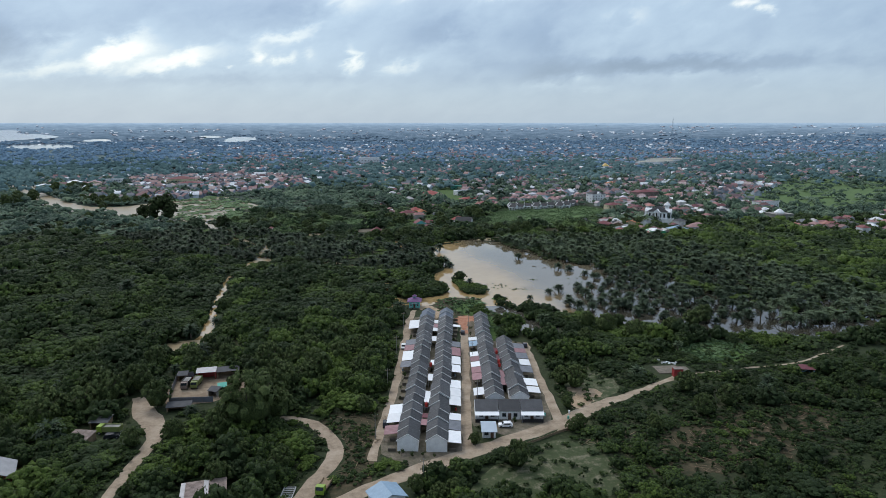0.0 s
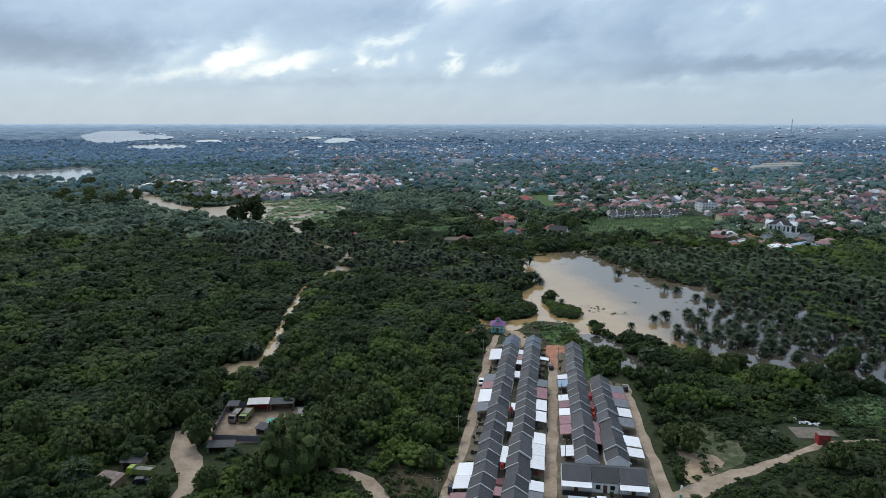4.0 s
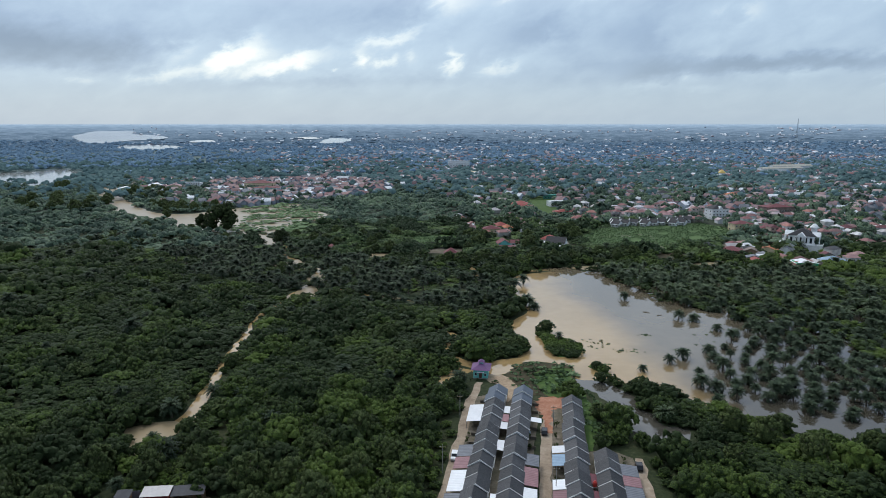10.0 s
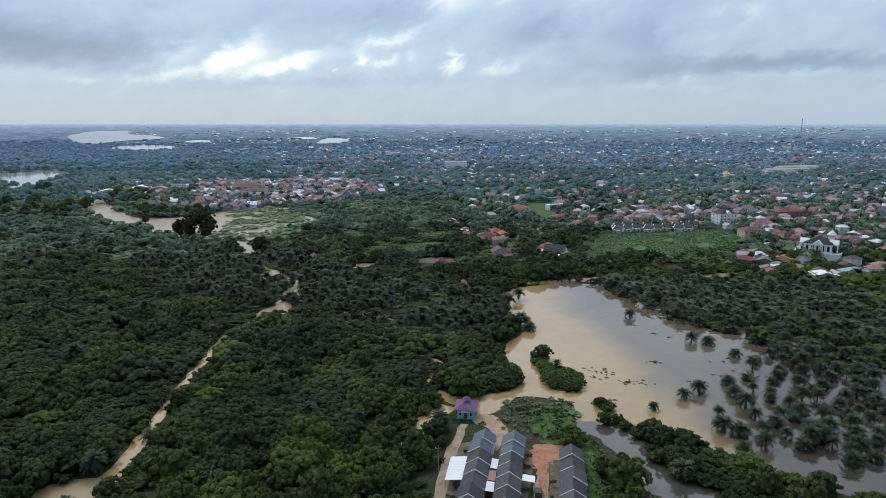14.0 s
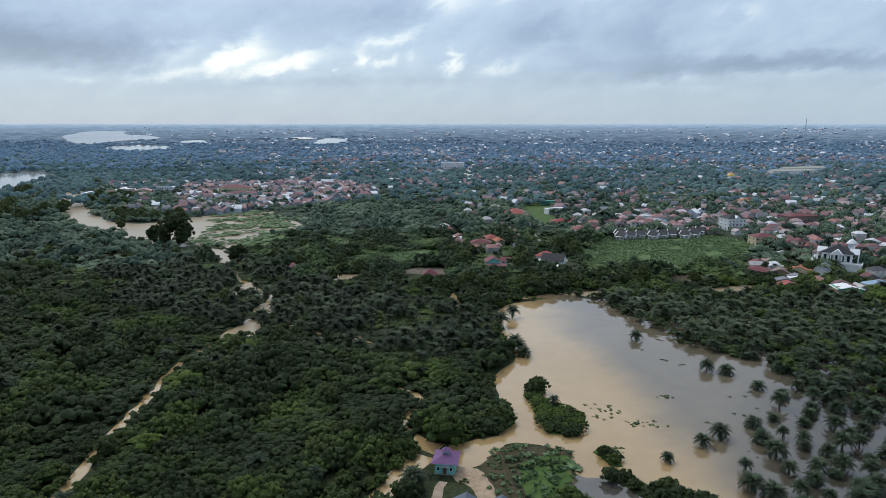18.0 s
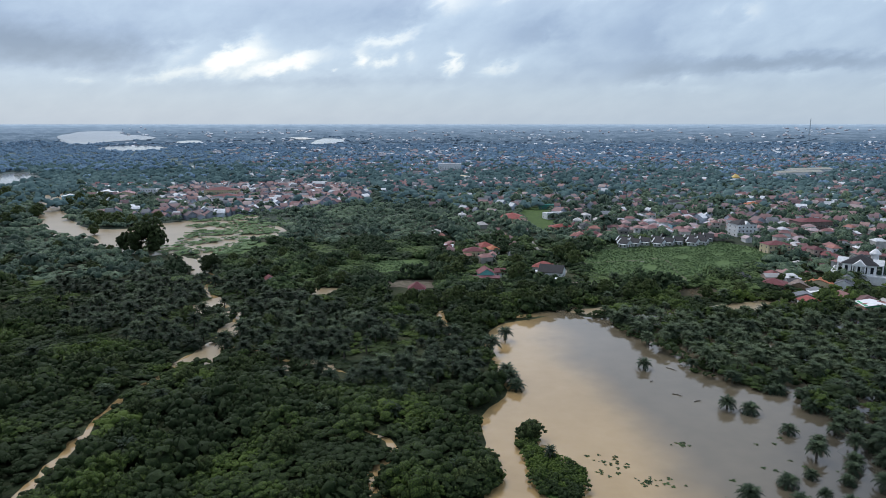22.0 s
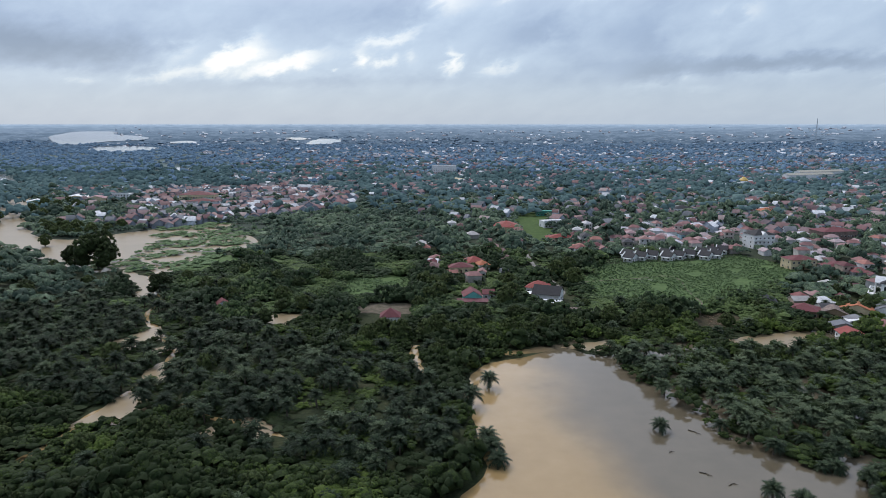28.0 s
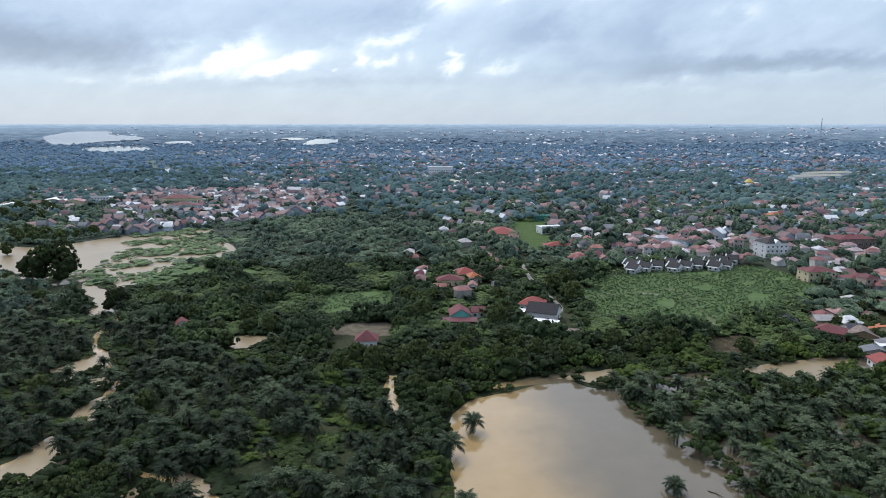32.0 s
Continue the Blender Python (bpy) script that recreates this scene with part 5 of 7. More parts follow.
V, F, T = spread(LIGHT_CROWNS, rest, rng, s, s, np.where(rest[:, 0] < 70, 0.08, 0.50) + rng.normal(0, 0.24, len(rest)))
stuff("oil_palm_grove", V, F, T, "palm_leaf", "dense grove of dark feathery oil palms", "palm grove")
TRUNK = (np.concatenate([np.stack([np.cos(np.arange(6) * 1.0472) * 0.3, np.sin(np.arange(6) * 1.0472) * 0.3, np.full(6, z)], 1) for z in (0, 1)]),
         np.array([(i, (i + 1) % 6, 6 + (i + 1) % 6) for i in range(6)] + [(i, 6 + (i + 1) % 6, 6 + i) for i in range(6)]), np.zeros(12))
base = rest.copy()
base[:, 2] = 0
V, F, T = spread([TRUNK], base, rng, np.ones(len(base)), rest[:, 2] + 0.2, np.zeros(len(base)))
stuff("oil_palm_trunks", V, F, T, "bark", "grey oil palm trunks under the grove", "palm trunks")

# broad-leaved trees: trunk with limbs and a crown of leaf sprays
TREES = []
for i in range(5):
    rg = np.random.default_rng(500 + i)
    bm = bmesh.new()
    tube(bm, (0, 0, -0.3), (0.1, 0, 3.2), 0.36, 0.24, 8)
    for k in range(6):
        a = k * 1.05 + rg.uniform(-0.3, 0.3)
        q = (1.5 * math.cos(a), 1.5 * math.sin(a), rg.uniform(4.2, 5.4))
        tube(bm, (0.1, 0, rg.uniform(2.2, 3.1)), q, 0.15, 0.09, 6)
        tube(bm, q, (3.1 * math.cos(a + 0.2), 3.1 * math.sin(a + 0.2), q[2] + 2.0), 0.09, 0.03, 5)
    me = bpy.data.meshes.new("trunk")
    bm.to_mesh(me)
    bm.free()
    me.materials.append(M["bark"])
    V, F, T = mass(520 + i, 64, False, 1100, 0.027, low=0.1, reach=0.86, big=(0.07, 0.17), rough=0.42, top=0.84)
    V = V * np.array((4.6, 4.6, 8.2)) + np.array((0, 0, 0.7))
    TREES.append((me, mesh_of("crown", V, F, T + 0.62, "tree_leaf")))


def tree(x, y, size, k, turn, label="round-crowned green broad-leaved tree", name="tree", group="broad-leaved trees"):
    root = thing(name, label, "tree", pose(x, y, 0, 0, 0, turn), group)
    root.scale = (size, size, size * 0.95)
    link("trunk", TREES[k % 5][0], "bark", root)
    link("crown", TREES[k % 5][1], "tree_leaf", root)
    return root


for x, y, s in ((-61.8, 209.5, 1.15), (-51, 185, 0.85), (-30, 189, 2.1), (-23, 195, 1.4), (-37, 193, 0.75), (-38, 184, 1.2), (-26, 206, 1.4), (-27, 206, 1.4), (-32.5, 204, 0.9), (-72, 224, 1.2), (-78, 212, 1.5), (-84, 222, 1.3), (-62, 183, 0.75), (4, 196, 0.7), (-84, 206, 1.2), (-91, 198, 1.2), (-15, 221, 1.1), (-21, 214, 1.2),
                (-19, 163, 0.8), (-30, 170, 0.7), (-92, 205, 1.2), (-100, 190, 1.1), (-88, 232, 1.0), (-72, 246, 1.0), (-57, 243, 1.0), (-46, 246, 1.0), (-30, 236, 1.3), (-20, 236, 1.2), (-12, 226, 1.3),
                (-4, 240, 1.2), (-16, 252, 1.1), (4, 250, 1.0), (8, 268, 1.0), (-6, 266, 1.1), (-2, 214, 0.9), (3, 226, 1.0), (-25, 222, 1.2), (76, 205, 1.05), (72, 208, 0.9), (43, 156.5, 0.98), (34, 170.5, 0.45),
                (67, 176, 0.6), (64, 174, 0.5), (68, 190, 0.5), (108, 178, 0.9), (112, 196, 0.9), (120, 184, 0.9), (88, 170, 0.7), (15, 148, 0.6), (24, 144, 0.6), (20, 143, 0.6), (-34, 158, 0.8), (-44, 166, 0.9), (-104, 172, 1.0), (-112, 214, 1.2),
                (70.5, 276, 0.8), (66, 279, 0.6), (72, 270, 0.6), (110, 262, 1.0), (118, 252, 1.0), (104, 270, 0.9), (96, 250, 0.8), (150, 262, 1.0), (136, 254, 1.0), (160, 270, 1.0),
                (41, 508, 1.15), (46, 512, 1.2), (52, 506, 1.1), (60, 510, 1.0), (30, 506, 1.1), (22, 512, 1.0), (16, 504, 1.0), (76, 512, 1.1), (84, 506, 1.1), (92, 518, 1.1), (104, 515, 1.0), (124, 528, 1.1), (135, 522, 1.1), (148, 530, 1.2), (176, 524, 0.9), (196, 528, 1.0),
                (36, 552, 1.0), (40, 562, 1.2), (46, 572, 1.2), (44, 584, 1.2), (38, 594, 1.2), (50, 596, 1.1), (80, 560, 1.2), (84, 574, 1.1), (84, 590, 1.2), (122, 602, 1.3), (126, 640, 1.2), (116, 626, 1.2),
                (-40, 470, 0.9), (-80, 480, 0.9), (-20, 550, 1.0), (-34, 565, 1.1), (-60, 566, 1.0), (-82, 590, 1.1), (-46, 600, 1.2), (-20, 612, 1.1), (-70, 624, 1.1), (-100, 610, 1.0),
                (-196, 642, 0.9), (-240, 655, 0.9), (-377, 915, 1.3), (-390, 960, 1.4), (-372, 975, 1.4), (-350, 950, 1.4), (-335, 930, 1.3), (-330, 900, 1.2), (-350, 905, 1.3), (-365, 940, 1.5), (-345, 880, 1.1), (-300, 806, 1.2), (-291, 792, 1.1), (-282, 785, 1.3), (-272, 776, 1.1), (-262, 774, 1.2), (-252, 773, 1.0), (-243, 775, 1.1), (-290, 812, 1.3), (-276, 798, 1.2), (-262, 790, 1.3), (-248, 786, 1.2), (-238, 794, 1.1), (-232, 806, 1.2), (-358, 757, 1.7), (-356, 775, 1.5), (-379, 829, 1.6), (-364, 832, 1.5), (-372, 852, 1.5), (-443, 875, 1.7), (-400, 800, 1.6), (-420, 830, 1.7), (-395, 780, 1.5), (-515, 1001, 1.6), (-517, 1022, 1.5), (-430, 850, 1.6), (-440, 800, 1.5), (-460, 850, 1.6), (-410, 770, 1.4)):
    tree(x, y, s * rng.uniform(0.92, 1.1), int(rng.integers(5)), rng.uniform(0, 360))


def spreading_tree(x, y, radius, high, turn, label):
    """A huge umbrella-crowned tree: a stout forked trunk, long limbs and heaped leaf masses with gaps between."""
    rg = np.random.default_rng(int(radius * 10))
    root = thing("large_tree", label, "tree", pose(x, y, 0, 0, 0, turn), "large trees")
    bm = bmesh.new()
    tube(bm, (0, 0, -0.4), (0.5, 0, high * 0.3), radius * 0.08, radius * 0.055, 9)
    V, F, T, base = [], [], [], 0
    for k in range(9):
        a = k * 0.6981 + rg.uniform(-0.25, 0.25)
        d = radius * (0.62 if k % 3 else 0.3) * rg.uniform(0.85, 1.15)
        z = high * (0.46 if k % 3 else 0.62) * rg.uniform(0.85, 1.12)
        tube(bm, (0.4, 0, high * rg.uniform(0.18, 0.3)), (d * 0.6 * math.cos(a), d * 0.6 * math.sin(a), z * 0.9), radius * 0.035, radius * 0.02, 6)
        tube(bm, (d * 0.6 * math.cos(a), d * 0.6 * math.sin(a), z * 0.9), (d * math.cos(a), d * math.sin(a), z * 1.05), radius * 0.02, radius * 0.008, 5)
        v, f, t = mass(700 + k, 40, False, 360, 0.04, low=0.05, reach=0.85, big=(0.09, 0.2), rough=0.3, top=0.8)
        V.append(v * np.array((radius * 0.5, radius * 0.5, high * rg.uniform(0.3, 0.4))) + np.array((d * math.cos(a), d * math.sin(a), z * 0.82 - high * (0.26 if k % 3 == 1 else 0.1))))
        F.append(f + base)
        T.append(t + 0.1)
        base += len(v)
    part("trunk", bm, "bark", root)
    link("crown", mesh_of("crown", np.concatenate(V), np.concatenate(F), np.concatenate(T), "tree_leaf"), "tree_leaf", root)


spreading_tree(-171, 648, 14.5, 31, 20, "huge dark spreading tree at the flood's edge")
spreading_tree(-190, 655, 8, 19, 130, "dark spreading tree beside a larger one")
spreading_tree(-107, 588, 6.5, 15, 70, "dark round tree beside the flooded creek")
tree(-252, 727, 1.15, 2, 20, "lone tree standing in brown flood water", "flooded_tree", "flooded trees")


# ---- housing estate ----
PITCHED = [(-3.15, 3.0), (0, 4.9), (3.15, 3.0)]
H_LEN = 5.86


def house_template(roof_mat, wall_mat="wall", side=1):
    """One row house 6 m wide, ridge along y; side: +1 the front faces +x, -1 it faces -x."""
    root = thing("row_house", "small single-storey row house with a charcoal gable roof", "house", None, "row houses")
    L = H_LEN
    bm = solid([(-2.9, 0), (2.9, 0), (2.9, 3.02), (0, 4.72), (-2.9, 3.02)], 0.02, L - 0.02)
    part("wall", bm, wall_mat, root)
    for sgn, nm in ((-1, "roof"), (1, "roof")):
        bm = solid([(0, 4.95), (sgn * 3.2, 3.02), (sgn * 3.2, 2.9), (0, 4.82)], 0.10, L)
        part("roof", bm, roof_mat, root)
    part("verge", solid([(-3.25, 3.16), (0, 5.13), (3.25, 3.16), (3.25, 2.86), (0, 4.80), (-3.25, 2.86)], -0.09, 0.11), "verge", root)
    x = side * 2.9
    part("door", boxed(min(x, x + side * 0.05), 0.8, 0.02, max(x, x + side * 0.05), 1.7, 2.1), "door", root)
    for y in (2.4, 4.1):
        w = part("window", boxed(min(x, x + side * 0.06), y, 0.9, max(x, x + side * 0.06), y + 1.2, 2.1), "verge", root)
        part("pane", boxed(min(x + side * 0.05, x + side * 0.075), y + 0.08, 0.98, max(x + side * 0.05, x + side * 0.075), y + 1.12, 2.02), "glass", w)
    return root


def far_away(ob):
    """Removes a template and its parts once it has been copied."""
    for o in (*ob.children_recursive, ob):
        bpy.data.objects.remove(o)


dark_w, dark_e = house_template("roof", side=-1), house_template("roof", side=1)
blue_w, blue_e = house_template("roof_blue", side=-1), house_template("roof_blue", side=1)
for t in (blue_w, blue_e):
    t["label"] = "small single-storey row house with a blue-grey gable roof"


def awning(x0, y0, x1, y1, z0, z1, mat, label):
    """A carport: a sloping sheet on posts; the z0 side is x0, the z1 side x1 (estate axes)."""
    root = thing("carport", label, "carport", ESTATE @ pose((x0 + x1) / 2, (y0 + y1) / 2, 0), "carports")
    hx, hy = (x1 - x0) / 2, (y1 - y0) / 2
    bm = bmesh.new()
    k = max(4, int(hy * 2 / 0.4))
    rows = []
    for i in range(k + 1):
        y, dz = -hy + 2 * hy * i / k, 0.07 * (i % 2)
        rows.append([bm.verts.new(q) for q in ((-hx, y, z0 + dz), (hx, y, z1 + dz), (hx, y, z1 + dz - 0.05), (-hx, y, z0 + dz - 0.05))])
    for a, b in zip(rows[:-1], rows[1:]):
        for q in range(4):
            bm.faces.new((a[q], a[(q + 1) % 4], b[(q + 1) % 4], b[q]))
    bm.faces.new(rows[0])
    bm.faces.new(rows[-1][::-1])
    bmesh.ops.recalc_face_normals(bm, faces=bm.faces[:])
    part("roof_sheet", bm, mat, root)
    out = -hx if z0 < z1 else hx
    lo = min(z0, z1)
    for y in (-hy + 0.1, hy - 0.1):
        part("post", boxed(out * 0.95 - 0.05, y - 0.05, 0, out * 0.95 + 0.05, y + 0.05, lo - 0.03), "steel", root)
    return root


for col, (x_near, slope, y0, count, west, east) in enumerate(((-17.2, 0.0248, -2.6, 22, dark_w, blue_w), (-8.8, 0.0248, -3.0, 22, dark_e, blue_e), (9.1, 0.007, 26.5, 16, dark_w, blue_w), (17.6, 0.0, 27.5, 10, dark_e, blue_e))):
    for i in range(count):
        y = y0 + i * H_LEN
        x = x_near + slope * (y + 3) + random.uniform(-0.28, 0.28)
        src = east if (col < 2 and i >= count - 2) else west
        z = random.uniform(-0.25, 0.25)
        h = copy_thing(src, ESTATE @ pose(x, y, 0, 0, 0, -math.degrees(math.atan(slope))))
        h.scale = (1, 1, 1 + z / 5)
for t in (dark_w, dark_e, blue_w, blue_e):
    far_away(t)

LAB = {"white_sheet": "carport under a bright white sloping sheet roof", "pink_sheet": "carport under a faded maroon sheet roof", "grey_sheet": "lean-to under a dark grey sheet roof", "blue_sheet": "lean-to under a pale blue sheet roof"}
# carports: side column, first and last distance along the row, sheet
for col, ya, yb, m in ((0, 2.5, 8, "pink_sheet"), (0, 10, 16, "white_sheet"), (0, 16.2, 22.5, "white_sheet"), (0, 55, 61, "grey_sheet"), (0, 62, 72, "white_sheet"), (0, 73, 79, "pink_sheet"), (0, 79.5, 86, "grey_sheet"), (0, 101, 113, "white_sheet"),
                       (1, -2.7, 4.6, "white_sheet"), (1, 5, 11, "grey_sheet"), (1, 11.5, 16, "white_sheet"), (1, 22, 29, "white_sheet"), (1, 29.2, 35.5, "white_sheet"), (1, 35.8, 42.5, "white_sheet"), (1, 50, 57, "white_sheet"), (1, 58, 66, "white_sheet"), (1, 67, 76, "pink_sheet"), (1, 77, 83, "grey_sheet"), (1, 103, 106, "white_sheet"),
                       (2, 30, 36, "white_sheet"), (2, 43, 49, "pink_sheet"), (2, 49.5, 55, "pink_sheet"), (2, 55.5, 60.5, "white_sheet"), (2, 61, 66, "pink_sheet"), (2, 66.5, 71, "white_sheet"), (2, 78, 84, "blue_sheet"), (2, 85, 89, "white_sheet"),
                       (3, 32, 37, "white_sheet"), (3, 38, 44, "white_sheet"), (3, 50, 56, "grey_sheet"), (3, 57, 63, "white_sheet"), (3, 64, 70, "grey_sheet"), (3, 70.3, 75, "pink_sheet"), (3, 75.3, 81, "grey_sheet")):
    ym = (ya + yb) / 2
    if col == 0:
        x = -17.2 + 0.0248 * ym
        awning(x - 7.0 - (0.4 if ym > 100 else 0), ya, x - 3.0, yb, 2.5, 2.95, m, LAB[m])
    elif col == 1:
        x = -8.8 + 0.0248 * ym
        awning(x + 3.0, ya, x + 6.7, yb, 2.95, 2.5, m, LAB[m])
    elif col == 2:
        x = 9.1 + 0.007 * ym
        awning(x - 6.4, ya, x - 3.0, yb, 2.5, 2.95, m, LAB[m])
    else:
        awning(20.6, ya, 25.0, yb, 2.95, 2.5, m, LAB[m])

# low front yard walls between the houses, and back-yard lean-tos with red water tanks
for col, x0, x1 in ((0, -22.4, -20.2), (1, -5.4, -3.4), (2, 3.9, 6.0), (3, 20.9, 23.2)):
    for i in range(22 if col < 2 else 10):
        y = (-2.6 if col < 2 else 28) + i * H_LEN
        dx = (0.0248 * y if col < 2 else 0)
        w = new("yard_wall")
        w.matrix_world = ESTATE @ pose((x0 + x1) / 2 + dx, y, 0)
        tagged(w, "low weathered concrete yard wall between houses", "wall", "yard walls")
        hx = (x1 - x0) / 2
        part("panel", boxed(-hx, -0.08, 0, hx, 0.08, 0.9), "old_concrete", w)
        part("coping", boxed(-hx - 0.05, -0.13, 0.9, hx + 0.05, 0.13, 0.98), "old_concrete", w)


def water_tank(x, y, z, mat="red_tank", label="red plastic rooftop water tank on a small stand"):
    root = thing("water_tank", label, "water tank", ESTATE @ pose(x, y, 0), "water tanks")
    bm = bmesh.new()
    tube(bm, (0, 0, z), (0, 0, z + 1.2), 0.46, 0.46, 14)
    tube(bm, (0, 0, z + 1.2), (0, 0, z + 1.45), 0.46, 0.2, 14)
    part("tank", bm, mat, root)
    bm = bmesh.new()
    tube(bm, (0, 0, z + 1.43), (0, 0, z + 1.53), 0.2, 0.2, 10)
    part("lid", bm, mat, root)
    part("stand", boxed(-0.5, -0.5, 0, -0.4, -0.4, z, 0.4, -0.5, 0, 0.5, -0.4, z, -0.5, 0.4, 0, -0.4, 0.5, z, 0.4, 0.4, 0, 0.5, 0.5, z, -0.55, -0.55, z - 0.1, 0.55, 0.55, z), "steel", root)
    return root


for y in (22, 57):
    water_tank(-12.95 + 0.0248 * y, y, 2.2)
for y in (56.5, 60, 70):
    water_tank(13.5, y, 2.2)
for x, y0, y1, m, c in ((-13.0, 108, 113, "white_sheet", 1), (-13.0, 97, 101.5, "white_sheet", 1), (-13.0, 102, 107, "pink_sheet", 1), (-13.0, 84, 90, "white_sheet", 1), (-13.0, 8, 12, "pink_sheet", 1), (-13.0, 13, 16, "maroon", 1), (-12.6, 24, 33, "white_sheet", 1), (-12.2, 42, 48, "white_sheet", 1), (-12.0, 57, 62, "white_sheet", 1), (13.4, 38, 52, "pink_sheet", 0), (13.5, 62, 67, "maroon", 0), (13.6, 70, 75, "maroon", 0)):
    root = thing("lean_to", "back-yard lean-to roof between two house rows", "lean-to", ESTATE @ pose(x + 0.0248 * (y0 if c else 0), (y0 + y1) / 2, 0), "lean-tos")
    h = (y1 - y0) / 2
    part("roof_sheet", solid([(-1.15, 2.9), (1.15, 2.7), (1.15, 2.64), (-1.15, 2.84)], -h, h), m, root)
    part("wall", boxed(-1.1, -h + 0.1, 0, -1.0, h - 0.1, 2.8, 1.0, -h + 0.1, 0, 1.1, h - 0.1, 2.62), "concrete", root)

# the three houses that face the road
for x0, x1, front in ((2.7, 9.9, "white_sheet"), (10.0, 16.7, None), (16.8, 23.6, "white_sheet")):
    w = x1 - x0
    root = thing("front_house", "single-storey house facing the road with a charcoal roof", "house", ESTATE @ pose((x0 + x1) / 2, 20.5, 0), "front houses")
    bm = solid([(-3.0, 0), (5.2, 0), (5.2, 3.0), (0.9, 4.75), (-3.0, 3.0)], -w / 2 + 0.05, w / 2 - 0.05)
    bmesh.ops.rotate(bm, verts=bm.verts[:], matrix=Matrix.Rotation(radians(90), 3, "Z"))
    part("wall", bm, "wall", root)
    for a, b in (((0.9, 4.95), (-3.4, 2.98)), ((0.9, 4.95), (5.6, 2.98))):
        bm = solid([a, b, (b[0], b[1] - 0.12), (a[0], a[1] - 0.13)], -w / 2, w / 2)
        bmesh.ops.rotate(bm, verts=bm.verts[:], matrix=Matrix.Rotation(radians(90), 3, "Z"))
        part("roof", bm, "roof", root)
    for k in (-1, 1):
        part("verge", boxed(k * w / 2 - 0.08, -3.3, 2.9, k * w / 2 + 0.08, -3.1, 3.1), "verge", root)
    part("door", boxed(-0.5, -3.06, 0.02, 0.5, -2.98, 2.1), "door", root)
    for xa in (-2.4, 1.1):
        f = part("window", boxed(xa, -3.07, 0.9, xa + 1.3, -2.98, 2.2), "verge", root)
        part("pane", boxed(xa + 0.1, -3.09, 1.0, xa + 1.2, -3.06, 2.1), "glass", f)
    if front:
        c = thing("carport", "wide white sheet awning before a road-facing house", "carport", ESTATE @ pose((x0 + x1) / 2, 17.4, 0), "carports")
        bm = solid([(-2.2, 2.45), (0.2, 2.95), (0.2, 2.88), (-2.2, 2.38)], -w / 2 - 0.1, w / 2 + 0.1)
        bmesh.ops.rotate(bm, verts=bm.verts[:], matrix=Matrix.Rotation(radians(90), 3, "Z"))
        part("roof_sheet", bm, front, c)
        for k in (-1, 1):
            part("post", boxed(k * (w / 2 - 0.2) - 0.06, -2.1, 0, k * (w / 2 - 0.2) + 0.06, -1.98, 2.4), "steel", c)
        part("parapet", boxed(-w / 2, -2.1, 0, w / 2, -1.9, 1.1), "black_rail", c)


# ---- town ----
def town_house(name, label, w, d, h, rh, hip=0.0, roof="town_roof", wall="town_wall", category="house", group="town houses", floors=1):
    """House with walls, gable or hipped roof and windows, base at its middle."""
    root = thing(name, label, category, None, group)
    if hip:
        part("wall", boxed(-w / 2, -d / 2, 0, w / 2, d / 2, h), wall, root)
        bm = bmesh.new()
        e = 0.5
        c = [bm.verts.new(q) for q in ((-w / 2 - e, -d / 2 - e, h), (w / 2 + e, -d / 2 - e, h), (w / 2 + e, d / 2 + e, h), (-w / 2 - e, d / 2 + e, h))]
        a, b = bm.verts.new((0, -d / 2 * (1 - hip), h + rh)), bm.verts.new((0, d / 2 * (1 - hip) + 0.02, h + rh))
        for f in ((c[0], c[1], a), (c[1], c[2], b, a), (c[2], c[3], b), (c[3], c[0], a, b), c[::-1]):
            bm.faces.new(f)
        part("roof", bm, roof, root)
    else:
        part("wall", solid([(-w / 2, 0), (w / 2, 0), (w / 2, h), (0, h + rh - 0.1), (-w / 2, h)], -d / 2, d / 2), wall, root)
        part("roof", solid([(-w / 2 - 0.5, h - 0.15), (0, h + rh), (w / 2 + 0.5, h - 0.15), (w / 2 + 0.5, h - 0.3), (0, h + rh - 0.15), (-w / 2 - 0.5, h - 0.3)], -d / 2 - 0.4, d / 2 + 0.4), roof, root)
    for fl in range(floors):
        for k in (-1, 1):
            part("window", boxed(k * w / 4 - 0.6, -d / 2 - 0.06, 1.0 + fl * 3, k * w / 4 + 0.6, -d / 2 + 0.02, 2.2 + fl * 3), "glass", root)
    part("door", boxed(-0.45, -d / 2 - 0.05, 0, 0.45, -d / 2 + 0.02, 2.05), "door", root)
    return root


KINDS = [town_house("town_house", "small town house with a pitched roof among gardens", 6, 8.5, 3.1, 1.7), town_house("town_house", "small town house with a hipped roof among gardens", 7, 8, 3.2, 2.0, 0.6),
         town_house("town_house", "wide town house with a pitched roof among gardens", 7.5, 6.5, 3.3, 2.0), town_house("town_house", "two-storey town house with a hipped roof", 7, 8, 6.2, 1.9, 0.5, floors=2),
         town_house("town_house", "narrow town house with a pitched roof among gardens", 4.6, 8, 3.0, 1.4), town_house("town_house", "broad town house with a hipped roof", 9, 9, 3.4, 2.4, 0.7)]
SALMON = [town_house("town_house", "small town house with a salmon hipped roof", 7, 8.5, 3.2, 2.0, 0.6, "salmon_roof", "pale_wall"), town_house("town_house", "small town house with a salmon pitched roof", 6.5, 8, 3.2, 1.8, 0.0, "salmon_roof", "pale_wall"),
          town_house("town_house", "two-storey town house with a salmon hipped roof", 7, 8, 6.0, 1.9, 0.5, "salmon_roof", "pale_wall", floors=2)]
rng = np.random.default_rng(31)
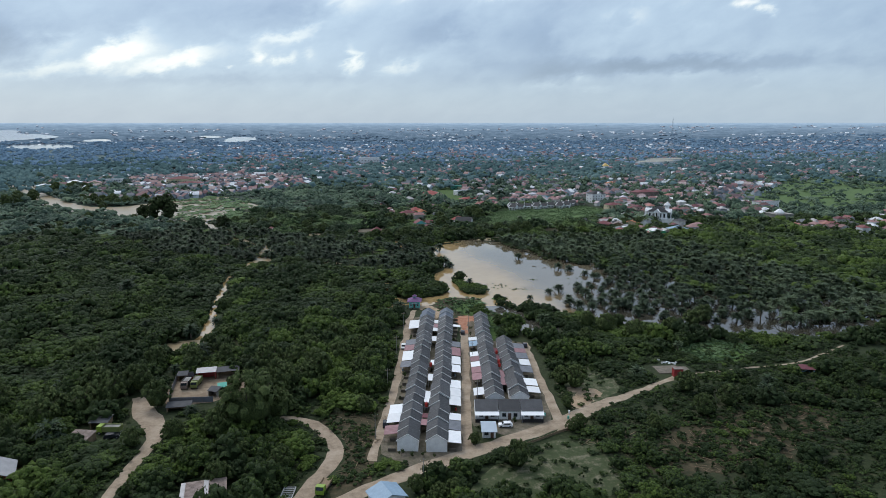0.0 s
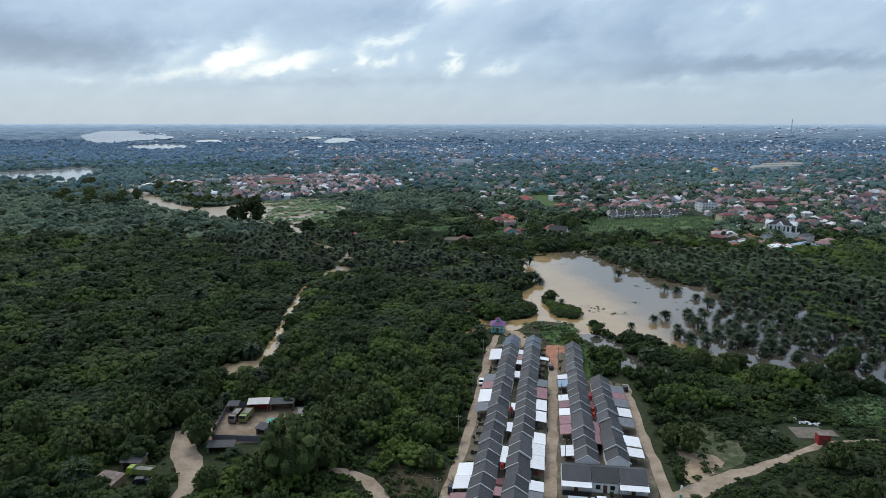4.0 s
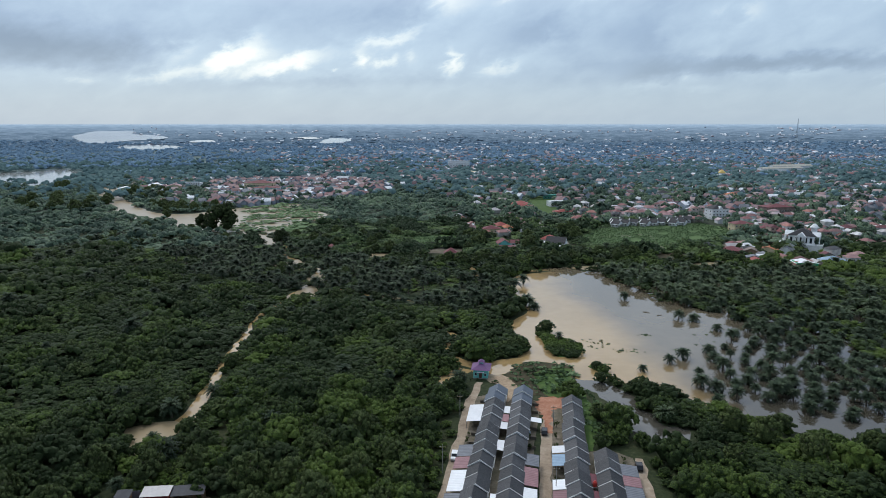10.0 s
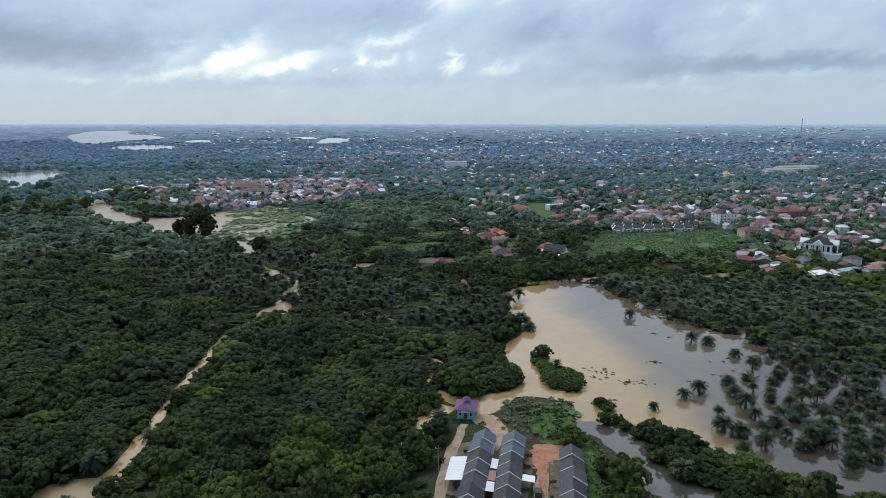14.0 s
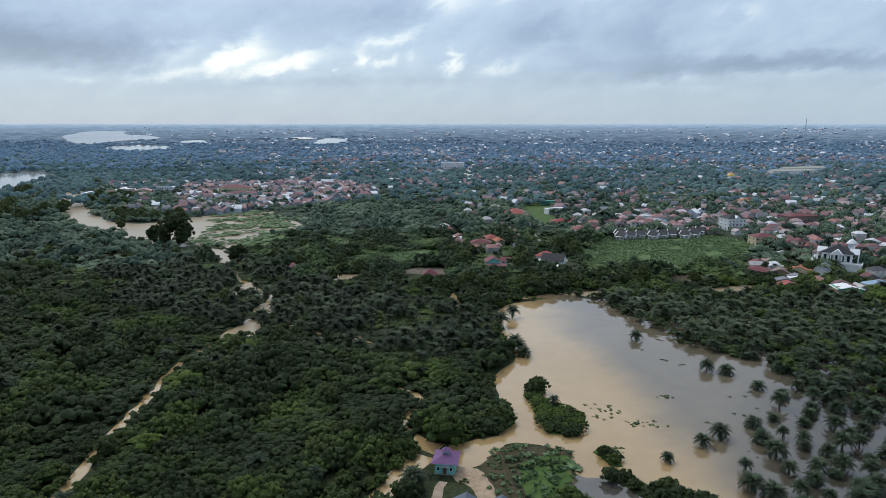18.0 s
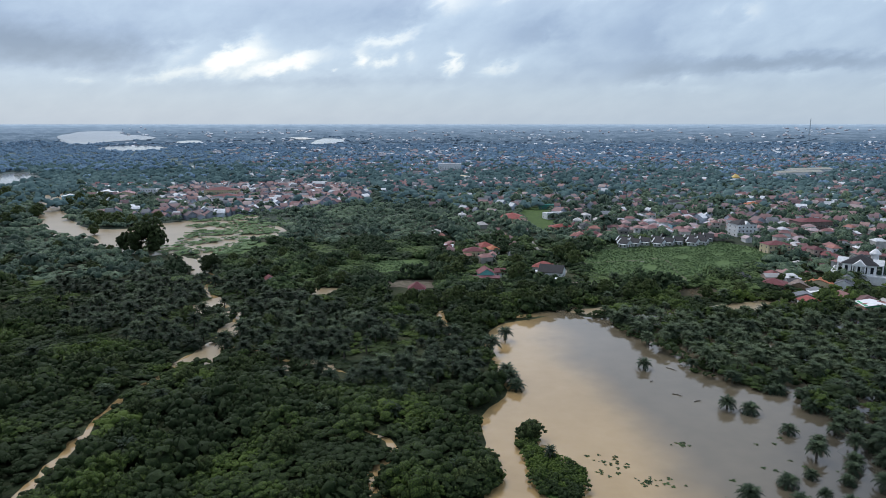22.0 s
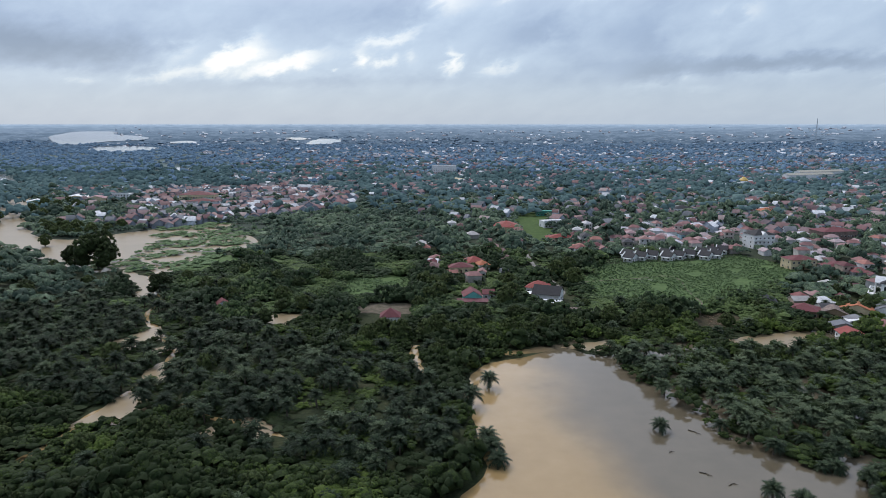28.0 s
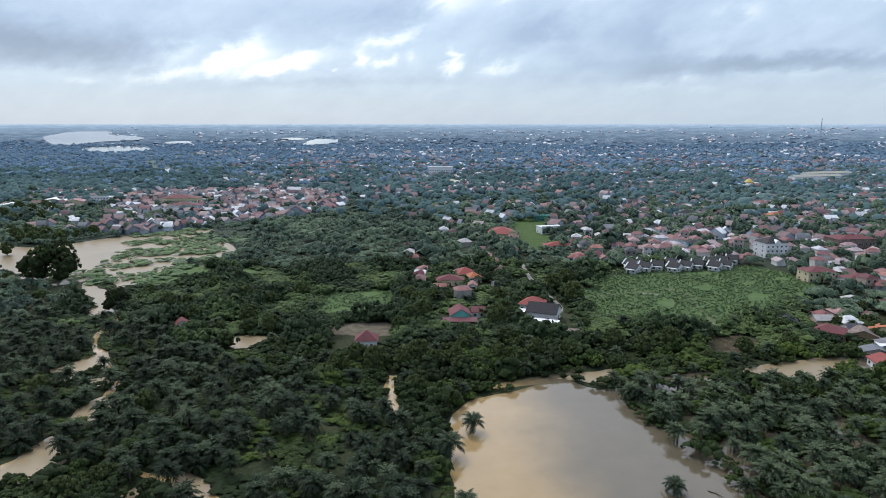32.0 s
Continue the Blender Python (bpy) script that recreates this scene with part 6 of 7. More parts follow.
TAKEN = [np.array([(52, 555), (52, 583), (76, 583), (76, 555)]), np.array([(86, 560), (86, 600), (118, 600), (118, 536), (98, 536)]), np.array([(150, 662), (150, 700), (262, 700), (262, 668)]), np.array([(262, 700), (262, 740), (306, 740), (306, 700)]),
         np.array([(255, 535), (255, 580), (318, 580), (318, 535)]), np.array([(90, 790), (90, 815), (116, 815), (116, 790)]), np.array([(232, 474), (232, 494), (258, 494), (258, 474)])]
P = np.concatenate([scatter(-520, -30, 800, 1180, 11.5, rng, 0.45), scatter(15, 135, 590, 960, 15, rng, 0.35), scatter(130, 640, 480, 1000, 12, rng, 0.5)])
P = P[any_in(P, TOWNS) & ~any_in(P, GARDENS) & ~any_in(P, TAKEN) & in_view(P) & ~wet(P, 6) & ~paved(P, 6)]
P = P[rng.uniform(size=len(P)) < np.where(inside(P, TOWNS[0]), np.where(P[:, 0] < town_edge(P), 0.3, 0.82), np.where(inside(P, TOWNS[1]), 0.32, np.where(np.hypot(P[:, 0] - 270, (P[:, 1] - 745) * 1.3) < 85, 0.85, 0.52))) * (0.6 + 0.8 * np.clip(field(P, 70, 12), 0, 1))]
P = P[np.argsort(np.hypot(P[:, 0] - 55, P[:, 1] - 271))]
for x, y, z in P[:300]:
    new_estate = math.hypot(x - 270, (y - 745) * 1.3) < 95
    copy_thing(SALMON[int(rng.integers(3))] if new_estate else KINDS[int(rng.integers(6))], pose(x, y, 0, 0, 0, rng.choice((0, 90, 12, 100, -15, 75, 180)) + rng.normal(0, 6)))
for t in KINDS + SALMON:
    far_away(t)

# the rest of the town: joined houses, walls and roofs
HV = np.array([(-1, -1, 0), (1, -1, 0), (1, 1, 0), (-1, 1, 0), (-1, -1, .6), (1, -1, .6), (1, 1, .6), (-1, 1, .6), (0, -1, .98), (0, 1, .98),
               (-1.12, -1.1, .56), (1.12, -1.1, .56), (1.12, 1.1, .56), (-1.12, 1.1, .56), (0, -1.1, 1.02), (0, 1.1, 1.02)], float)
HF = np.array([(0, 1, 5), (0, 5, 4), (1, 2, 6), (1, 6, 5), (2, 3, 7), (2, 7, 6), (3, 0, 4), (3, 4, 7), (4, 5, 8), (6, 7, 9), (10, 14, 15), (10, 15, 13), (11, 12, 15), (11, 15, 14)])
HI = np.array([1] * 10 + [0] * 4)


def joined_town(name, P, size, high, mats, label):
    V, F, T = spread([(HV, HF, np.zeros(16))], P, rng, size, high, rng.uniform(0, 1, len(P)))
    stuff(name, V, F, T, mats, label, "town", np.tile(HI, len(P)))


rest = P[300:]
P = scatter(-1100, 1500, 960, 2000, 16, rng, 0.95)
f = field(P, 170, 9)
P = P[in_view(P) & ~inside(P, FLATS) & (P[:, 0] > -0.22 * P[:, 1] - 40) & (rng.uniform(size=len(P)) < np.clip((f - 0.36) * 3.0, 0.08, 0.95) * np.clip(2.1 - P[:, 1] / 1300, 0.5, 1))]
P = np.concatenate([rest, P])
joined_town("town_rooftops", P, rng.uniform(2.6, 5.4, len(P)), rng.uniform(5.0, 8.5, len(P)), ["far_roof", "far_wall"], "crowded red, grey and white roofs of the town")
P = scatter(-1900, 2500, 2000, 2650, 28, rng, 0.95)
f = field(P, 400, 10)
P = P[in_view(P) & (P[:, 0] > -0.30 * P[:, 1]) & (rng.uniform(size=len(P)) < np.clip((f - 0.32) * 1.0, 0.03, 0.45))]
P[:, 2] = land(P)
joined_town("far_rooftops", P, rng.uniform(3, 8, len(P)), rng.uniform(7, 11, len(P)), ["hazed_roof", "hazed_roof"], "far roofs of the town among trees")

P = scatter(-2600, 3800, 2650, 4300, 62, rng, 0.95)
f = field(P, 600, 14)
P = P[in_view(P) & ~any_in(P, REACHES) & (np.hypot(P[:, 0] - 30, P[:, 1] - 150) < 4500) & (P[:, 0] > -0.45 * P[:, 1]) & (rng.uniform(size=len(P)) < np.clip((f - 0.35) * 1.1, 0.03, 0.5))]
P[:, 2] = land(P) - 2
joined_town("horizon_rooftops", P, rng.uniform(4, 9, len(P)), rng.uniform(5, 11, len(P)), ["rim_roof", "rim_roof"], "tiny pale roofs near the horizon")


# ---- landmarks and things ----
def rgb(key, name, col, rough=0.7, var=0.2, metal=0.0):
    M[key] = plain(name, col, rough, var, metal=metal)


rgb("teal", "teal_wall_paint", (0.16, 0.50, 0.46))
rgb("teal_dark", "dark_teal_paint", (0.05, 0.22, 0.18))
rgb("purple", "purple_roof_sheet", (0.15, 0.075, 0.17))
rgb("white", "white_wall_paint", (0.74, 0.75, 0.75))
rgb("black_roof", "black_roof_tiles", (0.025, 0.026, 0.03))
rgb("red_roof", "red_roof_tiles", (0.27, 0.065, 0.055))
rgb("orange_roof", "orange_roof_tiles", (0.40, 0.14, 0.07))
rgb("maroon_roof", "maroon_roof_tiles", (0.16, 0.05, 0.055))
rgb("green_wall", "bright_green_sheet", (0.05, 0.33, 0.16))
rgb("gold", "gold_dome_paint", (0.58, 0.40, 0.12), 0.4)
rgb("cream", "cream_wall_paint", (0.60, 0.50, 0.33))
rgb("dull_cream", "faded_cream_sheet", (0.36, 0.35, 0.30))
rgb("rust", "rusty_corrugated_sheet", (0.20, 0.155, 0.135), 0.8, 0.7)
rgb("lime", "lime_green_paint", (0.20, 0.30, 0.04), 0.45)
rgb("olive", "olive_paint", (0.16, 0.19, 0.06), 0.5)
rgb("tyre", "black_rubber", (0.02, 0.02, 0.02), 0.9)
rgb("car_white", "white_car_paint", (0.75, 0.76, 0.77), 0.3)
rgb("car_black", "black_car_paint", (0.02, 0.021, 0.025), 0.25)
rgb("red_wall", "red_shed_paint", (0.30, 0.035, 0.035))
rgb("tarp", "green_tarpaulin", (0.08, 0.35, 0.28))
rgb("lightblue", "light_blue_paint", (0.30, 0.52, 0.60))


def hip_roof(bm, w, d, z, rh, ridge, eave=0.6):
    c = [bm.verts.new(q) for q in ((-w / 2 - eave, -d / 2 - eave, z), (w / 2 + eave, -d / 2 - eave, z), (w / 2 + eave, d / 2 + eave, z), (-w / 2 - eave, d / 2 + eave, z))]
    a, b = bm.verts.new((0, -ridge / 2 - 0.01, z + rh)), bm.verts.new((0, ridge / 2 + 0.01, z + rh))
    for f in ((c[0], c[1], a), (c[1], c[2], b, a), (c[2], c[3], b), (c[3], c[0], a, b), c[::-1]):
        bm.faces.new(f)
    return bm


def dome(bm, x, y, z, r, tall=1.0, rings=7, seg=18):
    """An onion-shaped dome with a finial."""
    prev = None
    for i in range(rings + 1):
        t = i / rings
        rr = r * (math.cos(t * math.pi / 2) ** 0.8 if t < 1 else 0.02) * (1 + 0.12 * math.sin(min(1, t * 2.2) * math.pi))
        zz = z + r * tall * (t * 1.25)
        ring = [bm.verts.new((x + max(rr, 0.02) * math.cos(a), y + max(rr, 0.02) * math.sin(a), zz)) for a in (k * 2 * math.pi / seg for k in range(seg))]
        if prev:
            for k in range(seg):
                bm.faces.new((prev[k], prev[(k + 1) % seg], ring[(k + 1) % seg], ring[k]))
        prev = ring
    tube(bm, (x, y, z + r * tall * 1.2), (x, y, z + r * tall * 1.25 + 1.2), 0.1, 0.03, 6)
    return bm


def house(name, label, x, y, turn, w, d, h, rh, roof, wall, kind="gable", floors=1, porch=None, group="", win="glass"):
    """A house with walls, roof, door, framed windows and an optional lean-to on its front (-y)."""
    root = thing(name, label, "house", pose(x, y, 0, 0, 0, turn), group)
    if kind == "hip":
        part("wall", boxed(-w / 2, -d / 2, 0, w / 2, d / 2, h), wall, root)
        part("roof", hip_roof(bmesh.new(), w, d, h, rh, max(d - w, 0) * 0.8), roof, root)
    elif kind == "flat":
        part("wall", boxed(-w / 2, -d / 2, 0, w / 2, d / 2, h), wall, root)
        part("roof", boxed(-w / 2 - 0.3, -d / 2 - 0.3, h, w / 2 + 0.3, d / 2 + 0.3, h + 0.25), roof, root)
        part("parapet", boxed(-w / 2 - 0.3, -d / 2 - 0.3, h + 0.25, w / 2 + 0.3, -d / 2 - 0.1, h + 0.25 + rh), wall, root)
    else:
        part("wall", solid([(-w / 2, 0), (w / 2, 0), (w / 2, h), (0, h + rh - 0.15), (-w / 2, h)], -d / 2, d / 2), wall, root)
        for s in (-1, 1):
            part("roof", solid([(0, h + rh), (s * (w / 2 + 0.6), h - 0.15), (s * (w / 2 + 0.6), h - 0.3), (0, h + rh - 0.15)], -d / 2 - 0.5, d / 2 + 0.5), roof, root)
    for fl in range(floors):
        k = max(2, int(w / 3))
        for i in range(k):
            xc = -w / 2 + w * (i + 0.5) / k
            if fl == 0 and i == k // 2:
                part("door", boxed(xc - 0.5, -d / 2 - 0.07, 0, xc + 0.5, -d / 2 + 0.03, 2.1), "door", root)
                continue
            f = part("window", boxed(xc - 0.65, -d / 2 - 0.07, 0.9 + fl * 3.1, xc + 0.65, -d / 2 + 0.03, 2.2 + fl * 3.1), "verge", root)
            part("pane", boxed(xc - 0.55, -d / 2 - 0.10, 1.0 + fl * 3.1, xc + 0.55, -d / 2 - 0.06, 2.1 + fl * 3.1), win, f)
        for s in (-1, 1):
            for yc in (-d / 4, d / 4):
                xs = s * w / 2
                f = part("window", boxed(xs - 0.06, yc - 0.6, 0.9 + fl * 3.1, xs + 0.06, yc + 0.6, 2.1 + fl * 3.1), "verge", root)
                part("pane", boxed(xs - 0.09, yc - 0.5, 1.0 + fl * 3.1, xs + 0.09, yc + 0.5, 2.0 + fl * 3.1), win, f)
    if porch:
        out, pm = porch
        part("porch_roof", solid_x([(-d / 2 - out, h - 0.95), (-d / 2 + 0.1, h - 0.35), (-d / 2 + 0.1, h - 0.45), (-d / 2 - out, h - 1.05)], -w / 2 - 0.3, w / 2 + 0.3), pm, root)
        for s in (-1, 1):
            part("post", boxed(s * w / 2 - 0.08, -d / 2 - out + 0.1, 0, s * w / 2 + 0.08, -d / 2 - out + 0.26, h - 1.0), "wood", root)
    return root


def solid_x(profile, x0, x1):
    """A profile in y, z, drawn out along x."""
    bm = solid(profile, x0, x1)
    for q in bm.verts:
        q.co = Vector((q.co.y, q.co.x, q.co.z))
    bmesh.ops.recalc_face_normals(bm, faces=bm.faces[:])
    return bm


# small teal prayer house with a stepped purple roof
root = thing("prayer_house", "small teal house with a stepped purple hipped roof", "house", ESTATE @ pose(-21.2, 144.4, 0))
part("wall", boxed(-2.6, -3, 0, 2.6, 3, 3.4), "teal", root)
part("plinth", boxed(-2.8, -3.2, 0, 2.8, 3.2, 0.3), "concrete", root)
part("roof", hip_roof(bmesh.new(), 5.2, 6.0, 3.4, 1.7, 0.8, 0.9), "purple", root)
part("upper_wall", boxed(-0.7, -0.7, 4.6, 0.7, 0.7, 5.5), "teal", root)
part("upper_roof", hip_roof(bmesh.new(), 1.4, 1.4, 5.5, 1.0, 0.0, 0.45), "purple", root)
part("door", boxed(-0.5, -3.08, 0.3, 0.5, -2.98, 2.3), "door", root)
part("awning", boxed(-1.3, -3.9, 2.5, 1.3, -2.98, 2.6), "white_sheet", root)
for s in (-1, 1):
    f = part("window", boxed(s * 1.7 - 0.4, -3.07, 1.1, s * 1.7 + 0.4, -2.98, 2.2), "white", root)
    part("pane", boxed(s * 1.7 - 0.32, -3.1, 1.2, s * 1.7 + 0.32, -3.06, 2.1), "glass", f)

# large white mosque on a walled podium
root = thing("mosque", "large white mosque with a black hipped roof and onion dome", "mosque", pose(283, 566, 0, 0, 0, -36))
part("podium", boxed(-14, -11, 0, 14, 11, 4.2), "wall", root)
for a in ((-14.2, -11.2, 4.2, 14.2, -10.7, 5.1), (-14.2, 10.7, 4.2, 14.2, 11.2, 5.1), (-14.2, -10.7, 4.2, -13.7, 10.7, 5.1), (13.7, -10.7, 4.2, 14.2, 10.7, 5.1)):
    part("parapet", boxed(*a), "white", root)
part("hall", boxed(-8.5, -7, 4.2, 8.5, 7, 10.4), "white", root)
part("roof", hip_roof(bmesh.new(), 17, 14, 10.4, 5.0, 2, 0.8), "black_roof", root)
for tx, ty, tr in ((0, -8, 0), (-9.5, 0, 90), (9.5, 0, -90)):
    m = Matrix.Rotation(radians(-tr), 3, "Z")
    bm = solid([(-3.4, 10.2), (0, 13.0), (3.4, 10.2), (3.4, 9.7), (-3.4, 9.7)], -2.2, 3.5)
    bmesh.ops.rotate(bm, verts=bm.verts[:], matrix=m)
    bmesh.ops.translate(bm, verts=bm.verts[:], vec=(tx, ty, 0))
    pt = part("portico", bm, "white", root)
    for k in (-3.0, -1.0, 1.0, 3.0):
        bm = bmesh.new()
        tube(bm, (k, -1.8, 4.2), (k, -1.8, 9.75), 0.35, 0.32, 8)
        bmesh.ops.rotate(bm, verts=bm.verts[:], matrix=m)
        bmesh.ops.translate(bm, verts=bm.verts[:], vec=(tx, ty, 0))
        part("column", bm, "white", pt)
for k in range(5):
    part("window", boxed(-7.2 + k * 3.2, -7.1, 5.4, -5.7 + k * 3.2, -6.95, 9.2), "glass", root)
    part("window", boxed(8.45, -6 + k * 2.5, 5.4, 8.6, -4.6 + k * 2.5, 9.2), "glass", root)
bm = bmesh.new()
tube(bm, (6.5, 5.0, 10.4), (6.5, 5.0, 15.2), 2.1, 2.0, 14)
part("drum", bm, "white", root)
part("dome", dome(bmesh.new(), 6.5, 5.0, 15.1, 2.9), "white", root, "white onion dome")
h2 = house("hall", "long grey-roofed hall beside the mosque", 262, 545, -36, 8, 18, 4, 2.4, "grey_sheet", "white")
house("green_shop", "bright green walled shop with a white sheet roof", 247, 496, -8, 13, 10, 4.6, 1.2, "white_sheet", "green_wall")
house("blue_roof_house", "white house with a light blue roof", 270, 505, 10, 14, 10, 4.2, 2.6, "blue_sheet", "white", "hip")
root = thing("small_mosque", "small grey mosque with a white dome", "mosque", pose(400, 560, 0))
part("hall", boxed(-9, -8, 0, 9, 8, 6.5), "concrete", root)
part("roof", boxed(-9.6, -8.6, 6.5, 9.6, 8.6, 7.0), "concrete", root)
part("dome", dome(bmesh.new(), 0, 0, 7.0, 4.2, 0.8), "white", root, "white dome")
root = thing("small_mosque", "low mosque with small white domes among houses", "mosque", pose(238, 830, 0))
part("hall", boxed(-7, -6, 0, 7, 6, 5.5), "white", root)
part("roof", hip_roof(bmesh.new(), 14, 12, 5.5, 2.2, 3), "black_roof", root)
part("dome", dome(bmesh.new(), 0, 0, 7.0, 2.6), "white", root, "white dome")
root = thing("golden_mosque", "white mosque with a golden dome", "mosque", pose(495, 1220, 0))
part("hall", boxed(-11, -10, 0, 11, 10, 6), "white", root)
part("drum", boxed(-6, -6, 6, 6, 6, 8), "white", root)
part("dome", dome(bmesh.new(), 0, 0, 8, 6.0, 0.85), "gold", root, "golden dome")

# black-roofed terrace of white houses beside the field
for row, (x0, y0, count) in enumerate(((172, 684, 9), (170, 672, 8))):
    for i in range(count):
        x, y = x0 + 4 + i * 8.9, y0 + i * 1.1
        t = house("terrace_house", "white terrace house with a steep black roof", x, y + (i % 3) * 3.4, 50 + (i % 3) * 7, 9, 6.5, 3.4, 2.4, "black_roof", "white", group="terrace houses")
        part("verge", solid([(-5.3, 3.5), (0, 6.1), (5.3, 3.5), (5.3, 3.1), (0, 5.7), (-5.3, 3.1)], 3.8, 4.5), "white", t)
        part("canopy", boxed(-7.0, -3.0, 2.7, -4.55, 3.0, 2.82), "white_sheet", t)
root = house("villa", "tall white three-storey villa with a black hipped roof", 284, 724, 10, 17, 14, 10.2, 3.6, "black_roof", "white", "hip", 3)
part("gable", solid([(-3, 9.6), (0, 12.6), (3, 9.6)], -7.6, -3), "white", root)
part("balcony", boxed(-8.5, -8.4, 3.1, 2, -7.05, 3.4, -8.5, -8.4, 3.4, 2, -8.3, 4.2), "white", root)
part("balcony", boxed(-8.5, -8.4, 6.2, 2, -7.05, 6.5, -8.5, -8.4, 6.5, 2, -8.3, 7.3), "white", root)
for x, y, t, w, d, h, rh, r, wl, kd, fl, nm, lb in (
        (63, 571, 5, 9, 10, 3.6, 2.9, "maroon_roof", "teal", "gable", 1, "gable_house", "teal house with a maroon gable roof in a garden"),
        (72, 577, 90, 7, 6, 3.0, 1.8, "maroon_roof", "white", "gable", 1, "gable_house", "small maroon-roofed annexe beside a teal house"),
        (100, 589, -25, 11, 12, 3.6, 3.0, "red_roof", "white", "hip", 1, "red_roof_house", "house with a dull red hipped roof"),
        (103, 573, 68, 11, 14, 4.2, 3.6, "black_roof", "white", "gable", 1, "barn", "white barn with a broad black gable roof"),
        (59, 640, 4, 15, 8, 3.6, 2.6, "maroon_roof", "cream", "hip", 1, "red_roof_house", "long cream house with a maroon hipped roof"),
        (68, 656, 20, 12, 11, 3.8, 3.2, "red_roof", "cream", "hip", 1, "red_roof_house", "house with a bright red hipped roof"),
        (73, 648, 20, 7, 8, 3.4, 2.4, "orange_roof", "white", "hip", 1, "red_roof_house", "small house with an orange hipped roof"),
        (40, 650, -30, 6, 9, 3.2, 2.6, "maroon_roof", "cream", "gable", 1, "gable_house", "small brown-roofed house at the lane"),
        (23.5, 533, 3, 8.6, 7, 3.4, 3.6, "maroon_roof", "white", "hip", 1, "wooden_house", "small white house with a steep maroon hipped roof"),
        (-62, 556, 25, 5, 6, 3.0, 2.0, "maroon_roof", "white", "gable", 1, "hut", "small white hut with a maroon roof in scrub"),
        (103, 803, 2, 22, 24, 4.5, 4.0, "red_roof", "cream", "hip", 1, "red_hall", "large hall with a wide dull red roof"),
        (140, 748, 4, 22, 9, 3.8, 2.6, "red_roof", "cream", "hip", 1, "red_roof_house", "long red-roofed house beside the green field"),
        (146, 824, 15, 20, 12, 5.5, 1.0, "white_sheet", "white", "flat", 1, "warehouse", "white flat-roofed warehouse beside the field"),
        (152, 898, 0, 20, 9, 4.6, 0.6, "tarp", "teal_dark", "flat", 1, "shop_row", "dark teal flat-roofed shop building"),
        (292, 908, 0, 20, 14, 6.6, 3.0, "black_roof", "white", "hip", 2, "villa", "white two-storey house with a black hipped roof"),
        (238, 745, 0, 12, 10, 6.4, 1.6, "black_roof", "lightblue", "hip", 2, "blue_house", "two-storey light blue house among red roofs"),
        (377, 904, 0, 16, 12, 4.6, 3.2, "orange_roof", "cream", "hip", 1, "red_roof_house", "house with a bright orange hipped roof"),
        (356, 752, 8, 30, 16, 8.5, 3.0, "maroon_roof", "rust", "hip", 2, "brick_hall", "large brown brick building under construction"),
        (275, 650, 6, 17, 11, 6.5, 2.4, "maroon_roof", "cream", "hip", 2, "villa", "two-storey cream house with a brown roof"),
        (295, 642, 6, 20, 9, 4, 2.4, "maroon_roof", "white", "hip", 1, "red_roof_house", "long house with a maroon hipped roof"),
        (222, 545, -30, 13, 10, 3.4, 2.6, "maroon_roof", "wood", "hip", 1, "old_house", "old house with a wide brown roof"),
        (234, 541, -25, 11, 9, 3.2, 2.2, "rust", "wood", "gable", 1, "old_house", "old house with a rusty sheet roof"),
        (226, 520, -15, 9, 6, 3.0, 1.4, "grey_sheet", "concrete", "gable", 1, "shack", "low shack with a grey sheet roof"),
        (236, 526, -15, 8, 6, 3.0, 1.4, "white_sheet", "concrete", "gable", 1, "shack", "low shack with a white sheet roof"),
        (222, 508, -8, 9, 7, 3.2, 1.8, "red_roof", "white", "gable", 1, "shack", "small house with a dull red roof"),
        (248, 545, -36, 14, 7, 3.4, 2.4, "orange_roof", "cream", "gable", 1, "red_roof_house", "long house with an orange roof"),
        (210, 560, -20, 11, 9, 3.4, 2.6, "black_roof", "concrete", "gable", 1, "old_house", "dark-roofed house beside the field"),
        (-235, 1000, 0, 40, 16, 11, 4.0, "maroon_roof", "cream", "hip", 3, "school", "large cream school with a wide maroon roof"),
        (-215, 958, 0, 34, 11, 8, 3.0, "maroon_roof", "white", "hip", 2, "school", "white school wing with a maroon roof"),
        (-385, 1015, 20, 26, 22, 6, 3.0, "white_sheet", "cream", "gable", 1, "market_hall", "pale market hall with a wide gable roof"),
        (-358, 1008, 20, 20, 20, 6, 3.0, "pink_sheet", "cream", "gable", 1, "market_hall", "market hall with a faded pink gable roof"),
        (-335, 1025, 0, 20, 14, 9, 1.5, "white_sheet", "white", "flat", 3, "town_hall", "white flat-roofed block with a small tower"),
        (-414, 985, 30, 20, 12, 5, 2.0, "white_sheet", "lightblue", "gable", 1, "warehouse", "pale riverside warehouse with a white roof"),
        (50, 1452, 0, 44, 26, 16, 1.2, "white_sheet", "white", "flat", 4, "hospital", "large white four-storey block above the town"),
        (68, 1270, 0, 26, 18, 6, 3.0, "cream", "cream", "hip", 1, "yellow_hall", "low hall with a yellow roof"),
        (640, 1310, 106, 14, 90, 11, 2.5, "dull_cream", "white", "gable", 3, "college", "long white three-storey college with a faded cream roof"),
        (680, 1350, 106, 14, 90, 13, 2.5, "dull_cream", "white", "gable", 3, "college", "long white three-storey college with a faded cream roof"),
        (440, 640, 5, 22, 14, 8, 1.0, "pink_sheet", "white", "flat", 2, "pink_house", "two-storey white and pink house near the meadow"),
        (390, 640, 5, 18, 12, 6, 1.0, "white_sheet", "white", "flat", 2, "white_house", "white flat-roofed house near the meadow")):
    house(nm, lb, x, y, t, w, d, h, rh, r, wl, kd, fl)
# open sheds by the teal house and the barn
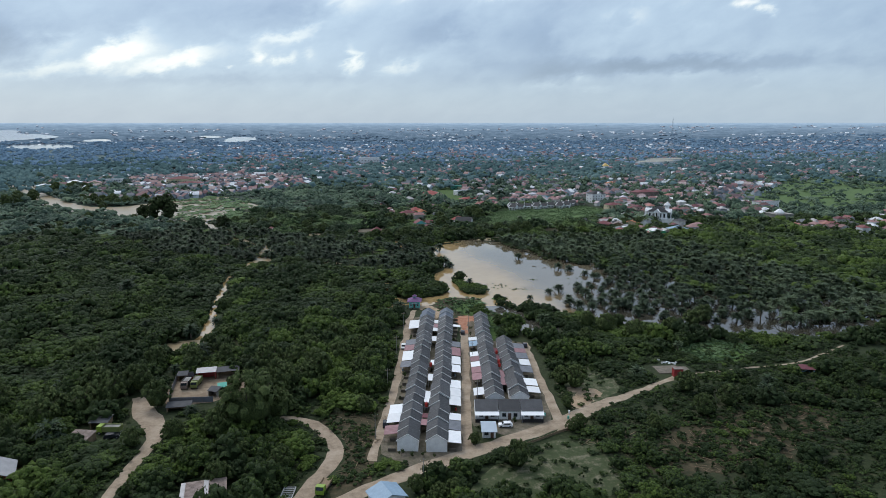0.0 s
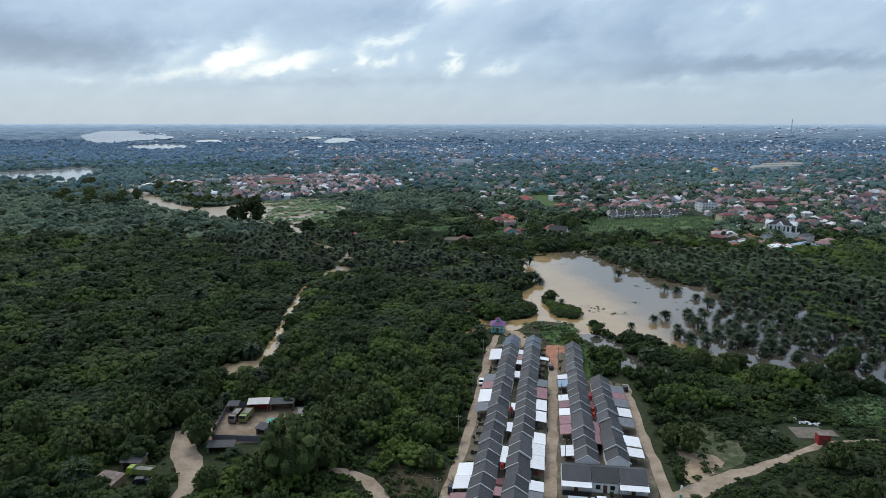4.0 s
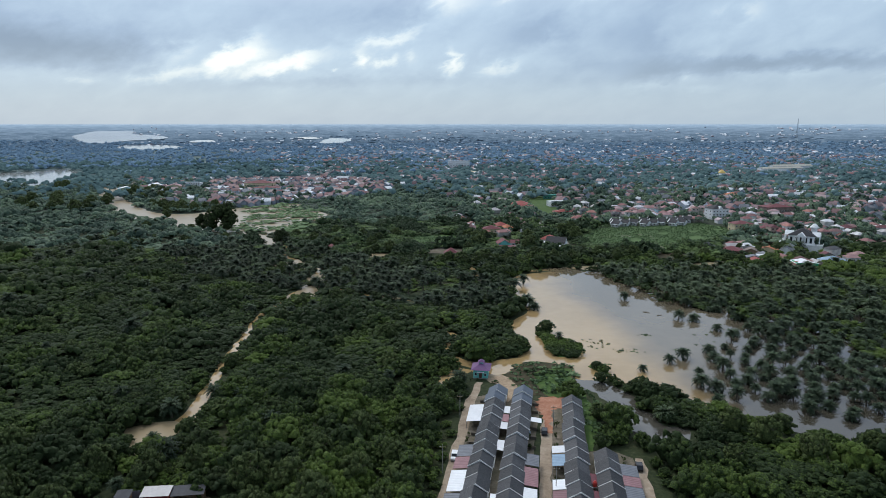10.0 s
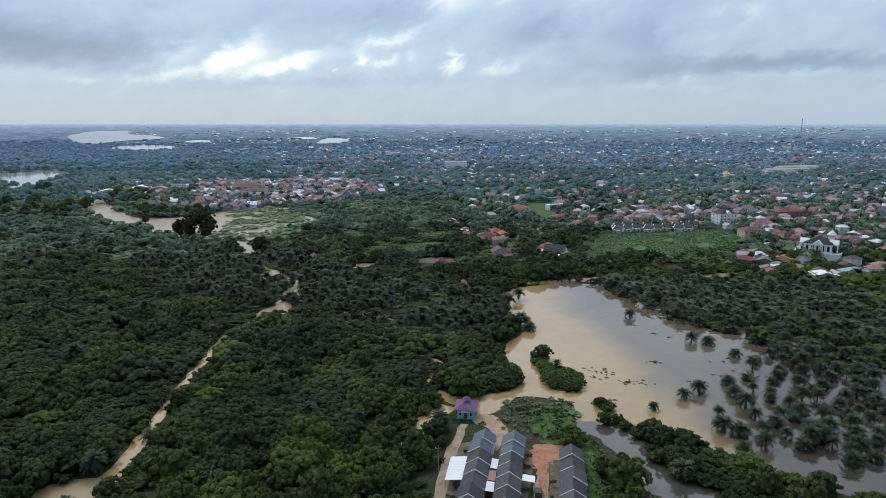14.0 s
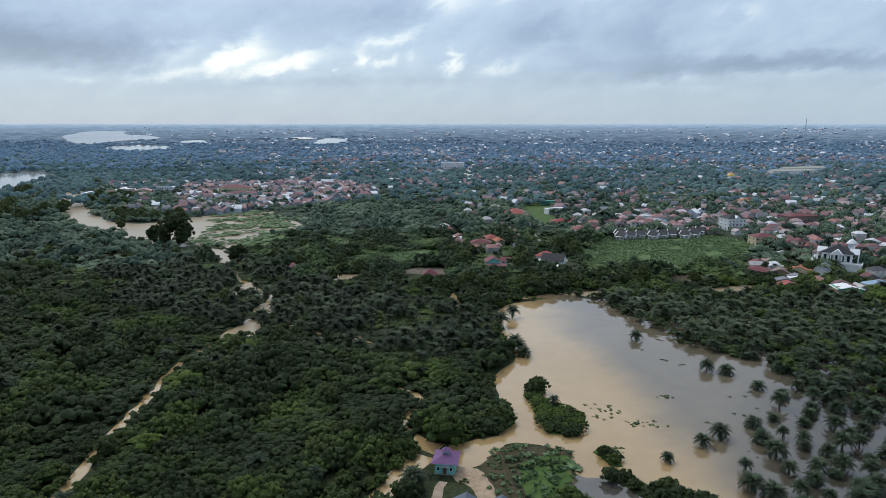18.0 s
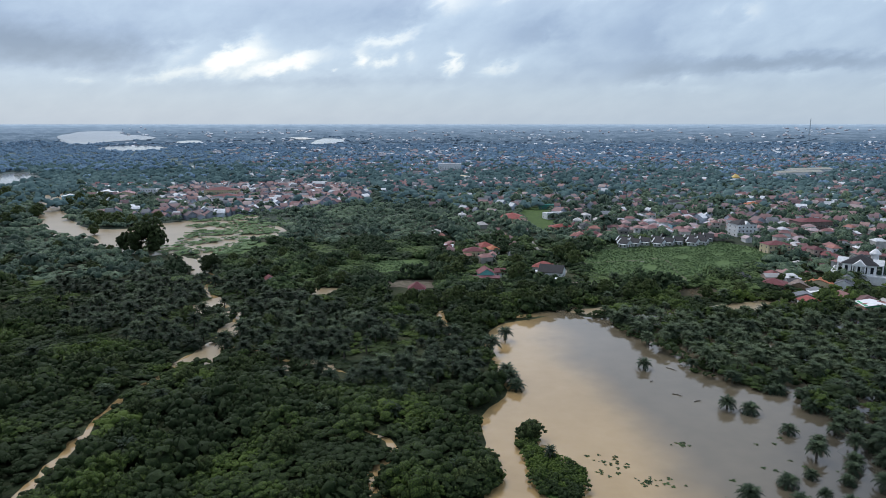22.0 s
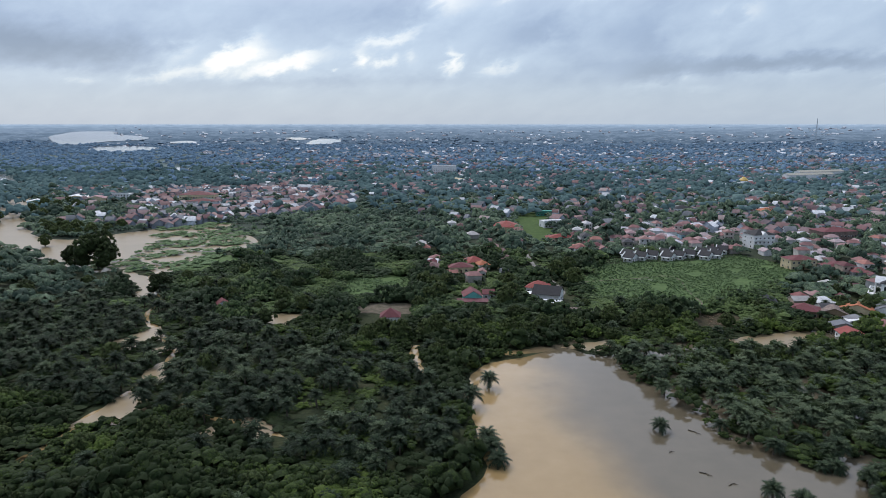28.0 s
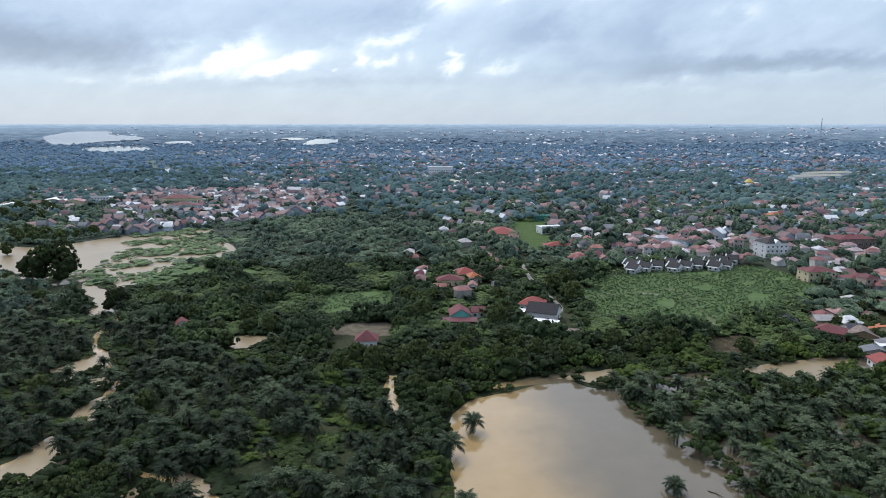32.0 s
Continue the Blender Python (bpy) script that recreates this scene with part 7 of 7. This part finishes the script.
for x, y, t, w, d, m in ((63, 562, 0, 16, 5, "maroon"), (110, 545, 0, 9, 5, "rust"), (92, 578, -20, 6, 4, "white_sheet"), (57, 553, 0, 5, 4, "grey_sheet"), (102, 560, -20, 12, 4, "white_sheet")):
    root = thing("shed", "open timber shed with a low sheet roof", "shed", pose(x, y, 0, 0, 0, t), "sheds")
    part("roof", solid_x([(-d / 2, 2.4), (d / 2, 3.0), (d / 2, 2.9), (-d / 2, 2.3)], -w / 2, w / 2), m, root)
    part("wall", boxed(-w / 2 + 0.2, d / 2 - 0.25, 0, w / 2 - 0.2, d / 2 - 0.1, 2.85), "wood", root)
    for s in (-1, 0, 1):
        part("post", boxed(s * (w / 2 - 0.3) - 0.08, -d / 2 + 0.2, 0, s * (w / 2 - 0.3) + 0.08, -d / 2 + 0.36, 2.3), "wood", root)


# vehicles
def wheel(root, x, y, r, w):
    bm = bmesh.new()
    tube(bm, (x - w / 2, y, r), (x + w / 2, y, r), r, r, 14)
    t = part("wheel", bm, "tyre", root)
    bm = bmesh.new()
    tube(bm, (x - w / 2 - 0.02, y, r), (x + w / 2 + 0.02, y, r), r * 0.55, r * 0.55, 10)
    part("rim", bm, "steel", t)


def car(m, paint, label, name="car", tall=1.0):
    root = thing(name, label, "car", m, "parked cars")
    h = tall
    bm = solid_x([(-2.1, 0.35), (2.1, 0.35), (2.15, 0.8), (2.0, 0.98), (1.1, 1.05), (0.55, 1.55 * h), (-1.5, 1.58 * h), (-2.0, 1.05), (-2.15, 0.9)], -0.85, 0.85)
    part("body", bevelled(bm, 0.06), paint, root)
    part("windscreen", solid_x([(0.62, 1.5 * h), (1.12, 1.06), (1.14, 1.08), (0.64, 1.52 * h)], -0.7, 0.7), "glass", root)
    for s in (-1, 1):
        part("side_window", boxed(s * 0.84 - 0.03, -1.4, 1.08, s * 0.84 + 0.03, 0.5, 1.42 * h), "glass", root)
        part("headlight", boxed(s * 0.6 - 0.2, 2.08, 0.66, s * 0.6 + 0.2, 2.18, 0.82), "white", root)
        for y in (-1.3, 1.35):
            wheel(root, s * 0.78, y, 0.33, 0.22)
    return root


def truck(m, cab, bed, label, flat=False):
    root = thing("truck", label, "truck", m, "parked trucks")
    part("cab", bevelled(solid_x([(1.7, 0.6), (3.4, 0.6), (3.4, 1.7), (3.1, 2.6), (1.7, 2.6)], -1.1, 1.1), 0.07), cab, root)
    part("windscreen", solid_x([(3.16, 2.5), (3.41, 1.75), (3.43, 1.77), (3.18, 2.52)], -0.95, 0.95), "glass", root)
    part("chassis", boxed(-0.45, -3.4, 0.55, 0.45, 3.2, 0.8), "steel", root)
    if flat:
        part("bed", boxed(-1.2, -3.6, 0.95, 1.2, 1.5, 1.12, -1.2, -3.6, 1.12, -1.12, 1.5, 1.5, 1.12, -3.6, 1.12, 1.2, 1.5, 1.5, -1.12, 1.4, 1.12, 1.12, 1.5, 2.3), bed, root)
    else:
        part("bed", boxed(-1.2, -3.6, 0.95, 1.2, 1.5, 1.1, -1.2, -3.6, 1.1, -1.1, 1.5, 2.5, 1.1, -3.6, 1.1, 1.2, 1.5, 2.5, -1.1, -3.6, 1.1, 1.1, -3.5, 2.5, -1.1, 1.4, 1.1, 1.1, 1.5, 2.7), bed, root)
        part("load", boxed(-1.1, -3.5, 1.1, 1.1, 1.4, 2.2), "concrete", root)
    for s in (-1, 1):
        for y in (-2.5, -1.4, 2.5):
            wheel(root, s * 0.98, y, 0.48, 0.28)
    return root


car(ESTATE @ pose(-23.1, 83, 0, 0, 0, 180), "car_white", "white pickup parked on the dirt lane", tall=1.1)
car(ESTATE @ pose(1.4, 101.5, 0, 0, 0, 0), "car_black", "black car on the dirt lane")
car(ESTATE @ pose(26.2, 84.5, 0, 0, 0, 0), "car_black", "black car parked behind the rows", tall=1.1)
car(ESTATE @ pose(11.6, 12.6, 0, 0, 0, 90), "car_white", "white car parked before the front houses")
car(ESTATE @ pose(-24.3, 13, 0, 0, 0, 0), "car_black", "dark van parked on the dirt lane", tall=1.2)
car(pose(-69.2, 189.2, 0, 0, 0, -78), "car_black", "dark blue car beside the truck sheds")
truck(pose(-56.6, 225.8, 0, 0, 0, 176), "rust", "car_black", "dusty dark dump truck parked in the yard")
truck(pose(-53.4, 226.0, 0, 0, 0, 176), "olive", "olive", "olive-green dump truck parked in the yard")
truck(pose(-71.0, 192.6, 0, 0, 0, 82), "lime", "olive", "green dump truck beside old sheds")
truck(pose(-7.6, 152.5, 0, 0, 0, 163), "lime", "wood", "lime-green flatbed truck on the dirt track", True)
truck(pose(-36.2, 226, 0, 0, 0, 190), "olive", "steel", "dark truck parked at the yard's edge")


def lean_shed(x, y, t, w, d, h, roof, wall, label, slats=0):
    root = thing("yard_shed", label, "shed", pose(x, y, 0, 0, 0, t), "yard sheds")
    part("back_wall", boxed(-w / 2, d / 2 - 0.15, 0, w / 2, d / 2, h), wall, root)
    for s in (-1, 1):
        part("side_wall", boxed(s * w / 2 - 0.08, -d / 2, 0, s * w / 2 + 0.08, d / 2 - 0.15, h - 0.5), wall, root)
    k = max(3, int(w / 1.0))
    for i in range(k):
        x0 = -w / 2 - 0.3 + (w + 0.6) * i / k
        x1 = -w / 2 - 0.3 + (w + 0.6) * (i + 1) / k
        z = 0.03 * (i % 2)
        part("roof_sheet", solid_x([(-d / 2 - 0.5, h - 0.45 + z), (d / 2 + 0.2, h + 0.15 + z), (d / 2 + 0.2, h + 0.1 + z), (-d / 2 - 0.5, h - 0.5 + z)], x0, x1 + 0.05), roof if not slats or i % 5 else "steel", root)
    for s in (-1, 1):
        part("post", boxed(s * (w / 2 - 0.2) - 0.07, -d / 2, 0, s * (w / 2 - 0.2) + 0.07, -d / 2 + 0.14, h - 0.5), "wood", root)
    return root


lean_shed(-51.2, 232.6, 5, 6.2, 3.2, 3.4, "steel", "red_wall", "red shed with a pale sheet roof in the yard")
lean_shed(-44.0, 233.8, 8, 7.2, 3.2, 3.0, "dark_sheet", "wood", "open dark shed with a sagging grey roof")
lean_shed(-59.3, 232.6, 5, 3, 2.5, 2.6, "dark_sheet", "wood", "small grey-roofed lean-to at the fence")
lean_shed(-43.6, 219.6, 10, 2.4, 2.4, 2.6, "tarp", "wood", "small hut under a green tarpaulin")
lean_shed(-45.6, 216.6, -20, 3, 2.6, 2.6, "dark_sheet", "concrete", "small grey hut in the truck yard")
lean_shed(-54.5, 206.4, 2, 7, 2.6, 2.2, "dark_sheet", "wood", "low shed with a long dark grey sheet roof outside the fence")
lean_shed(-77, 188, -15, 6, 4.5, 2.4, "rust", "wood", "old shed with rusty red roof sheets")
lean_shed(-74.5, 197, -5, 5, 4, 3.0, "dark_sheet", "wood", "old shed with a faded grey roof")
lean_shed(-36, 151.5, 8, 10, 7, 3.4, "rust", "rust", "patched rusty corrugated-iron workshop", 1)
lean_shed(164, 206, -20, 4.5, 3, 2.6, "maroon", "lightblue", "small blue hut with a red roof in scrub")
root = thing("slab", "dusty brownish concrete floor slab of an unfinished building", "slab", pose(116.8, 216.2, 0, 0, 0, -4))
part("floor_slab", boxed(-5.6, -3.4, 0, 3.4, 4.0, 0.22, 3.4, -1.6, 0, 6.8, 2.6, 0.22), "dusty_concrete", root)
root = thing("red_hut", "small dark red storage hut with a rusty flat roof", "hut", pose(116.2, 210.3, 0, 0, 0, -8))
part("wall", boxed(-1.6, -1.2, 0, 1.6, 1.2, 3.0), "red_wall", root)
part("roof", boxed(-1.75, -1.35, 3.0, 1.75, 1.35, 3.1), "rust", root)
part("door", boxed(-0.45, -1.27, 0, 0.45, -1.18, 2.0), "door", root)
for x, y, sx, sy in ((118.2, 223.0, 2.6, 1.5), (121.4, 221.9, 2.0, 1.1), (116.6, 226.0, 0.8, 0.5), (107.6, 225.1, 0.8, 0.6)):
    root = thing("rubble_heap", "heap of white broken rubble beside the slab", "rubble", pose(x, y, 0), "rubble heaps")
    V, F, T = clump(610 + int(x), 16, 40, 0.16, 0.0, 0.9, 0.8, 0.55)
    part("rubble", bmesh.new(), "white", root).data.from_pydata([(q[0] * sx, q[1] * sy, max(q[2], -0.05) * 0.9) for q in V], [], [tuple(int(k) for k in f) for f in F])
house("white_roof_house", "house with white and brown roof sheets among trees", -89, 167, 20, 7, 9, 3.4, 2.0, "steel", "red_wall")
house("brown_roof_house", "low house with a brown tiled roof among trees", -91, 160, 20, 8, 8, 3.2, 2.0, "rust", "red_wall")
house("blue_roof_house", "small house with a pale blue sheet roof by the road", 7.5, 144.0, 20, 7, 6, 2.9, 1.4, "blue_sheet", "white")
root = thing("kiosk", "white roadside kiosk with a pale blue roof", "kiosk", ESTATE @ pose(6.2, 7.6, 0))
part("wall", boxed(-1.9, -2.2, 0, 1.9, 2.2, 2.4), "white", root)
part("roof", solid_x([(-3.2, 2.35), (2.6, 2.95), (2.6, 2.85), (-3.2, 2.25)], -2.3, 2.3), "pale_steel", root)
part("window", boxed(-1.4, -2.27, 0.9, -0.2, -2.18, 2.0), "glass", root)
part("door", boxed(0.4, -2.27, 0, 1.3, -2.18, 2.0), "door", root)
# steel rack beside the track
root = thing("steel_rack", "dark steel ladder-like trailer frame", "rack", pose(-16.3, 151, 0, 0, 0, -8))
for s in (-1, 1):
    part("rail", boxed(s * 1.4 - 0.1, -3, 0.5, s * 1.4 + 0.1, 3, 0.75), "steel", root)
for k in range(8):
    part("crossbar", boxed(-1.3, -2.8 + k * 0.8, 0.55, 1.3, -2.62 + k * 0.8, 0.7), "steel", root)
for s in (-1, 1):
    part("leg", boxed(s * 1.4 - 0.09, -2.4, 0, s * 1.4 + 0.09, -2.2, 0.5, s * 1.4 - 0.09, 2.2, 0, s * 1.4 + 0.09, 2.4, 0.5), "steel", root)


# yard fence, road fence, poles
def fence(pts, high, mat, label, name="fence", gap=2.4):
    root = thing(name, label, "fence", None, "fences")
    for (x0, y0), (x1, y1) in zip(pts[:-1], pts[1:]):
        L = math.hypot(x1 - x0, y1 - y0)
        k = max(1, int(L / gap))
        a = math.degrees(math.atan2(y1 - y0, x1 - x0))
        for i in range(k):
            t = (i + 0.5) / k
            m = pose(x0 + (x1 - x0) * t, y0 + (y1 - y0) * t, 0, 0, 0, a)
            p1 = part("panel", boxed(-L / k / 2 + 0.06, -0.03, 0.1, L / k / 2 - 0.06, 0.03, high), mat, root)
            p1.matrix_local = m
            p2 = part("post", boxed(-L / k / 2 - 0.06, -0.06, 0, -L / k / 2 + 0.06, 0.06, high + 0.15), "wood", root)
            p2.matrix_local = m
    return root


fence([(-59, 212), (-60, 217), (-61.5, 233.5), (-56, 235)], 2.0, "grey_sheet", "dark sheet-metal fence round the truck yard")
fence([(-59, 212), (-52, 211.4), (-45, 211)], 2.0, "grey_sheet", "dark sheet-metal fence round the truck yard")
fence([(40, 163.5), (50, 168.5), (60, 173.5), (70, 178)], 0.8, "wood", "low rough timber fence along the road", gap=1.4)


def pole(x, y, h, label):
    root = thing("utility_pole", label, "utility pole", pose(x, y, 0), "utility poles")
    bm = bmesh.new()
    tube(bm, (0, 0, 0), (0, 0, h), 0.13, 0.08, 8)
    part("shaft", bm, "concrete", root)
    part("crossarm", boxed(-0.8, -0.05, h - 0.8, 0.8, 0.05, h - 0.68), "wood", root)
    for s in (-0.65, 0, 0.65):
        part("insulator", boxed(s - 0.05, -0.05, h - 0.68, s + 0.05, 0.05, h - 0.5), "white", root)


pole(17, 150, 8, "thin grey utility pole beside the dirt road")
for y in (5, 40, 75, 108):
    q = est(-26.8 + 0.02 * y, y)
    pole(q[0], q[1], 8, "thin grey utility pole beside the lane")
for y in (30, 68, 104):
    q = est(4.0, y)
    pole(q[0], q[1], 8, "thin grey utility pole beside the lane")

# lattice telecom tower far off, its steel coloured paler for haze
root = thing("telecom_tower", "slender far telecom lattice tower", "tower", pose(1016, 1973, 0))
for i in range(10):
    z0, z1 = i * 10.6, (i + 1) * 10.6
    r0, r1 = 3.0 * (1 - i / 11), 3.0 * (1 - (i + 1) / 11)
    for sx, sy in ((-1, -1), (1, -1), (1, 1), (-1, 1)):
        bm = bmesh.new()
        tube(bm, (sx * r0, sy * r0, z0), (sx * r1, sy * r1, z1), 0.2, 0.2, 4)
        part("leg", bm, "pale_steel", root)
        bm = bmesh.new()
        tube(bm, (sx * r0, sy * r0, z0), (-sy * r1, sx * r1, z1), 0.12, 0.12, 4)
        part("brace", bm, "pale_steel", root)

# driftwood and cut brush
rng = np.random.default_rng(77)
for x, y, t, L in ((117, 397, -40, 5), (122, 392, 20, 4), (123, 421, -50, 6), (112, 409, 35, 2), (82, 158, 30, 4), (90, 160, -15, 5), (97, 156, 60, 4), (68, 172, 20, 5), (65, 168, -30, 4), (104, 164, 10, 5), (86, 216, 40, 4), (80, 208, 70, 3)):
    root = thing("log", "grey weathered fallen branch", "log", pose(x, y, 0.05, 0, 0, t), "fallen branches")
    bm = bmesh.new()
    L *= 0.7
    tube(bm, (-L / 2, 0, 0.12), (0, 0.35, 0.1), 0.14, 0.11, 7)
    tube(bm, (0, 0.35, 0.1), (L / 2, 0.1, 0.2), 0.11, 0.05, 7)
    tube(bm, (L * 0.1, 0.1, 0.14), (L * 0.35, -0.8, 0.35), 0.07, 0.03, 5)
    tube(bm, (-L * 0.15, 0.05, 0.14), (-L * 0.05, 0.9, 0.3), 0.07, 0.03, 5)
    part("branch", bm, "bark", root)

# cut sticks left lying in the clearings
ROD = (np.array([(-0.5, 0, 0), (-0.5, 0.04, 0.05), (-0.5, -0.04, 0.05), (0.5, 0, 0.02), (0.5, 0.02, 0.05), (0.5, -0.02, 0.05)]) * np.array((1, 1, 1)), np.array([(0, 3, 4), (0, 4, 1), (1, 4, 5), (1, 5, 2), (2, 5, 3), (2, 3, 0), (0, 1, 2), (3, 5, 4)]), np.zeros(6))
P = np.concatenate([scatter(60, 160, 140, 195, 2.2, rng), scatter(158, 190, 518, 548, 1.6, rng), scatter(-8, 12, 150, 196, 2.6, rng)])
P = P[any_in(P, [np.array([(80, 158), (104, 178), (142, 184), (152, 170), (118, 150), (82, 142)]), np.array([(62, 164), (72, 176), (84, 170), (82, 150), (70, 152)]), GARDENS[-1], DRY]) & (field(P, 14, 51) > 0.45)]
P[:, 2] = rng.uniform(0.06, 0.35, len(P))
V, F, T = spread([ROD], P, rng, rng.uniform(1.2, 4.0, len(P)), rng.uniform(1.0, 3.0, len(P)), np.zeros(len(P)))
stuff("cut_branches", V, F, T, "wood", "pale cut sticks and branches lying on cleared ground", "branches")

# small garden shrubs and saplings in the front yards
SAPLING = []
for i in range(3):
    V, F, T = clump(640 + i, 4, 70, 0.14, 0.25, 0.7, 1.0)
    SAPLING.append(mesh_of("crown", V * np.array((1.0, 1.0, 1.6)) + np.array((0, 0, 0.3)), F, T + 0.55, "tree_leaf"))
bm = bmesh.new()
tube(bm, (0, 0, -0.1), (0.05, 0, 0.9), 0.07, 0.04, 6)
stem = bpy.data.meshes.new("stem")
bm.to_mesh(stem)
bm.free()
stem.materials.append(M["bark"])
for i, (x, y) in enumerate(((-21.5, 26), (-21.3, 32), (-21.6, 41), (-21.2, 48), (-21, 52), (-20.6, 92), (-20.8, 97), (-3.2, 19), (-3.4, 45), (-3.2, 86), (-3, 91), (-2.8, 97), (-2.6, 110), (-2.7, 115), (4.6, 39), (4.4, 74), (4.6, 93), (4.8, 99), (5.0, 106), (22.4, 47), (22.2, 84),
                            (22.6, 88), (-18.5, -5.2), (-15.5, -5.6), (-12.4, -5.4), (-9.5, -5.8), (2.6, 6.0), (3.2, 9.6), (12.5, 15.0), (14.6, 15.2))):
    q = est(x, y)
    root = thing("garden_shrub", "small leafy green shrub in a front yard", "shrub", pose(q[0], q[1], 0.04, 0, 0, 67 * i), "garden shrubs")
    k = rng.uniform(0.6, 1.25)
    root.scale = (k, k, k)
    link("stem", stem, "bark", root)
    link("crown", SAPLING[i % 3], "tree_leaf", root)
# plastic chairs, crates and drums left about the yards and lanes
for i, (x, y, c) in enumerate(((-3.1, 24, "red_tank"), (-2.9, 52.5, "blue_sheet"), (4.4, 52, "white_sheet"), (-21.9, 24.5, "red_tank"), (-22, 58, "blue_sheet"), (22.6, 46, "red_tank"), (23.0, 64, "white_sheet"), (4.6, 81, "red_tank"), (-3, 100, "blue_sheet"), (24.5, 20, "tarp"), (31.5, 18, "tarp"), (32.5, 22, "white_sheet"))):
    q = est(x, y)
    root = thing("drum", "plastic storage drum standing in a yard", "drum", pose(q[0], q[1], 0.05), "storage drums")
    bm = bmesh.new()
    tube(bm, (0, 0, 0), (0, 0, 0.42), 0.3, 0.33, 12)
    tube(bm, (0, 0, 0.42), (0, 0, 0.86), 0.33, 0.3, 12)
    part("body", bm, c, root)
    bm = bmesh.new()
    tube(bm, (0, 0, 0.86), (0, 0, 0.92), 0.31, 0.31, 12)
    part("lid", bm, c, root)
